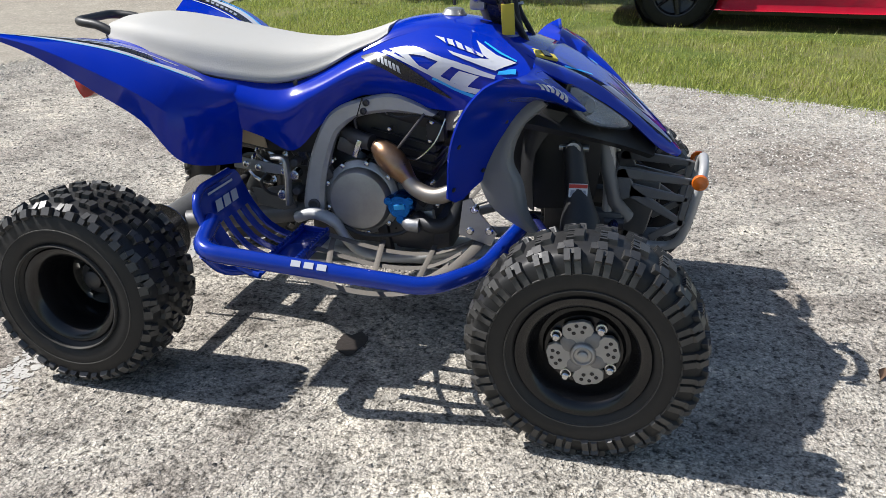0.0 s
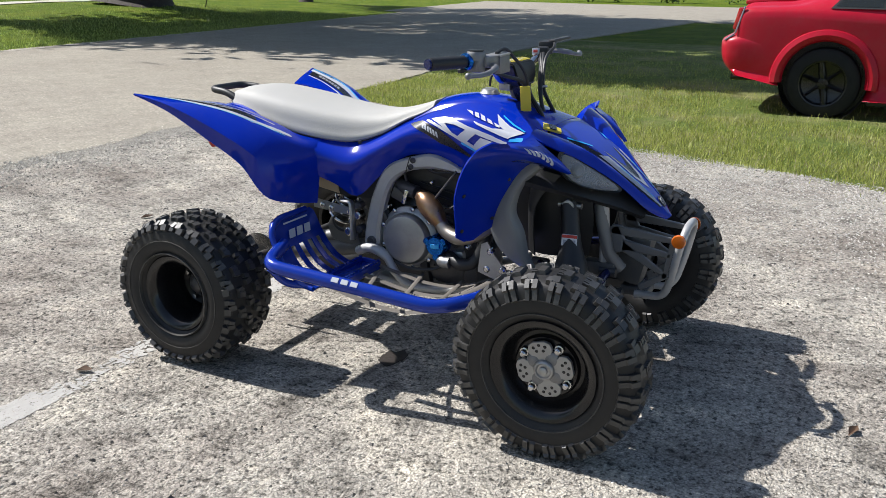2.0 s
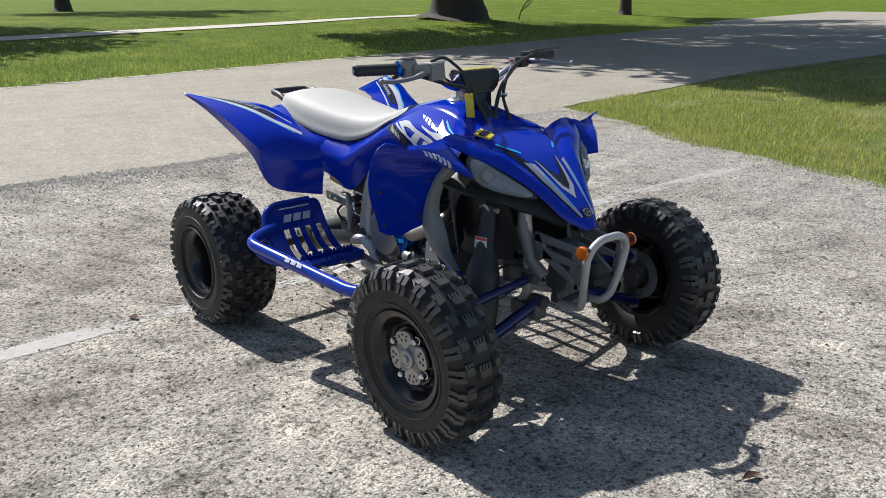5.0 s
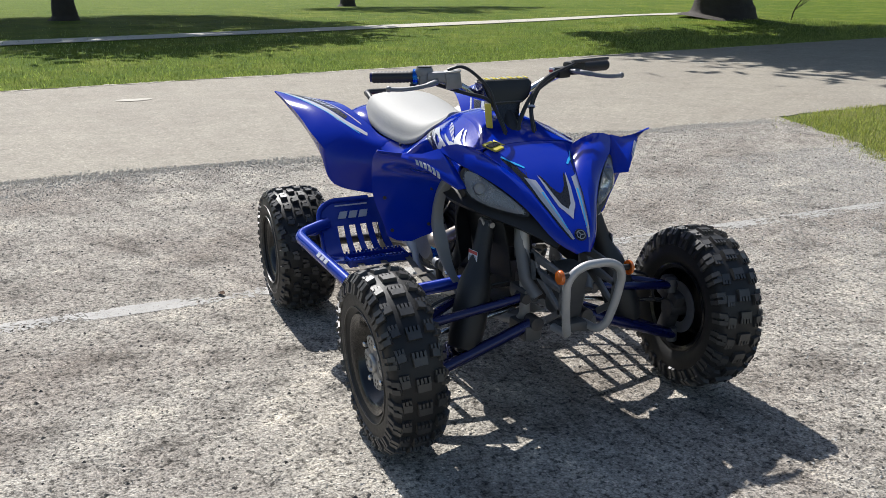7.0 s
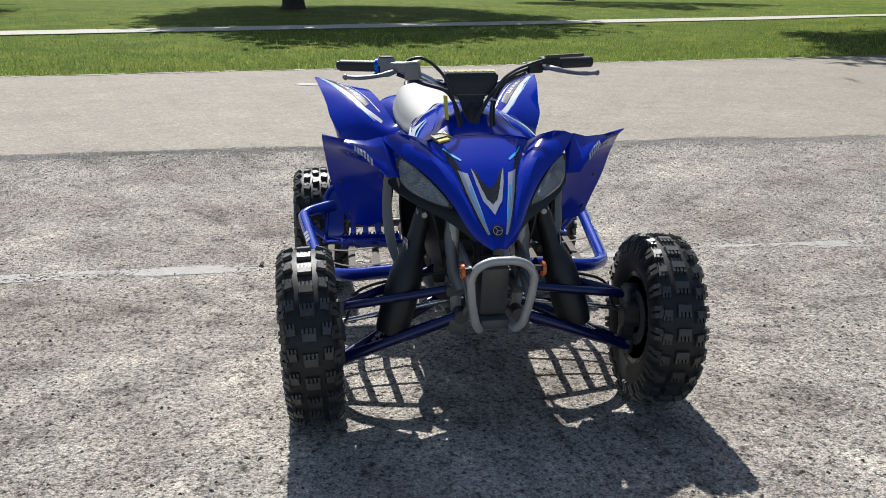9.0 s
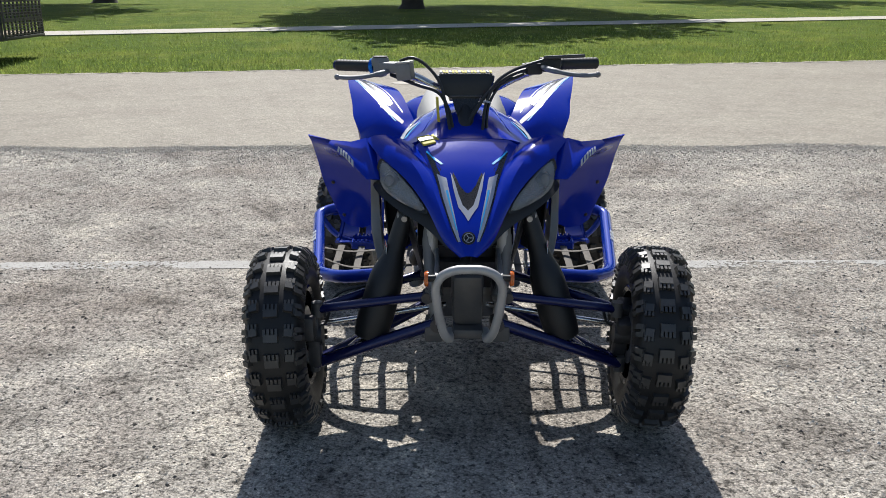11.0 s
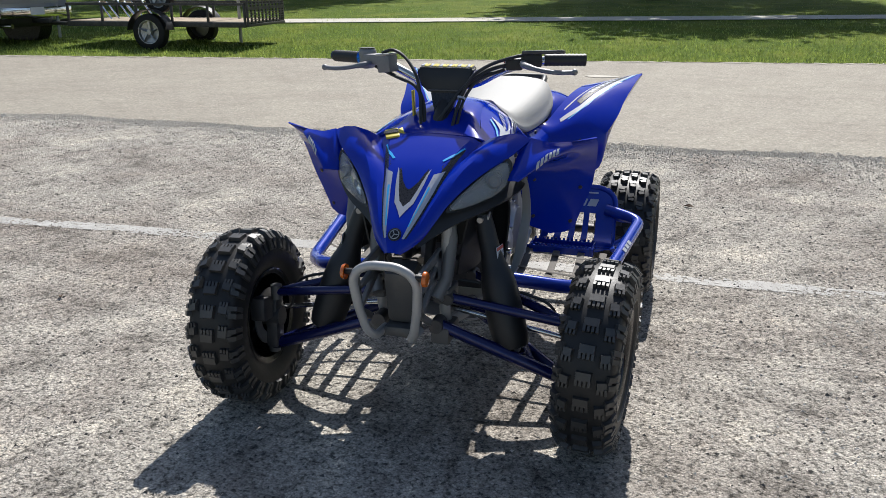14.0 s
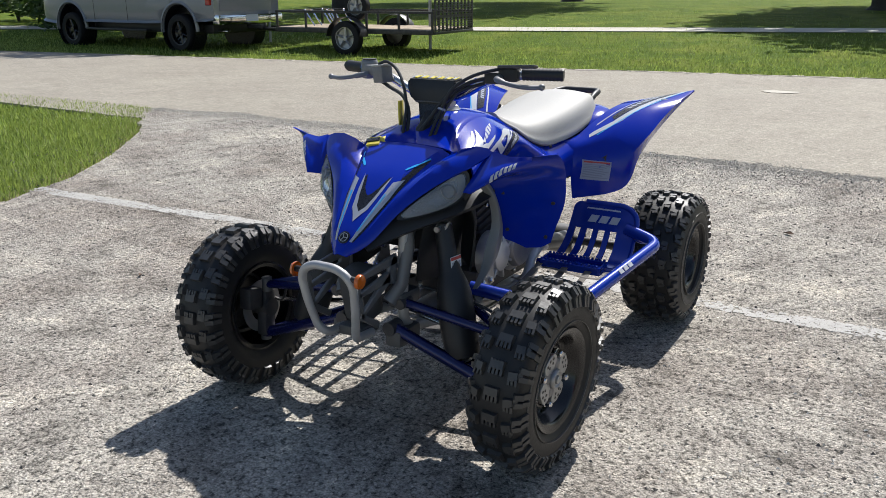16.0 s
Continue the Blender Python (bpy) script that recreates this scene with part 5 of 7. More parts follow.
for s in (1, -1):
    def flat_plate(points, y, depth, material, name, label=""):
        bm = bmesh.new()
        slab(bm, points, depth, Matrix.Translation((0, s * y, 0)) @ pose(0, 0, 0, 90))
        bmesh.ops.recalc_face_normals(bm, faces=bm.faces)
        bmesh.ops.bevel(bm, geom=list(bm.edges), offset=0.0015, segments=1, affect="EDGES")
        return part(name, bm, material, quad, label)
    flat_plate([(-0.395, 0.545), (-0.388, 0.59), (-0.37, 0.603), (-0.34, 0.598), (-0.315, 0.58), (-0.305, 0.53)], 0.135, 0.006, M["tan"], "heat_shield", "tan heat shield behind the side panel")
    strip_plate = flat_plate([(-0.40, 0.508), (-0.30, 0.494), (-0.235, 0.488), (-0.235, 0.462), (-0.30, 0.466), (-0.40, 0.474)], 0.150, 0.006, M["alloy"], "side_bracket", "bare metal bracket")
    for x, z in ((-0.36, 0.488), (-0.325, 0.482), (-0.25, 0.475)):
        part("bolt", lathe(bmesh.new(), [(0.009, 0.0), (0.009, 0.008), (0.006, 0.01), (0, 0.01)], 10, Matrix.Translation((x, s * 0.156, z)) @ (Matrix() if s > 0 else pose(0, 0, 0, 0, 0, 180))), M["steel"], strip_plate)
    bm = tube(bmesh.new(), rounded([(-0.285, s * 0.155, 0.512), (-0.245, s * 0.16, 0.512), (-0.24, s * 0.16, 0.46), (-0.245, s * 0.155, 0.38)], 0.012, 3), 0.013, 8, flat=0.6)
    part("peg_mount", bm, M["alloy"], quad, "cast peg mount")
    for k, (x, z, r) in enumerate(((-0.222, 0.50, 0.012), (-0.225, 0.465, 0.014), (-0.22, 0.42, 0.012), (-0.262, 0.405, 0.015))):
        part("link_joint", lathe(bmesh.new(), [(r, -0.02), (r, 0.012), (r * 0.7, 0.016), (0, 0.016)], 12, Matrix.Translation((x, s * 0.145, z)) @ (Matrix() if s > 0 else pose(0, 0, 0, 0, 0, 180))), M["steel"] if k % 2 else M["dark_metal"], quad)
    flat_plate([(-0.37, 0.41), (-0.25, 0.40), (-0.235, 0.36), (-0.25, 0.345), (-0.35, 0.36)], 0.12, 0.005, M["cast_dark"], "lower_guard", "dark metal guard plate")
    part("brake_hose", tube(bmesh.new(), spline([(-0.30, s * 0.14, 0.47), (-0.32, s * 0.16, 0.44), (-0.30, s * 0.15, 0.405), (-0.24, s * 0.14, 0.40)], 6), 0.0045, 8), M["black"], quad, "black brake hose")

# swingarm, axle, skid plates
bm = bmesh.new()
for s in (1, -1):
    tube(bm, [(-0.2, s * 0.1, 0.35), (-0.4, s * 0.1, 0.31), (-0.62, s * 0.07, 0.262)], [0.03, 0.028, 0.035], 12)
block(bm, (-0.33, 0, 0.33), (0.05, 0.2, 0.06), None, 0.012)
swing = part("swingarm", bm, M["cast_dark"], quad, "dark cast swingarm")
part("rear_axle", rod(bmesh.new(), (-0.6545, -0.44, 0.252), (-0.6545, 0.44, 0.252), 0.018), M["dark_metal"], swing)
part("axle_carrier", rod(bmesh.new(), (-0.6545, -0.11, 0.252), (-0.6545, 0.11, 0.252), 0.06, 24), M["cast_dark"], swing)
part("sprocket", lathe(bmesh.new(), [(0.095, 0.12), (0.095, 0.126), (0.05, 0.126), (0.05, 0.12), (0.095, 0.12)], 40, Matrix.Translation((-0.6545, 0, 0.252))), M["steel"], swing)
part("rear_disc", lathe(bmesh.new(), [(0.09, -0.15), (0.09, -0.146), (0.05, -0.146), (0.05, -0.15), (0.09, -0.15)], 40, Matrix.Translation((-0.6545, 0, 0.252))), M["steel"], swing)
bm = tube(bmesh.new(), [(-0.28, 0, 0.64), (-0.42, 0, 0.36)], 0.03, 14)
rear_shock = part("rear_shock", bm, M["dark_metal"], quad, "dark coil-over rear shock")
m = look(Vector((-0.28, 0, 0.64)), Vector((-0.42, 0, 0.36)))
part("spring", tube(bmesh.new(), [m @ Vector((0.042 * math.cos(0.5 * k), 0.042 * math.sin(0.5 * k), -0.03 - 0.0024 * k)) for k in range(104)], 0.006, 6), M["steel"], rear_shock)
bm = block(bmesh.new(), (0.05, 0, 0.212), (0.62, 0.24, 0.006), euler(0, -2, 0), 0.002, 1)
part("skid_plate", bm, M["alloy"], quad, "bare metal skid plate")

# ---- front suspension ----
for s in (1, -1):
    for name, legs, r in (("upper_arm", (((0.605, 0.435, 0.345), (0.63, 0.115, 0.395)), ((0.595, 0.43, 0.345), (0.42, 0.125, 0.395))), 0.0135), ("lower_arm", (((0.61, 0.45, 0.176), (0.645, 0.085, 0.318)), ((0.60, 0.445, 0.176), (0.40, 0.11, 0.29))), 0.018)):
        bm = bmesh.new()
        for a, b in legs:
            rod(bm, (a[0], s * a[1], a[2]), (b[0], s * b[1], b[2]), r)
        if name == "lower_arm":
            rod(bm, (0.61, s * 0.34, 0.218), (0.54, s * 0.31, 0.222), r)
            block(bm, (0.585, s * 0.3, 0.228), (0.05, 0.05, 0.03), None, 0.008)
        # arms take the blue coat that has their shade mixed in
        arm = part(name, bm, M["deep_shaded_blue"], quad, "blue suspension arm darkened for the shade")
        for a, b in legs:
            part("pivot", rod(bmesh.new(), (b[0] - 0.025, s * b[1], b[2]), (b[0] + 0.025, s * b[1], b[2]), r * 1.15), M["dark_metal"], arm)
        a = legs[0][0]
        part("ball_joint", rod(bmesh.new(), (a[0], s * a[1], a[2] - 0.022), (a[0], s * a[1], a[2] + 0.022), 0.017), M["cast_dark"], arm)
    bm = tube(bmesh.new(), spline([(0.52, s * 0.178, 0.605), (0.532, s * 0.196, 0.55), (0.545, s * 0.217, 0.48), (0.555, s * 0.236, 0.42), (0.575, s * 0.265, 0.32), (0.585, s * 0.287, 0.25)], 3), [0.026, 0.026, 0.027, 0.027, 0.028, 0.03, 0.034, 0.04, 0.046, 0.05, 0.052, 0.053, 0.053, 0.052, 0.05, 0.046], 18)
    shock = part("shock_absorber", bm, M["black"], quad, "black front shock in a fabric cover")
    for p in ((0.523, s * 0.18, 0.602), (0.587, s * 0.288, 0.232)):
        part("shock_bolt", rod(bmesh.new(), (p[0] - 0.035, p[1], p[2]), (p[0] + 0.036, p[1], p[2]), 0.0085), M["alloy"], shock)
        part("shock_eye", lathe(bmesh.new(), [(0.018, -0.02), (0.018, 0.02), (0.01, 0.022), (0, 0.022)], 16, Matrix.Translation(p) @ pose(0, 0, 0, 0, 0, 0 if s > 0 else 180)), M["alloy"], shock)
    c, way = Vector((0.540, s * 0.2085, 0.51)), Vector((0.15, s * 0.98, 0.1)).normalized()
    m = look(c + way * 0.0275, c + way)
    st = part("shock_sticker", block(bmesh.new(), (0, 0, 0), (0.045, 0.034, 0.002), None, 0.0008, 1), M["sticker"], shock, "white label with a red band", at=m)
    part("sticker_band", block(bmesh.new(), (0, 0.011, -0.0006), (0.044, 0.009, 0.002)), M["sticker_red"], shock, at=m)
    part("sticker_print", block(bmesh.new(), (0, -0.006, -0.0006), (0.036, 0.014, 0.002)), M["sticker_ink"], shock, at=m)
    bm = rod(bmesh.new(), (0.54, s * 0.06, 0.335), (0.545, s * 0.44, 0.275), 0.008)
    part("tie_rod", bm, M["steel"], quad, "steel steering tie rod")
    bm = tube(bmesh.new(), spline([(0.55, s * 0.12, 0.42), (0.53, s * 0.25, 0.40), (0.545, s * 0.38, 0.37), (0.55, s * 0.42, 0.28), (0.57, s * 0.45, 0.29)], 6), 0.0045, 8)
    part("brake_hose", bm, M["black"], quad, "black brake hose")
bm = tube(bmesh.new(), [(0.25, 0, 0.93), (0.47, 0, 0.42)], 0.016, 12)
block(bm, (0.475, 0, 0.37), (0.07, 0.09, 0.09), None, 0.015)
part("steering_stem", bm, M["dark_metal"], quad, "dark steering stem")
bm = block(bmesh.new(), (0.68, 0, 0.42), (0.09, 0.085, 0.16), euler(0, 12, 0), 0.02)
block(bm, (0.695, 0, 0.32), (0.09, 0.085, 0.03), None, 0.01)
part("bumper_mount", bm, M["cast_dark"], quad, "grey cast bumper mount")
bm = tube(bmesh.new(), rounded([(x, y, z) for x, y, z in ((0.70, 0.05, 0.316), (0.775, 0.05, 0.320), (0.797, 0.066, 0.345), (0.815, 0.082, 0.42), (0.829, 0.089, 0.495), (0.835, 0.072, 0.526), (0.837, 0.036, 0.543))] + [(x, -y, z) for x, y, z in ((0.837, 0.036, 0.543), (0.835, 0.072, 0.526), (0.829, 0.089, 0.495), (0.815, 0.082, 0.42), (0.797, 0.066, 0.345), (0.775, 0.05, 0.320), (0.70, 0.05, 0.316))], 0.03, 5), 0.012, 14)
bumper = part("front_bumper", bm, M["frame"], quad, "silver tubular front bumper")
for s in (1, -1):
    # cast side plate with three cut-outs
    for (x0, z0, w0), (x1, z1, w1) in (((0.625, 0.522, 0.03), (0.812, 0.508, 0.016)), ((0.66, 0.478, 0.034), (0.806, 0.462, 0.014)), ((0.665, 0.472, 0.03), (0.795, 0.40, 0.014)), ((0.72, 0.352, 0.02), (0.802, 0.405, 0.018)), ((0.812, 0.515, 0.02), (0.79, 0.39, 0.016)), ((0.63, 0.53, 0.035), (0.66, 0.455, 0.05))):
        way = Vector((x1 - x0, 0, z1 - z0)).normalized()
        up = Vector((-way.z, 0, way.x))
        bm = bmesh.new()
        loops = []
        for y in (0.079, 0.091):
            loops.append([bm.verts.new((x + up.x * k * w / 2, s * y, z + up.z * k * w / 2)) for x, z, w, k in ((x0, z0, w0, -1), (x1, z1, w1, -1), (x1, z1, w1, 1), (x0, z0, w0, 1))])
        bm.faces.new(loops[0][::-1])
        bm.faces.new(loops[1])
        for k in range(4):
            bm.faces.new((loops[0][k], loops[0][(k + 1) % 4], loops[1][(k + 1) % 4], loops[1][k]))
        bmesh.ops.recalc_face_normals(bm, faces=bm.faces)
        bmesh.ops.bevel(bm, geom=list(bm.edges), offset=0.0025, segments=1, affect="EDGES")
        part("bumper_brace", bm, M["strut_metal"], bumper)
    rod_bm = rod(bmesh.new(), (0.83, s * 0.085, 0.518), (0.828, s * 0.108, 0.516), 0.009)
    part("reflector_stem", rod_bm, M["black"], bumper)
    bm = lathe(bmesh.new(), [(0.0205, 0.0), (0.0205, 0.006), (0.018, 0.010), (0.0, 0.012)], 24, Matrix.Translation((0.828, s * 0.106, 0.515)) @ (Matrix() if s > 0 else pose(0, 0, 0, 0, 0, 180)))
    bmesh.ops.recalc_face_normals(bm, faces=bm.faces)
    part("side_reflector", bm, M["amber"], bumper, "round amber side reflector")

# ---- handlebar ----
bar_line = rounded([(0.17, -0.40, 1.003), (0.235, -0.27, 1.004), (0.262, -0.17, 0.985), (0.25, -0.075, 0.93), (0.25, 0.075, 0.93), (0.268, 0.17, 0.985), (0.26, 0.27, 1.010), (0.226, 0.40, 1.013)], 0.05, 4)
bar = part("handlebar", tube(bmesh.new(), bar_line, 0.0135, 14), M["steel"], quad, "bright metal handlebar")
bm = bmesh.new()
g = skin(bm, [[(x, w, z), (x, -w, z), (x - d, -w * 0.96, z + 0.004), (x - d, w * 0.96, z + 0.004)] for x, w, z, d in ((0.306, 0.046, 0.912, 0.05), (0.304, 0.07, 0.932, 0.058), (0.300, 0.082, 0.96, 0.062), (0.292, 0.0865, 0.985, 0.055))], 4, 1, closed=True, smooth=(True, False))
bm.faces.new(g[0])
bm.faces.new(g[-1][::-1])
bmesh.ops.recalc_face_normals(bm, faces=bm.faces)
bmesh.ops.bevel(bm, geom=[e for e in bm.edges if len(e.link_faces) == 2 and e.calc_face_angle() > 0.6], offset=0.005, segments=2, affect="EDGES")
pad = part("bar_pad", bm, M["black"], bar, "black crossbar pad with blue ends and a yellow top")
for s in (1, -1):
    bm = bmesh.new()
    g = skin(bm, [[(x, s * w, z), (x, s * (w + 0.004), z), (x - 0.05, s * (w + 0.003), z), (x - 0.05, s * w, z)] for x, w, z in ((0.300, 0.066, 0.93), (0.296, 0.079, 0.957), (0.288, 0.084, 0.978))], 3, 1, closed=True, smooth=(True, False))
    bm.faces.new(g[0])
    bm.faces.new(g[-1][::-1])
    bmesh.ops.recalc_face_normals(bm, faces=bm.faces)
    part("pad_end", bm, M["deep_shaded_blue"], pad, "dark blue pad end")
for k in range(17):
    part("pad_mark", block(bmesh.new(), (0.263 + 0.004 * (k % 3), -0.076 + 0.0095 * k, 0.9905), (0.03, 0.0065, 0.002), euler(0, 6, 9 * (k % 2))), M["yellow"] if k % 3 else M["dull_sticker"], pad)
part("pad_seam", block(bmesh.new(), (0.3075, 0.0, 0.921), (0.003, 0.1, 0.004), None, 0.001, 1), M["cast_dark"], pad, "worn seam along the pad")
bm = bmesh.new()
g = skin(bm, [[(x + 0.012, -w, z), (x + 0.012, w, z), (x - 0.02, w * 0.9, z), (x - 0.02, -w * 0.9, z)] for x, w, z in ((0.288, 0.042, 0.915), (0.298, 0.034, 0.885), (0.316, 0.02, 0.845), (0.34, 0.017, 0.80))], 4, 1, closed=True, smooth=(True, False))
bm.faces.new(g[0])
bm.faces.new(g[-1][::-1])
bmesh.ops.recalc_face_normals(bm, faces=bm.faces)
part("console", bm, M["decal_black"], bar, "black tapered cover under the bar pad")
for s in (1, -1):
    z = 1.003 if s < 0 else 1.014
    a, b = (Vector((0.176, -0.403, z)), Vector((0.228, -0.29, z + 0.001))) if s < 0 else (Vector((0.226, 0.406, 1.012)), Vector((0.257, 0.29, 1.012)))
    ahead = 0.0 if s < 0 else 0.052
    line = [a.lerp(b, k / 22) for k in range(23)]
    part("grip", tube(bmesh.new(), line, [0.0185 if k % 2 else 0.0165 for k in range(23)], 14), M["black"], bar, "black ribbed rubber grip")
    if s < 0:
        part("bar_end", rod(bmesh.new(), a + (a - b).normalized() * 0.008, a + (b - a).normalized() * 0.002, 0.014), M["deep_shaded_blue"], bar, "blue bar end")
    if s < 0:
        part("grip_collar", rod(bmesh.new(), b, b + (b - a).normalized() * 0.014, 0.024), M["blue_anodised"], bar, "blue collar")
    bm = tube(bmesh.new(), spline([(0.268 + 0.3 * ahead, s * 0.235, z - 0.008), (0.305 + 0.6 * ahead, s * 0.25, z - 0.012), (0.312 + 0.8 * ahead, s * 0.30, z - 0.022), (0.303 + ahead, s * 0.35, z - 0.027), (0.288 + ahead, s * 0.39, z - 0.026)], 5), [0.011] * 8 + [0.0085] * 12 + [0.009], 10, flat=0.75)
    bmesh.ops.create_icosphere(bm, subdivisions=2, radius=0.0095, matrix=Matrix.Translation((0.288 + ahead, s * 0.391, z - 0.026)))
    part("lever", bm, M["shaded_alloy"], bar, "silver metal lever in a shaded tone")
    part("clamp_block", block(bmesh.new(), (0.25, s * 0.04, 0.925), (0.04, 0.025, 0.05), None, 0.008), M["alloy"], bar)
bm = block(bmesh.new(), (0.270, -0.225, 1.004), (0.05, 0.07, 0.032), euler(0, 0, -15), 0.008)
block(bm, (0.25, -0.262, 0.998), (0.05, 0.035, 0.05), euler(0, 0, -15), 0.012)
master = part("master_cylinder", bm, M["shaded_alloy"], bar, "silver brake master cylinder")
part("reservoir", block(bmesh.new(), (0.288, -0.184, 0.993), (0.045, 0.047, 0.05), euler(6, 0, -15), 0.005), M["shaded_alloy"], bar, "silver brake fluid reservoir in a shaded tone")
part("reservoir_lid", block(bmesh.new(), (0.288, -0.186, 1.0205), (0.047, 0.049, 0.006), euler(6, 0, -15), 0.002), M["alloy"], bar, "silver reservoir lid")
bm = lathe(bmesh.new(), [(0.026, 0.0), (0.028, 0.016), (0.024, 0.024), (0, 0.026)], 24, Matrix.Translation((0.25, -0.262, 1.008)) @ pose(0, 0, 0, 90))
bmesh.ops.recalc_face_normals(bm, faces=bm.faces)
part("throttle_housing", bm, M["shaded_alloy"], bar, "round silver throttle housing in a shaded tone")
part("throttle_lid", lathe(bmesh.new(), [(0.023, 0.0255), (0.023, 0.028), (0, 0.0285)], 24, Matrix.Translation((0.25, -0.262, 1.008)) @ pose(0, 0, 0, 90)), M["black"], bar)
part("thumb_lever", block(bmesh.new(), (0.225, -0.275, 0.985), (0.02, 0.05, 0.012), euler(20, 0, -25), 0.005), M["black"], bar)
bm = block(bmesh.new(), (0.27, 0.255, 1.012), (0.05, 0.06, 0.042), euler(0, 0, 14), 0.01)
block(bm, (0.275, 0.205, 1.0), (0.04, 0.05, 0.035), euler(0, 0, 14), 0.008)
part("switch_housing", bm, M["black"], bar, "black switch housing")
bm = block(bmesh.new(), (0.300, 0.295, 1.037), (0.026, 0.125, 0.010), euler(3, -8, -6), 0.005)
part("parking_lever", bm, M["dark_metal"], bar, "dark parking brake lever")
part("kill_switch", block(bmesh.new(), (0.262, 0.178, 1.003), (0.024, 0.006, 0.022), euler(0, 0, 14), 0.002), M["sticker"], bar, "white switch plate with a red button")
part("switch_button", block(bmesh.new(), (0.262, 0.1735, 1.004), (0.014, 0.005, 0.008), euler(0, 0, 14), 0.002), M["sticker_red"], bar, "red button")
for line, r in (
    (((0.285, -0.20, 1.024), (0.296, -0.16, 1.034), (0.303, -0.118, 1.011), (0.326, -0.078, 0.962), (0.340, -0.062, 0.90), (0.375, -0.05, 0.84), (0.40, -0.04, 0.78)), 0.005),
    (((0.265, -0.23, 0.982), (0.295, -0.15, 0.955), (0.322, -0.085, 0.935), (0.337, -0.055, 0.89), (0.365, -0.042, 0.84), (0.39, -0.03, 0.78)), 0.006),
    (((0.28, 0.20, 1.002), (0.302, 0.14, 0.985), (0.318, 0.09, 0.955), (0.328, 0.055, 0.92), (0.345, 0.022, 0.87), (0.37, -0.01, 0.825), (0.40, -0.03, 0.78)), 0.006),
    (((0.26, 0.20, 0.99), (0.298, 0.13, 0.968), (0.316, 0.08, 0.94), (0.33, 0.045, 0.905), (0.352, 0.012, 0.855), (0.385, -0.005, 0.79)), 0.006),
    (((0.30, 0.245, 1.03), (0.318, 0.191, 1.017), (0.316, 0.136, 0.996), (0.325, 0.09, 0.962), (0.338, 0.06, 0.90), (0.375, 0.05, 0.84), (0.41, 0.045, 0.78)), 0.005),
    (((0.27, 0.21, 1.0), (0.29, 0.15, 0.99), (0.312, 0.10, 0.95), (0.332, 0.068, 0.895), (0.37, 0.06, 0.835), (0.40, 0.05, 0.78)), 0.0045),
):
    part("control_cable", tube(bmesh.new(), spline(line, 6), r, 8), M["black"], bar, "black control cable")
part("cable_tie", lathe(bmesh.new(), [(0.011, -0.003), (0.0125, -0.003), (0.0125, 0.003), (0.011, 0.003)], 12, look(Vector((0.336, 0.063, 0.905)), Vector((0.346, 0.058, 0.88))) @ pose(0, 0, 0, 90)), M["dull_sticker"], bar, "pale cable tie")

bm = block(bmesh.new(), (0.335, -0.085, 0.885), (0.032, 0.005, 0.075), euler(3, -4, 8), 0.002)
tag = part("hang_tag", bm, M["yellow"], bar, "yellow hang tag")
bm = block(bmesh.new(), (0.435, -0.118, 0.808), (0.055, 0.04, 0.008), euler(8, 14, 25), 0.003)
block(bm, (0.415, -0.09, 0.813), (0.035, 0.035, 0.007), euler(-12, 10, -20), 0.003)
strap = part("yellow_strap", bm, M["yellow"], quad, "crumpled yellow strap on the cowl")
part("strap_print", block(bmesh.new(), (0.437, -0.12, 0.8135), (0.02, 0.042, 0.003), euler(8, 14, 25)), M["decal_black"], strap, "black print")
part("stem_cover", tube(bmesh.new(), [(0.29, 0, 0.89), (0.32, 0, 0.85), (0.35, 0, 0.81)], [0.02, 0.026, 0.045], 16, flat=0.8), M["black"], quad, "black cover round the stem")

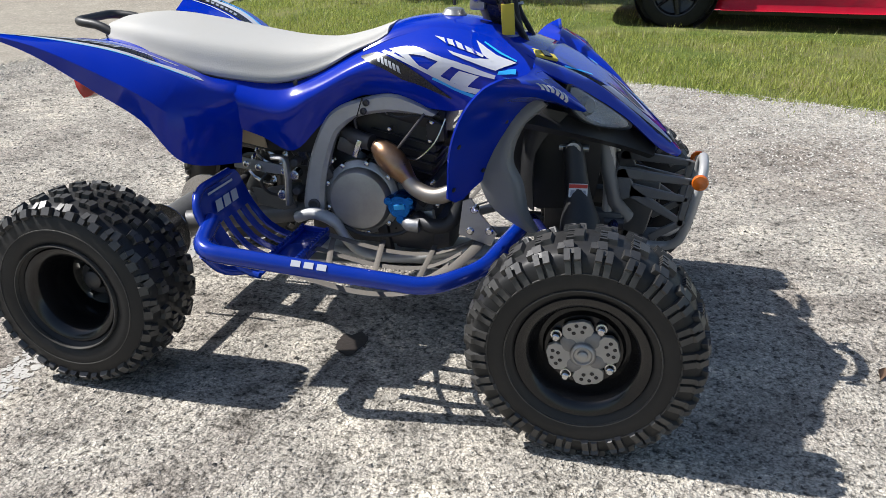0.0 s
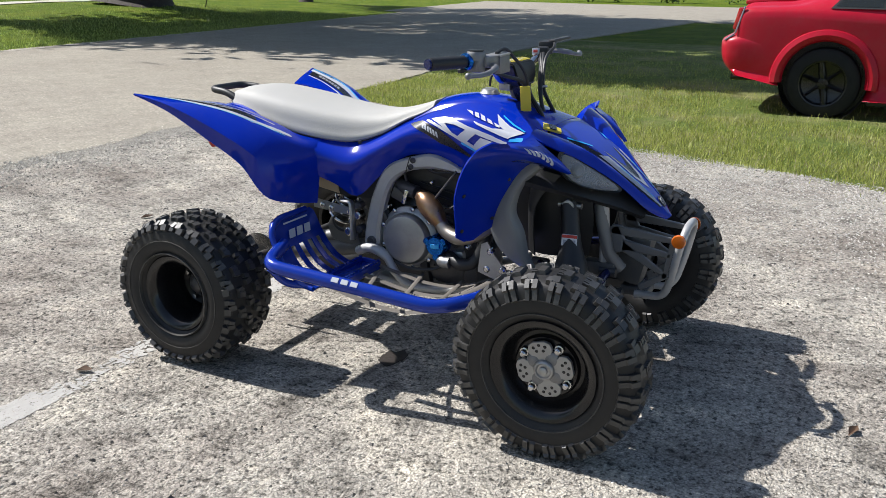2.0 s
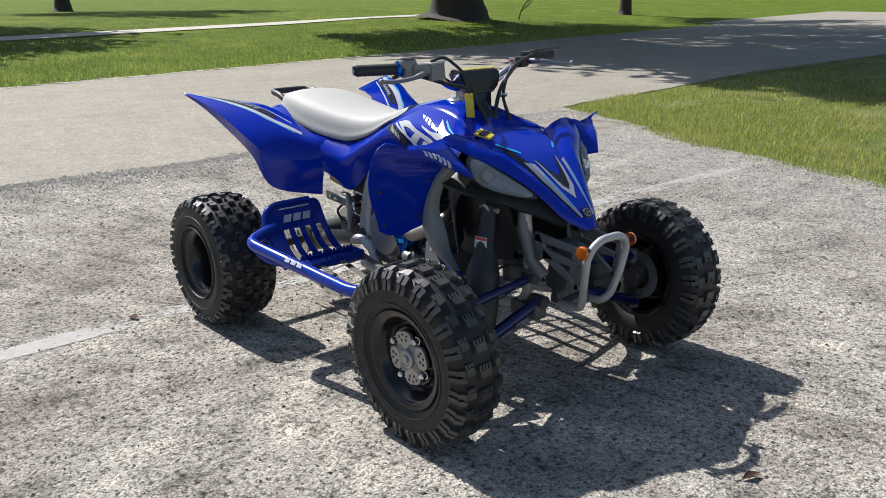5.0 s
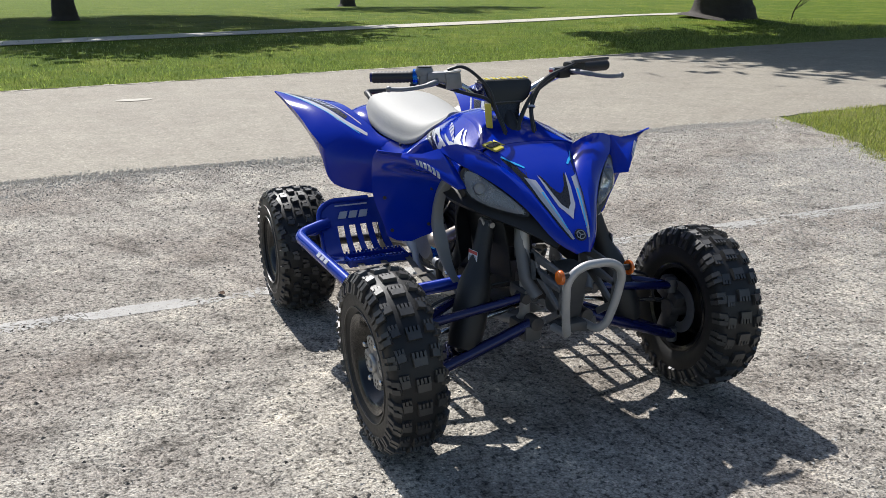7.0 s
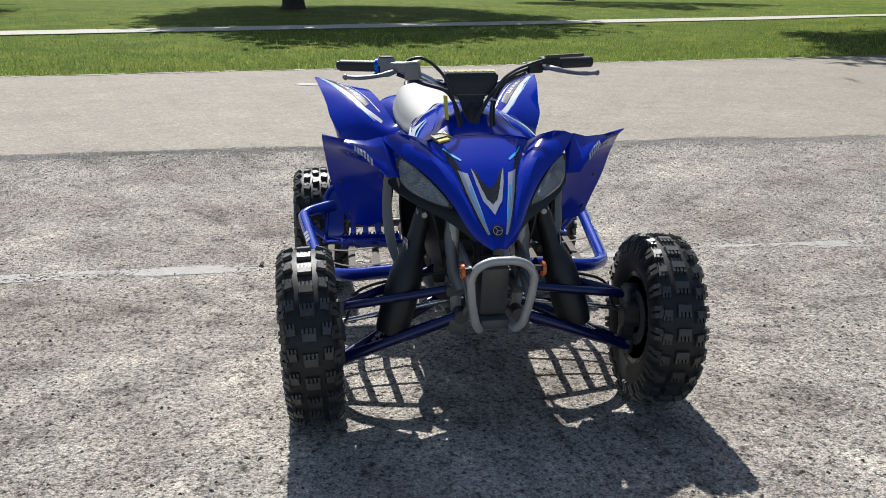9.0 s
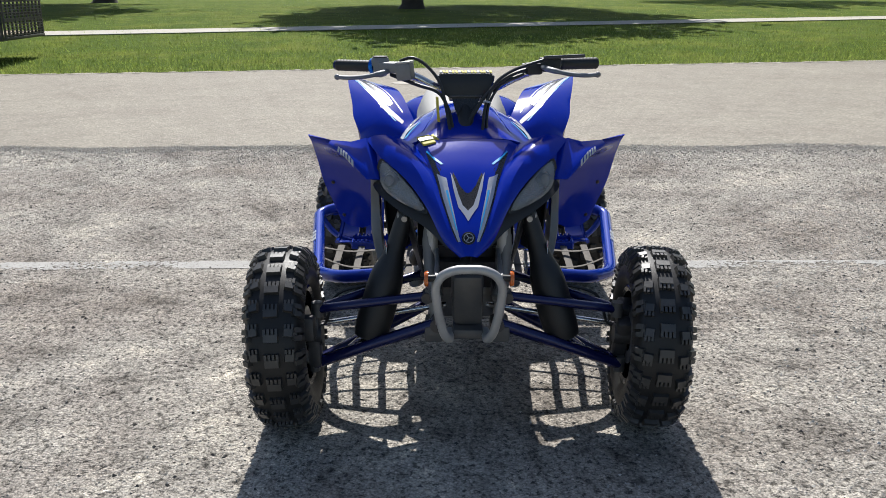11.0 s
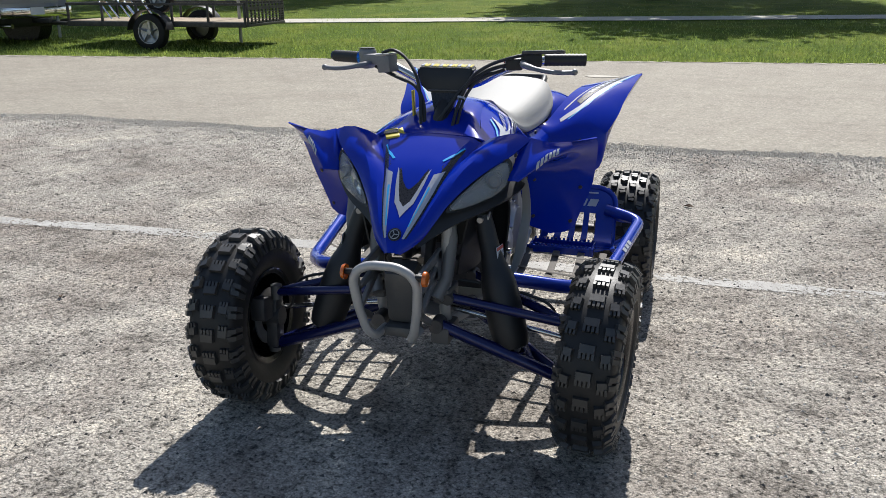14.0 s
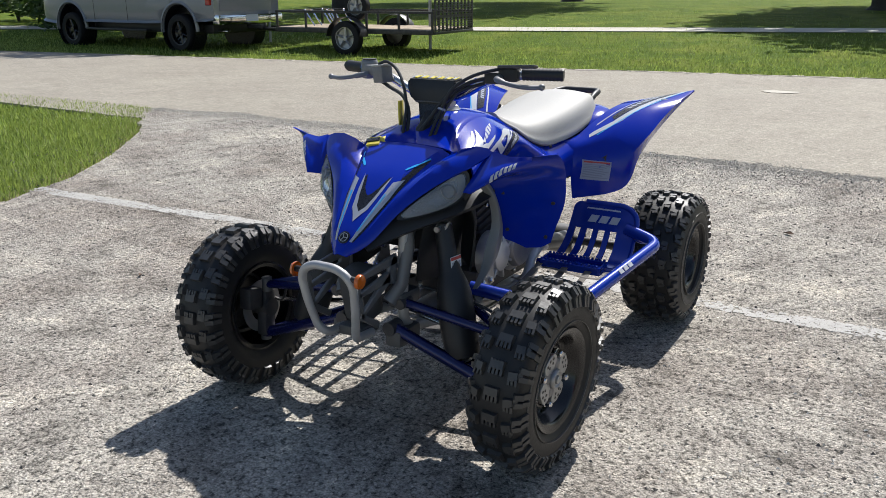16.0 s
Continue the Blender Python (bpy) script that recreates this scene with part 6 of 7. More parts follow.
# ---- nerf bars with heel guards, pegs and nets ----
for s in (1, -1):
    def P(x, y, z):
        return (x, s * y, z)
    bm = tube(bmesh.new(), rounded([P(-0.325, 0.43, 0.425), P(-0.296, 0.556, 0.398), P(0.24, 0.485, 0.333), P(0.35, 0.40, 0.355), P(0.40, 0.20, 0.385)], 0.05, 5), 0.0215, 16)
    bar_side = part("nerf_bar", bm, M["blue_metal"], quad, "glossy blue tubular side step")
    marks = bmesh.new()
    for k in range(3):
        block(marks, P(-0.06 + 0.03 * k, 0.5398 - 0.004 * k, 0.3846 - 0.0036 * k), (0.022, 0.015, 0.004), euler(-45 * s, 6, -7.5 * s))
    part("bar_mark", marks, M["white"], bar_side, "white block marks")
    bm = tube(bmesh.new(), rounded([P(-0.29, 0.545, 0.385), P(-0.27, 0.50, 0.322), P(-0.20, 0.40, 0.30), P(-0.18, 0.15, 0.30)], 0.05, 4), 0.012, 10)
    part("support_tube", bm, M["blue_metal"], bar_side)
    # heel guard: a slotted plate that leans back and curls forward to the peg
    curl = spline([(-0.362, 0, 0.497), (-0.345, 0, 0.452), (-0.318, 0, 0.395), (-0.277, 0, 0.345), (-0.225, 0, 0.318), (-0.185, 0, 0.313)], 6)

    def on_guard(u, v):
        """A point of the plate: u from its inner to its outer edge, v from its top down to the peg."""
        a = min(max(v, 0.0), 1.0) * (len(curl) - 1)
        k = min(int(a), len(curl) - 2)
        q = curl[k].lerp(curl[k + 1], a - k)
        wide = 1.0 - 0.16 * max(0.0, 1 - v / 0.12) ** 2
        return Vector((q.x, s * (0.335 + (u - 0.5) * (0.232 + 0.05 * v) * wide), q.z))

    slots = ((0.1, 0.19), (0.28, 0.38), (0.46, 0.56), (0.64, 0.74))
    us = sorted({0.0, 0.05, 0.82, 0.9, 0.95, 1.0} | {e for pair in slots for e in pair})
    vs = [0.0, 0.02, 0.05, 0.08, 0.12, 0.2, 0.28, 0.36, 0.44, 0.52, 0.6, 0.68, 0.76, 0.84, 0.9, 0.95, 1.0]
    bm = bmesh.new()
    net = [[bm.verts.new(on_guard(u, v)) for u in us] for v in vs]
    for i in range(len(vs) - 1):
        for j in range(len(us) - 1):
            if 0.36 <= vs[i] < 0.84 and (us[j], us[j + 1]) in slots:
                continue
            bm.faces.new((net[i][j], net[i][j + 1], net[i + 1][j + 1], net[i + 1][j]))
    thicken(bm, 0.005)
    bmesh.ops.recalc_face_normals(bm, faces=bm.faces)
    guard = part("heel_guard", bm, M["blue_metal"], bar_side, "blue slotted heel guard")
    part("guard_tube", tube(bmesh.new(), rounded([on_guard(0.12, 0.0), on_guard(0.9, 0.0), on_guard(1.02, 0.14), on_guard(1.02, 0.42), Vector(P(-0.297, 0.535, 0.402))], 0.03, 4), 0.0105, 10), M["blue_metal"], guard)
    part("guard_tube", tube(bmesh.new(), [on_guard(1.0, v) for v in (0.42, 0.55, 0.7, 0.85, 1.0)], 0.008, 8), M["blue_metal"], guard)

    def guard_patch(bm, u0, u1, v0, v1, skew=0.0):
        quad_face = []
        for u, v in ((u0, v1), (u1, v1), (u1, v0), (u0, v0)):
            u += skew * (v1 - v)
            front = (on_guard(u, v + 0.01) - on_guard(u, v)).cross(Vector((0, 1, 0)))
            front = front if front.x > 0 else -front
            quad_face.append(bm.verts.new(on_guard(u, v) + front.normalized() * 0.0068))
        bm.faces.new(quad_face if s < 0 else quad_face[::-1])

    marks = bmesh.new()
    for k in range(3):
        guard_patch(marks, 0.27 + 0.165 * k, 0.40 + 0.165 * k, 0.19, 0.28, 0.5 * (-1 if s < 0 else 1))
    part("guard_mark", marks, M["white"], guard, "white block marks", smooth=False)
    marks = bmesh.new()
    guard_patch(marks, 0.22, 0.76, 0.095, 0.115)
    part("guard_line", marks, M["white"], guard, "thin pale line", smooth=False)
    # foot peg with teeth
    bm = block(bmesh.new(), P(-0.155, 0.30, 0.316), (0.07, 0.22, 0.012), euler(0, 4, 0), 0.004)
    block(bm, P(-0.19, 0.30, 0.322), (0.008, 0.22, 0.028), euler(0, 4, 0), 0.002, 1)
    block(bm, P(-0.12, 0.30, 0.318), (0.008, 0.22, 0.028), euler(0, 4, 0), 0.002, 1)
    for y in (0.19, 0.41):
        block(bm, P(-0.155, y, 0.32), (0.075, 0.008, 0.03), euler(0, 4, 0), 0.002, 1)
    peg = part("foot_peg", bm, M["blue_metal"], bar_side, "blue toothed foot peg")
    for x, z in ((-0.19, 0.337), (-0.12, 0.333)):
        teeth = bmesh.new()
        for k in range(15):
            block(teeth, P(x, 0.197 + 0.0147 * k, z), (0.007, 0.007, 0.012))
        part("peg_teeth", teeth, M["blue_metal"], peg, smooth=False)
    # foot net: broad woven straps from the peg to the front tube, thin cords across
    for y0, y1 in ((0.19, 0.178), (0.287, 0.273), (0.374, 0.352), (0.45, 0.42)):
        line = spline([P(-0.125, y0, 0.318), P(0.05, y0 + 0.004, 0.288), P(0.18, (y0 + y1) / 2, 0.292), P(0.315 - 0.17 * y1, y1, 0.338)], 6)
        part("net_strap", tube(bmesh.new(), line, 0.0125, 6, flat=0.12), M["webbing"], bar_side, "grey woven strap")
    for inner, outer in ((-0.118, -0.005), (0.022, 0.098), (0.168, 0.188)):
        sag = 0.292 + 0.5 * (inner - 0.1) ** 2
        line = spline([P(inner, 0.15, 0.298), P(inner * 0.7 + outer * 0.3, 0.26, sag), P(inner * 0.3 + outer * 0.7, 0.40, sag + 0.004), P(outer, 0.50, 0.345)], 6)
        part("net_cord", tube(bmesh.new(), line, 0.0075, 6, flat=0.3), M["webbing"], bar_side, "thin woven cord")
    line = spline([P(0.235, 0.49, 0.345), P(0.258, 0.40, 0.334), P(0.285, 0.28, 0.334), P(0.302, 0.16, 0.335)], 6)
    part("net_edge", tube(bmesh.new(), line, 0.016, 8, flat=0.4), M["webbing"], bar_side, "broad strap along the net's front edge")

# ---- trees ----
def cloud(name, verts, faces, material):
    me = bpy.data.meshes.new(name)
    me.from_pydata(verts, [], faces)
    me.materials.append(material)
    return me


def leaf_quads(rng, centre, radii, clumps, per, size):
    """Leaves in clumps through an uneven crown, denser towards its outside."""
    verts, faces = [], []
    for _ in range(clumps):
        d = Vector((rng.gauss(0, 1), rng.gauss(0, 1), rng.gauss(0, 0.8))).normalized() * rng.uniform(0.35, 1.0) ** 0.6
        c = Vector((centre[0] + d.x * radii[0], centre[1] + d.y * radii[1], centre[2] + d.z * radii[2]))
        spread = rng.uniform(0.5, 1.0) * min(radii) * 0.33
        for _ in range(per):
            p = c + Vector((rng.gauss(0, spread), rng.gauss(0, spread), rng.gauss(0, spread * 0.55)))
            a = Vector((rng.uniform(-1, 1), rng.uniform(-1, 1), rng.uniform(-0.6, 0.6))).normalized() * size * rng.uniform(0.6, 1.3)
            b = a.cross(Vector((rng.uniform(-1, 1), rng.uniform(-1, 1), rng.uniform(-1, 1)))).normalized() * a.length * 0.5
            k = len(verts)
            verts += [p - a, p + b * 0.8 + a * 0.1, p + a, p - b * 0.8 + a * 0.1]
            faces.append((k, k + 1, k + 2, k + 3))
    return verts, faces


def tree(label, foot, r, height, crown, radii, clumps, per, size, seed, flare=1.7, lobes=()):
    rng = random.Random(seed)
    x, y = foot
    z = land(x, y) - 0.1
    t = thing("tree", label, "tree", pose(x, y, z))
    lean = Vector((crown[0] - x, crown[1] - y, 0)) * 0.35
    line = [Vector((0, 0, 0)), Vector((0.02, 0.02, 0.25)), Vector((0.05, 0, 0.8)), lean * 0.3 + Vector((0, 0, height * 0.3)), lean * 0.7 + Vector((0, 0, height * 0.6)), lean + Vector((0, 0, height * 0.85))]
    trunk = part("trunk", tube(bmesh.new(), spline(line, 5), [r * flare * (1 - k / 5) + r * 1.15 * k / 5 for k in range(6)] + [r * (1.12 - 0.04 * k) for k in range(20)], 14), M["bark"], t, "rough dark bark")
    for v in trunk.data.vertices:
        w = noise.noise(Vector((v.co.x * 2.2, v.co.y * 2.2, v.co.z * 0.8 + seed)))
        v.co.x *= 1 + 0.22 * w
        v.co.y *= 1 + 0.22 * w
    for k in range(7):
        a = 6.2832 * k / 7 + rng.uniform(-0.3, 0.3)
        s = Vector((0, 0, height * rng.uniform(0.33, 0.75))) + lean * 0.6
        e = Vector((crown[0] - x + math.cos(a) * radii[0] * 0.75, crown[1] - y + math.sin(a) * radii[1] * 0.75, crown[2] - z + rng.uniform(-0.3, 0.6) * radii[2]))
        m = s.lerp(e, 0.5) + Vector((rng.uniform(-0.6, 0.6), rng.uniform(-0.6, 0.6), rng.uniform(0.1, 0.9)))
        part("limb", tube(bmesh.new(), spline([s, m, e], 5), [r * 0.5 * (1 - 0.085 * j) for j in range(11)], 8), M["bark"], t)
    verts, faces = leaf_quads(rng, (crown[0] - x, crown[1] - y, crown[2] - z), radii, clumps, per, size)
    for c, r, k in lobes:
        more, more_faces = leaf_quads(rng, (c[0] - x, c[1] - y, c[2] - z), r, k, per, size)
        faces += [tuple(i + len(verts) for i in f) for f in more_faces]
        verts += more
        part("limb", tube(bmesh.new(), spline([(0, 0, height * 0.5), ((c[0] - x) * 0.5, (c[1] - y) * 0.5, height * 0.8), (c[0] - x, c[1] - y, c[2] - z)], 5), [r[0] * 0.06 * (1 - 0.085 * j) for j in range(11)], 8), M["bark"], t)
    ob = new("crown", cloud("crown", verts, faces, M["leaf"]))
    ob.parent = t
    ob["label"] = "dense green leaf crown"
    return t


tree("large old shade tree with a thick dark trunk on the lawn", (-21.2, 19.2), 0.95, 8.0, (-17.0, 18.5, 9.5), (9.4, 10.2, 3.2), 255, 75, 0.34, 21, 1.5, [((-9.3, 10.3, 8.8), (3.4, 2.6, 1.4), 70), ((-13.0, 12.4, 9.0), (4.0, 3.2, 1.6), 55), ((-21.0, 12.8, 9.0), (5.0, 3.2, 1.6), 70), ((-11.5, 20.0, 9.2), (5.0, 7.0, 1.8), 60)])
tree("lone lawn tree with a straight dark trunk", (-28.5, -1.3), 0.34, 7.0, (-29.8, 0.5, 8.0), (7.2, 6.2, 2.2), 190, 70, 0.32, 22)
tree("slim tree beside the far bend of the road", (-23.3, 31.7), 0.26, 6.0, (-23.0, 31.0, 8.0), (3.2, 3.4, 2.4), 36, 60, 0.3, 23)
tree("shade tree on the lawn behind the trailer", (-37.0, -15.5), 0.4, 7.0, (-34.0, -17.0, 8.8), (7.5, 6.2, 2.6), 150, 70, 0.32, 24)
tree("dense tree behind the parked pickup", (-22.5, -18.0), 0.4, 6.0, (-19.6, -17.6, 7.8), (4.2, 6.0, 2.6), 120, 75, 0.32, 25)
tree("lawn tree far beyond the footpath", (-44.0, 13.0), 0.36, 7.0, (-42.0, 13.0, 8.6), (5.0, 5.5, 2.6), 50, 60, 0.34, 26)


def bush(label, at, radii, seed):
    rng = random.Random(seed)
    t = thing("bush", label, "bush", pose(at[0], at[1], land(*at) - 0.05))
    for k in range(5):
        a = 1.2566 * k
        part("stem", tube(bmesh.new(), spline([(0, 0, 0), (0.2 * math.cos(a), 0.2 * math.sin(a), radii[2] * 0.6), (0.6 * radii[0] * math.cos(a), 0.6 * radii[1] * math.sin(a), radii[2] * 1.3)], 4), 0.03, 6), M["bark"], t)
    verts, faces = leaf_quads(rng, (0, 0, radii[2]), radii, 26, 70, 0.13)
    ob = new("crown", cloud("crown", verts, faces, M["leaf"]))
    ob.parent = t
    return t


for k, (x, y, r) in enumerate(((-13.8, -21.0, 1.3), (-14.6, -23.6, 1.5), (-15.4, -26.4, 1.6))):
    tagged(bush("dark green shrub in the shade beside the pickup", (x, y), (r, r * 1.1, 1.0), 40 + k), group="shrubs by the pickup")
for k in range(7):
    tagged(bush("green shrub along the far side of the cross road", (-16 + 5.2 * k, 52 + 0.6 * (k % 3)), (2.4, 1.4, 0.9), 60 + k), group="shrubs along the cross road")
bm = tube(bmesh.new(), spline([(0, 0, 0), (0.3, -0.2, 0.35), (0.75, -0.3, 0.75), (1.1, -0.25, 0.85)], 5), 0.02, 6)
for k in range(9):
    a = 0.7 * k
    tube(bm, [(0.25 + 0.09 * k, -0.2, 0.3 + 0.06 * k), (0.35 + 0.1 * k + 0.2 * math.cos(a), -0.2 + 0.3 * math.sin(a), 0.55 + 0.06 * k)], 0.008, 5)
single("fallen_branch", bm, M["bark"], "bare fallen branch beside the big tree", "branch", at=pose(-20.0, 21.2, land(-20.0, 21.2)))


# ---- road vehicles ----
M["car_red"] = surface("red_car_paint", (0.42, 0.004, 0.022), 0.34, grain=120, spread=0.08, shine=0.3, coat=0.06, dirt=0.08)
M["truck_white"] = surface("silver_white_paint", (0.19, 0.2, 0.215), 0.3, grain=120, spread=0.05, coat=0.4, dirt=0.15)
M["chrome"] = surface("chrome", (0.7, 0.7, 0.7), 0.12, metal=1.0, grain=60, spread=0.06)
M["wood"] = surface("weathered_planks", (0.38, 0.3, 0.21), 0.8, grain=25, bump=0.6, spread=0.3)
M["trailer"] = surface("black_trailer_paint", (0.014, 0.014, 0.015), 0.45, grain=80, bump=0.2, dirt=0.25)
M["zinc"] = surface("galvanised_post", (0.32, 0.33, 0.33), 0.5, metal=0.7, grain=60, spread=0.2)
M["rubber_dull"] = surface("road_tyre", (0.012, 0.012, 0.0125), 0.7, grain=60, bump=0.2, dirt=0.15, dirt_colour=(0.06, 0.055, 0.05), shine=0.25)


def road_wheel(parent, at, r, w, spokes, rim_material, label):
    prof = [(r * 0.62, -w / 2), (r * 0.9, -w / 2), (r * 0.98, -w * 0.4), (r, -w * 0.2), (r, w * 0.2), (r * 0.98, w * 0.4), (r * 0.9, w / 2), (r * 0.66, w / 2), (r * 0.63, w * 0.45)]
    t = part("wheel", lathe(bmesh.new(), prof, 40), M["rubber_dull"], parent, label, at=at)
    part("rim", lathe(bmesh.new(), [(r * 0.66, -w * 0.4), (r * 0.6, 0), (r * 0.61, w * 0.4), (r * 0.65, w * 0.47), (r * 0.61, w * 0.46), (r * 0.57, w * 0.2), (r * 0.3, w * 0.1), (0, w * 0.1)], 40), rim_material, t)
    for k in range(spokes):
        a = 6.2832 * k / spokes
        bm = tube(bmesh.new(), [(math.sin(a) * r * 0.1, w * 0.3, math.cos(a) * r * 0.1), (math.sin(a) * r * 0.6, w * 0.36, math.cos(a) * r * 0.6)], [r * 0.1, r * 0.075], 6, flat=0.5)
        part("spoke", bm, rim_material, t)
    part("hub_cap", lathe(bmesh.new(), [(r * 0.17, w * 0.2), (r * 0.15, w * 0.42), (0, w * 0.44)], 20), rim_material, t)
    return t


def body_loft(sections, steps=4):
    """A car body: rows of (x, half width, sill, shoulder, belt, half width of roof, top)."""
    bm = bmesh.new()
    rings = []
    for x, w, sill, mid, belt, rw, top in sections:
        half = [(x, w * 0.9, sill), (x, w * 0.985, sill + 0.06), (x, w, mid), (x, w * 0.97, belt), (x, rw, top - 0.04), (x, rw * 0.75, top)]
        rings.append([(a, -b, c) for a, b, c in half] + [(a, b, c) for a, b, c in reversed(half)])
    g = skin(bm, rings, steps, 3, closed=True)
    bm.faces.new(g[0])
    bm.faces.new(g[-1][::-1])
    bmesh.ops.recalc_face_normals(bm, faces=bm.faces)
    return bm


def carve(ob, holes):
    """Cuts round wheel openings (x, z, radius, depth from y, to y) through a body, for good."""
    for x, z, r, y0, y1 in holes:
        cutter = new("cutter", mesh_of("cutter", lathe(bmesh.new(), [(0, y0), (r, y0), (r, y1), (0, y1)], 40, Matrix.Translation((x, 0, z))), M["decal_black"]))
        cutter.parent = ob.parent
        mod = ob.modifiers.new("cut", "BOOLEAN")
        mod.object, mod.operation, mod.solver = cutter, "DIFFERENCE", "EXACT"
        bpy.context.view_layer.update()
        made = bpy.data.meshes.new_from_object(ob.evaluated_get(bpy.context.evaluated_depsgraph_get()))
        ob.modifiers.clear()
        ob.data = made
        bpy.data.objects.remove(cutter)


def arch_and_well(parent, x, y, z, r, out, paint, flare=0.03):
    side = 1 if out > 0 else -1
    bm = lathe(bmesh.new(), [(r - 0.005, 0.03), (r - 0.005, -0.3), (0, -0.3)], 32, Matrix.Translation((x, y, z)) @ (Matrix() if side > 0 else pose(0, 0, 0, 0, 0, 180)))
    part("wheel_well", bm, M["decal_black"], parent, "dark wheel well")
    line = [(x + (r + 0.5 * flare) * math.cos(radians(a)), y - side * flare * 0.35, z + (r + 0.5 * flare) * math.sin(radians(a))) for a in range(-8, 189, 8)]
    part("wheel_arch", tube(bmesh.new(), line, flare, 8), paint, parent)


# red coupe, tail towards the road: x ahead along its length
car = thing("car", "red two-door coupe with black wheels, parked on the grass", "car", pose(-0.42, 7.42, -0.03))
body = part("body", body_loft([(0.33, 0.80, 0.42, 0.74, 0.80, 0.62, 0.86), (0.37, 0.88, 0.40, 0.80, 0.93, 0.70, 0.99), (0.43, 0.915, 0.37, 0.83, 1.0, 0.73, 1.06), (0.6, 0.93, 0.34, 0.84, 1.01, 0.74, 1.08), (0.9, 0.935, 0.28, 0.84, 1.02, 0.74, 1.10), (1.2, 0.94, 0.22, 0.82, 1.02, 0.66, 1.22), (1.7, 0.93, 0.20, 0.80, 1.01, 0.60, 1.37), (2.3, 0.92, 0.20, 0.78, 1.0, 0.60, 1.39), (2.9, 0.92, 0.20, 0.76, 0.97, 0.66, 1.2), (3.3, 0.925, 0.21, 0.72, 0.93, 0.78, 1.0), (4.1, 0.91, 0.24, 0.62, 0.84, 0.72, 0.90), (4.6, 0.80, 0.30, 0.54, 0.72, 0.6, 0.76), (4.72, 0.6, 0.36, 0.52, 0.66, 0.5, 0.68)]), M["car_red"], car, "glossy red body")
carve(body, [(x, 0.36, 0.40, *d) for x in (1.205, 3.95) for d in ((0.5, 1.2), (-1.2, -0.5))])
for s in (-1, 1):
    for x in (1.205, 3.95):
        arch_and_well(car, x, s * 0.935, 0.36, 0.40, s, M["car_red"], 0.062)
        road_wheel(car, pose(x, s * 0.82, 0.335, 0, 10, 0 if s > 0 else 180), 0.335, 0.22, 6, M["rim"], "black alloy wheel")
    part("sill", block(bmesh.new(), (2.6, s * 0.87, 0.2), (2.0, 0.08, 0.1), None, 0.03), M["black"], car)
    for name, corners, proud, material in (("window_seal", ((1.19, 1.03), (1.66, 1.03), (1.66, 1.32), (1.42, 1.30)), 0.006, "black"), ("quarter_window", ((1.23, 1.05), (1.63, 1.05), (1.63, 1.30), (1.43, 1.28)), 0.012, "glass"), ("door_window", ((1.69, 1.04), (2.75, 1.03), (2.5, 1.30), (1.69, 1.32)), 0.012, "glass")):
        bm = bmesh.new()
        loops = [[bm.verts.new((x, s * (0.935 - 0.84 * (z - 1.0) + d), z)) for x, z in corners] for d in (proud - 0.11, proud)]
        bm.faces.new(loops[0])
        bm.faces.new(loops[1][::-1])
        for k in range(4):
            bm.faces.new((loops[0][k], loops[1][k], loops[1][(k + 1) % 4], loops[0][(k + 1) % 4]))
        bmesh.ops.recalc_face_normals(bm, faces=bm.faces)
        part(name, bm, M[material], car, smooth=False)
    part("tail_light", block(bmesh.new(), (0.388, s * 0.80, 0.915), (0.05, 0.16, 0.22), euler(0, 15, s * 22), 0.02), M["red_lens"], car, "red tail light")
    part("light_trim", block(bmesh.new(), (0.388, s * 0.895, 0.905), (0.014, 0.02, 0.27), euler(0, 15, 0), 0.005), M["dull_sticker"], car, "pale edge of the tail light")
    part("corner_marker", block(bmesh.new(), (0.30, s * 0.87, 0.738), (0.11, 0.03, 0.016), euler(0, -36, 0), 0.005), M["dull_sticker"], car, "thin pale strip on the bumper corner")
bm = bmesh.new()
plan = [((0.80, 0.925), (0, 1), 0.2), ((0.55, 0.925), (0, 1), 0.25), ((0.36, 0.915), (-0.5, 0.85), 0.5), ((0.265, 0.83), (-0.9, 0.44), 0.9), ((0.20, 0.5), (-1, 0.1), 1.0), ((0.185, 0.0), (-1, 0), 1.0)]
plan = plan + [((a[0], -a[1]), (n[0], -n[1]), k) for a, n, k in plan[-2::-1]]
skin(bm, [[(a[0] + n[0] * o * k, a[1] + n[1] * o * k, z) for o, z in ((-0.12, 0.775), (-0.03, 0.735), (0.02, 0.69), (0.02, 0.6), (0.005, 0.52), (-0.04, 0.44), (-0.13, 0.36))] for a, n, k in plan], 4, 3)
thicken(bm, 0.02)
bmesh.ops.recalc_face_normals(bm, faces=bm.faces)
part("rear_bumper", bm, M["car_red"], car, "red wrap-round rear bumper")
part("exhaust_tip", rod(bmesh.new(), (0.3, -0.5, 0.32), (0.55, -0.5, 0.32), 0.035), M["rim"], car)
part("trunk_lid", block(bmesh.new(), (0.68, 0, 1.09), (0.6, 1.2, 0.04), euler(0, -5, 0), 0.015), M["car_red"], car)
part("rear_window", block(bmesh.new(), (1.18, 0, 1.18), (0.62, 1.1, 0.02), euler(0, -29, 0), 0.008), M["glass"], car, "sloping rear window")
part("antenna", rod(bmesh.new(), (0.9, 0.55, 1.0), (0.85, 0.55, 1.5), 0.004, 6), M["black"], car)

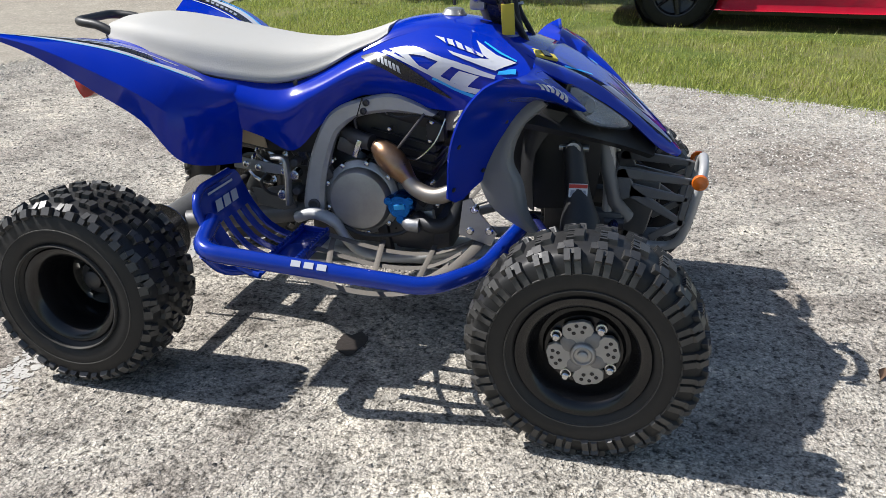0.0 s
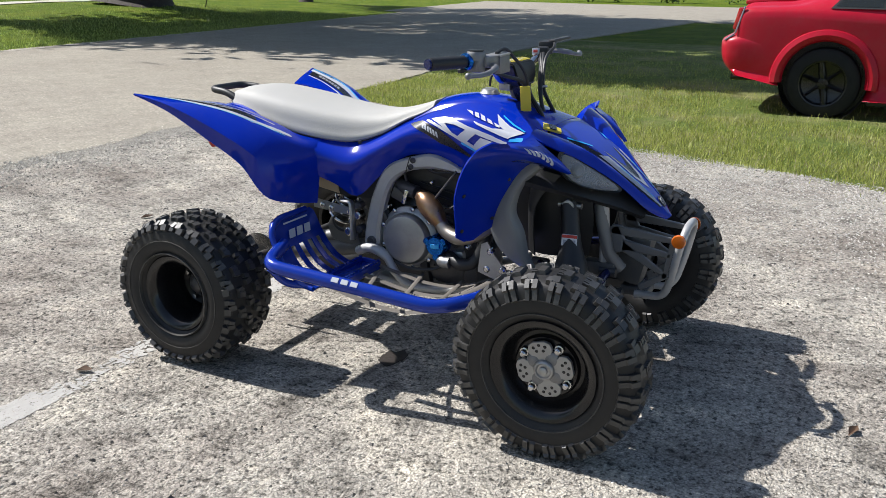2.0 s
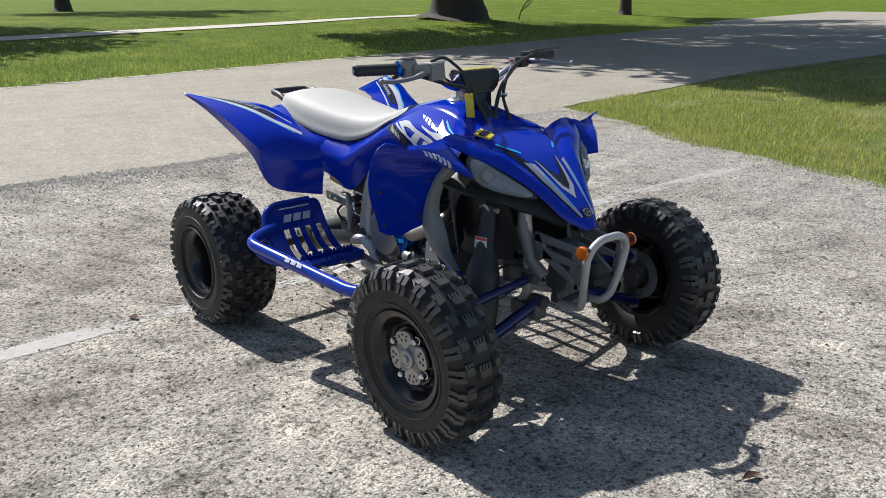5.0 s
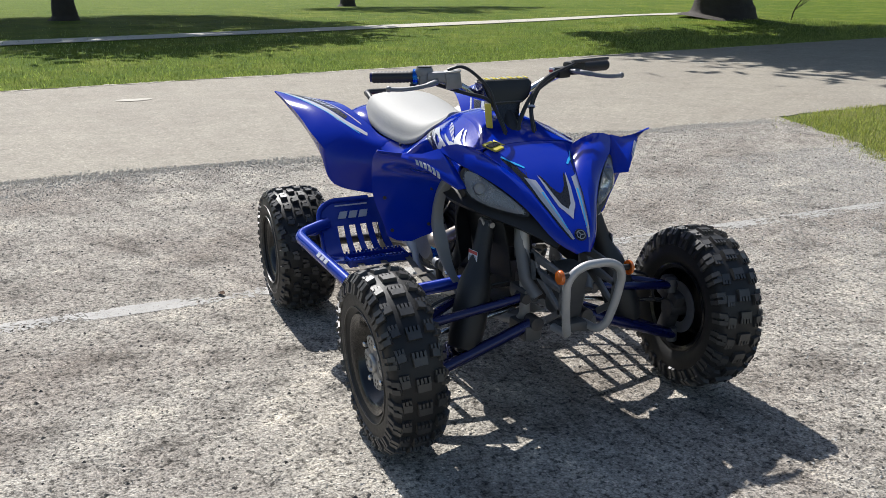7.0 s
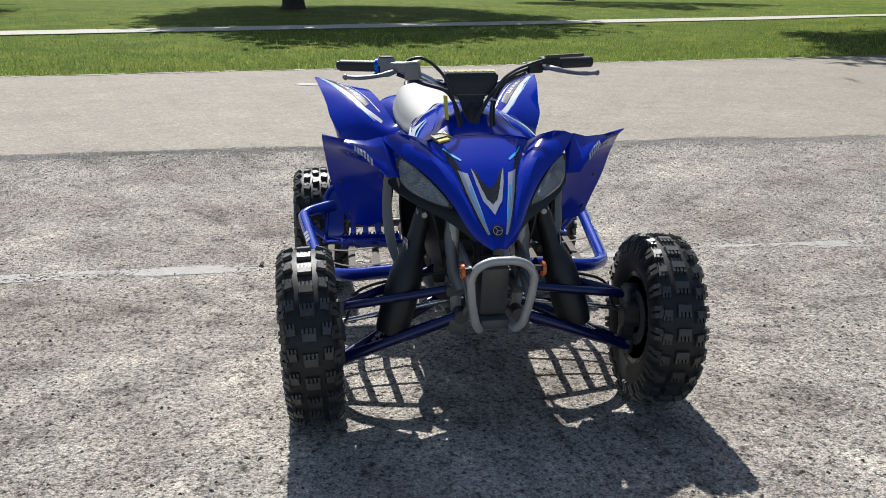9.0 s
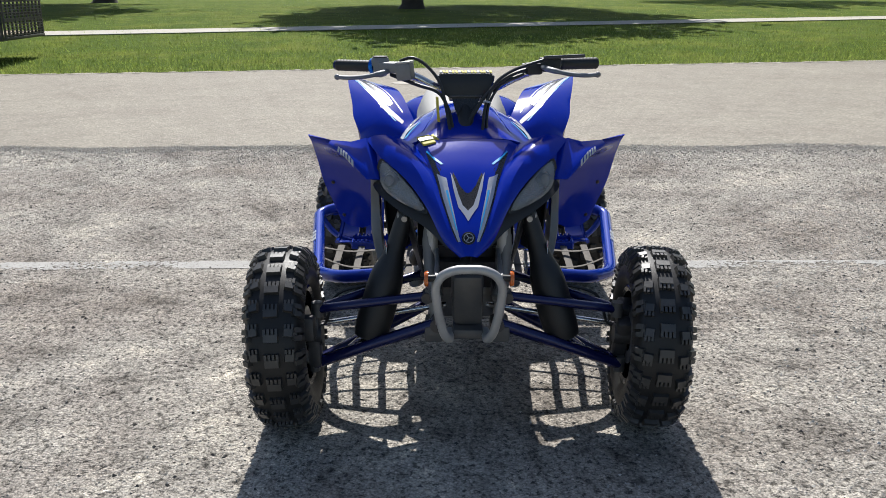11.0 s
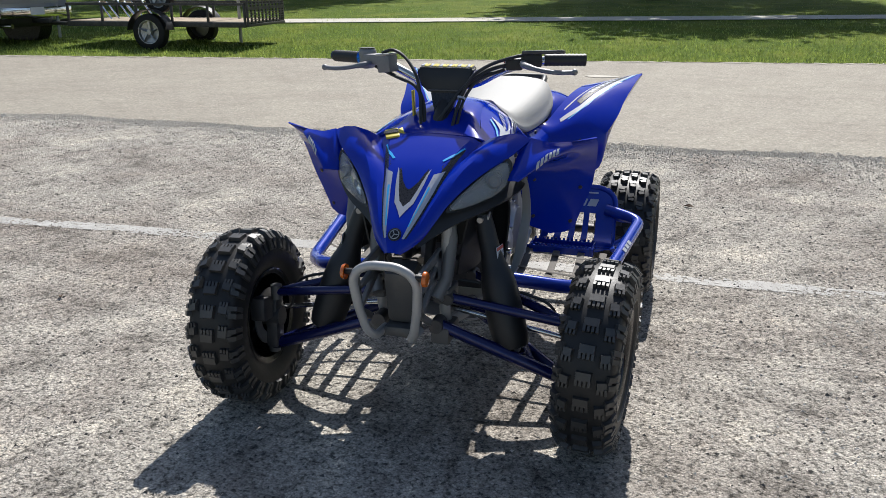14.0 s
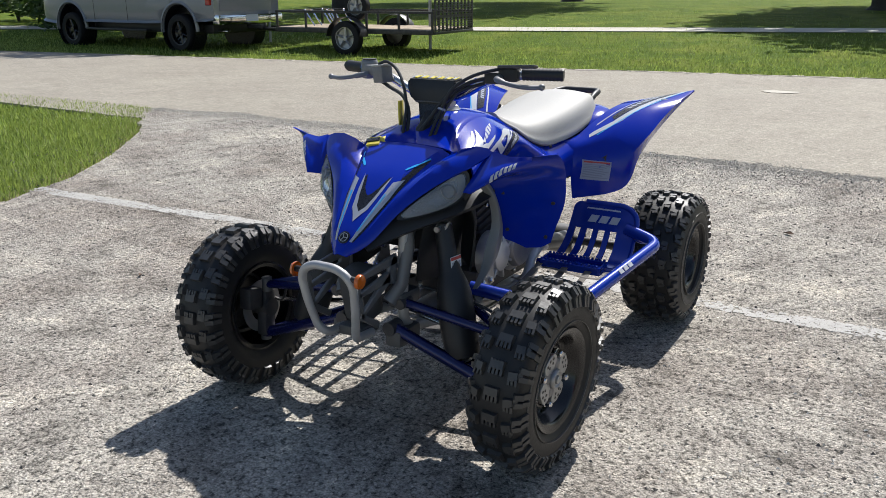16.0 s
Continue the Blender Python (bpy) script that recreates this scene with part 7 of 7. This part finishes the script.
# pale pickup: its length along x, turned to point away down the road
pickup = thing("pickup_truck", "silver-white crew-cab pickup with dark wheels on the verge", "pickup truck", pose(-11.35, -14.75, -0.02, 0, 0, -91.5))
bed = part("body", body_loft([(-2.82, 0.9, 0.66, 0.9, 1.22, 0.86, 1.42), (-2.74, 0.98, 0.62, 0.95, 1.25, 0.93, 1.45), (-1.6, 1.0, 0.58, 0.95, 1.25, 0.94, 1.45), (-0.85, 1.0, 0.56, 0.95, 1.25, 0.95, 1.46)], 2), M["truck_white"], pickup, "silver-white cargo bed")
cab = part("cab", body_loft([(-0.83, 0.99, 0.56, 0.95, 1.27, 0.78, 1.7), (-0.75, 1.0, 0.56, 0.95, 1.28, 0.8, 1.93), (0.4, 1.0, 0.56, 0.95, 1.28, 0.8, 1.96), (1.0, 1.0, 0.56, 0.95, 1.27, 0.8, 1.85), (1.55, 1.0, 0.56, 0.95, 1.25, 0.86, 1.4), (2.1, 1.0, 0.5, 0.95, 1.22, 0.9, 1.32), (2.85, 0.96, 0.55, 0.9, 1.14, 0.85, 1.24), (3.0, 0.85, 0.6, 0.85, 1.0, 0.75, 1.1)], 3), M["truck_white"], pickup, "silver-white crew cab")
carve(bed, [(-1.84, 0.46, 0.52, *d) for d in ((0.5, 1.2), (-1.2, -0.5))])
carve(cab, [(1.84, 0.46, 0.52, *d) for d in ((0.5, 1.2), (-1.2, -0.5))])
for s in (-1, 1):
    for x in (-1.84, 1.84):
        arch_and_well(pickup, x, s * 0.995, 0.46, 0.52, s, M["truck_white"], 0.04)
        road_wheel(pickup, pose(x, s * 0.88, 0.385, 0, 15, 0 if s > 0 else 180), 0.385, 0.28, 6, M["rim"], "dark off-road wheel")
    part("running_board", block(bmesh.new(), (0.2, s * 0.98, 0.42), (2.1, 0.14, 0.05), None, 0.02), M["black"], pickup)
    part("tail_light", block(bmesh.new(), (-2.74, s * 0.93, 1.12), (0.14, 0.14, 0.36), None, 0.03), M["red_lens"], pickup, "red tail light")
    for x in (-0.2, 0.95):
        part("door_seam", block(bmesh.new(), (x, s * 1.0, 0.85), (0.012, 0.006, 0.75)), M["decal_black"], pickup)
    part("door_handle", block(bmesh.new(), (-0.55, s * 1.005, 1.08), (0.18, 0.03, 0.04), None, 0.01), M["truck_white"], pickup)
    part("door_handle", block(bmesh.new(), (0.6, s * 1.005, 1.08), (0.18, 0.03, 0.04), None, 0.01), M["truck_white"], pickup)
    part("side_window", block(bmesh.new(), (0.05, s * 0.9, 1.55), (1.5, 0.03, 0.36), euler(-s * -20, 0, 0), 0.01), M["glass"], pickup)
gate = part("tailgate", block(bmesh.new(), (-2.8, 0, 1.08), (0.06, 1.5, 0.52), None, 0.02), M["truck_white"], pickup)
for k in range(5):
    part("tailgate_mark", block(bmesh.new(), (-2.833, -0.42 + 0.21 * k, 1.1), (0.006, 0.14, 0.1), euler(12, 0, 0)), M["decal_black"], gate, "dark block marks")
part("rear_bumper", block(bmesh.new(), (-2.88, 0, 0.66), (0.2, 1.86, 0.2), None, 0.04), M["chrome"], pickup, "chrome rear bumper")
part("plate_recess", block(bmesh.new(), (-2.985, 0, 0.68), (0.01, 0.34, 0.14)), M["sticker"], pickup)
part("underbody", block(bmesh.new(), (0, 0, 0.47), (5.2, 1.5, 0.2), None, 0.04), M["black"], pickup)
part("hitch", block(bmesh.new(), (-3.05, 0, 0.5), (0.4, 0.08, 0.08), None, 0.01), M["black"], pickup)
part("exhaust_tip", rod(bmesh.new(), (-2.9, 0.6, 0.42), (-2.6, 0.6, 0.42), 0.04), M["chrome"], pickup)

# utility trailer, hitched behind the pickup; x towards the pickup
trailer = thing("utility_trailer", "black open utility trailer with plank deck and upright ramp gate", "trailer", pose(-12.05, -9.2, -0.02, 0, 0, -87))
W, L0, L1, DECK = 0.78, -1.85, 1.85, 0.46
for s in (-1, 1):
    part("side_rail", block(bmesh.new(), ((L0 + L1) / 2, s * W, DECK), (L1 - L0, 0.05, 0.09), None, 0.008), M["trailer"], trailer)
    part("top_rail", block(bmesh.new(), ((L0 + L1) / 2, s * W, 0.82), (L1 - L0, 0.045, 0.045), None, 0.008), M["trailer"], trailer)
    for k in range(6):
        part("post", block(bmesh.new(), (L0 + 0.02 + (L1 - L0 - 0.04) * k / 5, s * W, 0.64), (0.04, 0.04, 0.34), None, 0.006), M["trailer"], trailer)
    road_wheel(trailer, pose(0.0, s * 0.93, 0.33, 0, 0, 0 if s > 0 else 180), 0.33, 0.2, 5, M["alloy"], "trailer wheel with pale rim")
    line = [(0.42 * math.cos(radians(a)), s * 0.93, 0.33 + 0.40 * math.sin(radians(a))) for a in range(5, 176, 10)]
    bm = tube(bmesh.new(), line, 0.115, 8, flat=0.1)
    part("mudguard", bm, M["trailer"], trailer, "black curved mudguard")
    rod_bm = tube(bmesh.new(), [(L1, s * W, DECK), (3.05, s * 0.04, 0.44)], 0.04, 8)
    part("drawbar", rod_bm, M["trailer"], trailer)
for k in range(10):
    part("deck_plank", block(bmesh.new(), ((L0 + L1) / 2, -0.69 + 0.153 * k, DECK + 0.04), (L1 - L0 - 0.04, 0.14, 0.035), None, 0.005, 1), M["wood"], trailer)
part("front_rail", block(bmesh.new(), (L1, 0, 0.82), (0.045, 2 * W, 0.045), None, 0.008), M["trailer"], trailer)
gate = part("ramp_gate", block(bmesh.new(), (L0 - 0.03, 0, 0.45), (0.05, 2 * W, 0.05), None, 0.008), M["trailer"], trailer, "upright black ramp gate")
part("gate_top", block(bmesh.new(), (L0 - 0.03, 0, 1.65), (0.05, 2 * W, 0.05), None, 0.008), M["trailer"], gate)
for k in range(11):
    part("gate_bar", block(bmesh.new(), (L0 - 0.03, -W + 0.02 + 0.152 * k, 1.05), (0.03, 0.03, 1.16)), M["trailer"], gate)
for z in (0.75, 1.05, 1.35):
    part("gate_rib", block(bmesh.new(), (L0 - 0.03, 0, z), (0.02, 2 * W, 0.03)), M["trailer"], gate)
mesh_bm = bmesh.new()
for k in range(26):
    block(mesh_bm, (L0 - 0.045, 0, 0.5 + 0.045 * k), (0.008, 2 * W, 0.012))
tagged(part("gate_mesh", mesh_bm, M["trailer"], gate, smooth=False), kind="stuff")
road_wheel(trailer, pose(-0.1, 0.70, 0.93, 0, 0, 0), 0.27, 0.16, 5, M["alloy"], "spare wheel on the rail")
for y in (-0.3, 0.3):
    for x in (0.6, 1.15):
        bm = tube(bmesh.new(), rounded([(x, y - 0.12, 0.53), (x + 0.25, y - 0.12, 0.85), (x + 0.25, y + 0.12, 0.85), (x, y + 0.12, 0.53)], 0.05, 3), 0.016, 8)
        part("wheel_chock", bm, M["chrome"], trailer, "bright tube wheel chock")
part("coupler", block(bmesh.new(), (3.1, 0, 0.47), (0.3, 0.09, 0.09), None, 0.02), M["zinc"], trailer)
part("jack", rod(bmesh.new(), (2.6, 0.1, 0.15), (2.6, 0.1, 0.8), 0.03), M["zinc"], trailer)

bm = tube(bmesh.new(), [(0, 0, -0.2), (0, 0, 2.4)], 0.032, 10)
single("sign_post", bm, M["zinc"], "thin galvanised metal post in the grass by the road", "post", at=pose(-12.47, -8.08, land(-12.47, -8.08)))


# ---- grass blades, stones, litter ----
def blades(name, count, sample, height, width, material, label, seed):
    """Single blades: narrow, leaning triangles."""
    rng = np.random.default_rng(seed)
    xy = sample(rng, count)
    n = len(xy)
    z = np.array([land(x, y) for x, y in xy]) if xy[:, 0].min() < -9 else np.full(n, -0.03)
    a = rng.uniform(0, 6.2832, n)
    h = height * rng.uniform(0.35, 1.25, n)
    lean, w = rng.uniform(0.1, 0.9, n) * h, width * rng.uniform(0.6, 1.4, n)
    b = a + rng.uniform(0.8, 2.3, n)
    p0 = np.stack([xy[:, 0] - np.cos(a) * w, xy[:, 1] - np.sin(a) * w, z], 1)
    p1 = np.stack([xy[:, 0] + np.cos(a) * w, xy[:, 1] + np.sin(a) * w, z], 1)
    p2 = np.stack([xy[:, 0] + np.cos(b) * lean, xy[:, 1] + np.sin(b) * lean, z + h], 1)
    v = np.stack([p0, p1, p2], 1).reshape(-1, 3)
    ob = new(name, cloud(name, v.tolist(), np.arange(3 * n).reshape(-1, 3).tolist(), material))
    return tagged(ob, label, "grass", kind="stuff")


def lot_side(x):
    """Where the lot's left edge meets the verge."""
    return np.interp(x, [-4.2, -3.95, -2.9, -1.7, 0.1, 1.95, 6, 14], [6.5, 5.35, 4.9, 4.25, 3.75, 3.15, 2.6, 2.0])


def near_verge(rng, n):
    x = rng.uniform(-4.25, 4.5, n)
    y = lot_side(x) + 0.02 + rng.exponential(2.6, n) + rng.normal(0, 0.1, n) * (1 + 1.2 * (rng.random(n) < 0.2))
    thin = np.array([noise.noise(Vector((a * 1.1, b * 1.1, 3))) for a, b in zip(x, y)])
    ok = (y < 14) & (thin > -0.08 - 0.5 * rng.random(n)) & ~((x > -0.2) & (y > 5.95) & (y < 8.4) & (rng.random(n) < 0.75))
    ok &= (x > -4.2 - np.clip(y - 8, 0, 20) * 0.09)
    return np.stack([x[ok], y[ok]], 1)


def far_side_patch(rng, n):
    x = rng.uniform(-3.85, 3.0, n)
    edge = np.interp(x, [-3.9, -3.5, -3.1, -2.6, -1.9, -1.17, -0.6, -0.1, 1.5, 4], [-6.25, -5.95, -5.55, -4.98, -4.4, -3.9, -3.68, -3.8, -4.1, -5])
    y = edge - 0.02 - rng.exponential(1.8, n) + rng.normal(0, 0.05, n)
    return np.stack([x, y], 1)


def side_rim(rng, n):
    q = far_side_patch(rng, n)
    x = q[:, 0]
    edge = np.interp(x, [-3.9, -3.5, -3.1, -2.6, -1.9, -1.17, -0.6, -0.1, 1.5, 4], [-6.25, -5.95, -5.55, -4.98, -4.4, -3.9, -3.68, -3.8, -4.1, -5])
    return np.stack([x + rng.normal(0, 0.06, n), edge + rng.normal(0, 0.11, n)], 1)


def roadside(rng, n):
    y = rng.uniform(-24, 24, n)
    x = np.array([far_edge(v) for v in y]) - 0.02 - rng.exponential(3.2, n)
    return np.stack([x, y], 1)


blades("verge_grass", 120000, near_verge, 0.06, 0.0042, M["blade"], "uneven sunlit verge grass", 3)
blades("dry_grass", 9000, near_verge, 0.06, 0.0035, M["straw"], "dry straw-coloured blades in the verge", 4)
def lot_rim(rng, n):
    x = rng.uniform(-4.0, 4.0, n)
    y = lot_side(x) + 0.03 + rng.normal(0, 0.1, n)
    thin = np.array([noise.noise(Vector((a * 2.3, b * 2.3, 8))) for a, b in zip(x, y)])
    ok = thin > -0.1
    return np.stack([x[ok], y[ok]], 1)


def gravel_tufts(rng, n):
    x = rng.uniform(-1.5, 3.8, n)
    y = lot_side(x) - np.abs(rng.normal(0, 0.35, n))
    thin = np.array([noise.noise(Vector((a * 1.9, b * 3.0, 5))) for a, b in zip(x, y)])
    ok = thin > 0.22
    return np.stack([x[ok], y[ok]], 1)


blades("gravel_grass", 14000, gravel_tufts, 0.03, 0.004, M["blade"], "thin grass tufts creeping over the gravel edge", 9)
blades("edge_thatch", 9000, lot_rim, 0.022, 0.004, M["straw"], "flattened dry thatch along the edge of the asphalt", 7)
blades("side_grass", 52000, far_side_patch, 0.055, 0.0042, M["lush"], "lush grass patch at the corner of the lot", 5)
blades("side_thatch", 9000, side_rim, 0.028, 0.004, M["straw"], "dry thatch along the edge of the grass patch", 12)
blades("roadside_grass", 60000, roadside, 0.06, 0.008, M["lush"], "grass along the far side of the road", 6)


def pebbles(name, count, sample, size, material, label, seed):
    rng = np.random.default_rng(seed)
    xy = sample(rng, count)
    base = np.array([(1, 0, 0), (-0.5, 0.87, 0), (-0.5, -0.87, 0), (0.1, 0.1, 1)]) - np.array([0, 0, 0.25])
    verts, faces = [], []
    for k, (x, y) in enumerate(xy):
        s, a = size * rng.uniform(0.5, 1.6), rng.uniform(0, 6.28)
        c, d = math.cos(a), math.sin(a)
        for p in base * np.array([1, rng.uniform(0.5, 1), rng.uniform(0.4, 0.9)]) * s:
            verts.append((x + c * p[0] - d * p[1], y + d * p[0] + c * p[1], 0.001 + p[2]))
        i = 4 * k
        faces += [(i, i + 1, i + 3), (i + 1, i + 2, i + 3), (i + 2, i, i + 3)]
    return tagged(new(name, cloud(name, verts, faces, material)), label, "gravel", kind="stuff")


M["pebble"] = leaf_material("loose_chipping", (0.06, 0.056, 0.05), (0.27, 0.255, 0.23), 0.0)
pebbles("loose_stones", 26000, lambda r, n: np.stack([r.uniform(-3.8, 2.6, n), r.uniform(-3.7, 3.2, n)], 1), 0.004, M["pebble"], "loose pale chippings on the asphalt", 8)
M["pale_gravel"] = leaf_material("pale_gravel", (0.26, 0.25, 0.225), (0.5, 0.48, 0.44), 0.0)
pebbles("edge_stones", 38000, lambda r, n: (lambda x: np.stack([x, lot_side(x) + 0.1 - np.abs(r.normal(0, 1.15, n))], 1))(r.uniform(-2.5, 4.0, n)), 0.0055, M["pale_gravel"], "loose stones along the edge of the grass", 9)
M["sandy_bits"] = leaf_material("sandy_bits", (0.3, 0.275, 0.23), (0.5, 0.46, 0.39), 0.0)
pebbles("joint_sand", 30000, lambda r, n: (lambda y: np.stack([-3.84 + 0.04 * np.sin(1.7 * y) + 0.03 * np.sin(4.1 * y) + r.normal(0, 0.07, n) * (0.6 + 0.6 * np.sin(2.3 * y + 1) ** 2) + 0.35 * np.abs(r.normal(0, 1, n)) * (r.random(n) < 0.3), y], 1))(r.uniform(-6.2, 5.1, n)), 0.008, M["sandy_bits"], "pale sand and grit along the joint between lot and road", 21)
# dark grains added in place of the lot's shaded pits
M["dark_bits"] = leaf_material("dark_bits", (0.03, 0.028, 0.026), (0.09, 0.083, 0.074), 0.0)
pebbles("pit_crumbs", 5200, lambda r, n: np.stack([-3.75 + 5.2 * r.random(n) ** 1.5, r.uniform(-5.0, 4.2, n)], 1), 0.0075, M["dark_bits"], "dark crumbs that stand in for shaded pits in the lot", 22)
M["litter"] = surface("dead_leaf", (0.1, 0.055, 0.03), 0.8, grain=50, spread=0.4)
for k, (x, y, s, a) in enumerate(((-0.89, -0.77, 0.03, 20), (1.35, -0.03, 0.03, 70), (1.62, -1.35, 0.03, 10), (1.9, 0.9, 0.03, 120), (-2.1, 0.7, 0.035, 60), (0.1, -1.7, 0.02, 40))):
    bm = bmesh.new()
    skin(bm, [[(-s, 0, 0.002), (-s * 0.9, 0.1 * s, 0.003), (-s, 0.02 * s, 0.002)], [(-0.2 * s, -0.4 * s, 0.014), (-0.2 * s, 0, 0.004), (-0.1 * s, 0.42 * s, 0.016)], [(0.5 * s, -0.3 * s, 0.01), (0.5 * s, 0, 0.006), (0.5 * s, 0.3 * s, 0.013)], [(s, 0, 0.012), (s, 0.02 * s, 0.012), (s, 0.03 * s, 0.012)]], 3, 3)
    thicken(bm, 0.001)
    single("dead_leaf", bm, M["litter"], "small curled brown leaf lying on the asphalt", "leaf", group="fallen leaves", at=pose(x, y, 0.001, 0, 0, a))
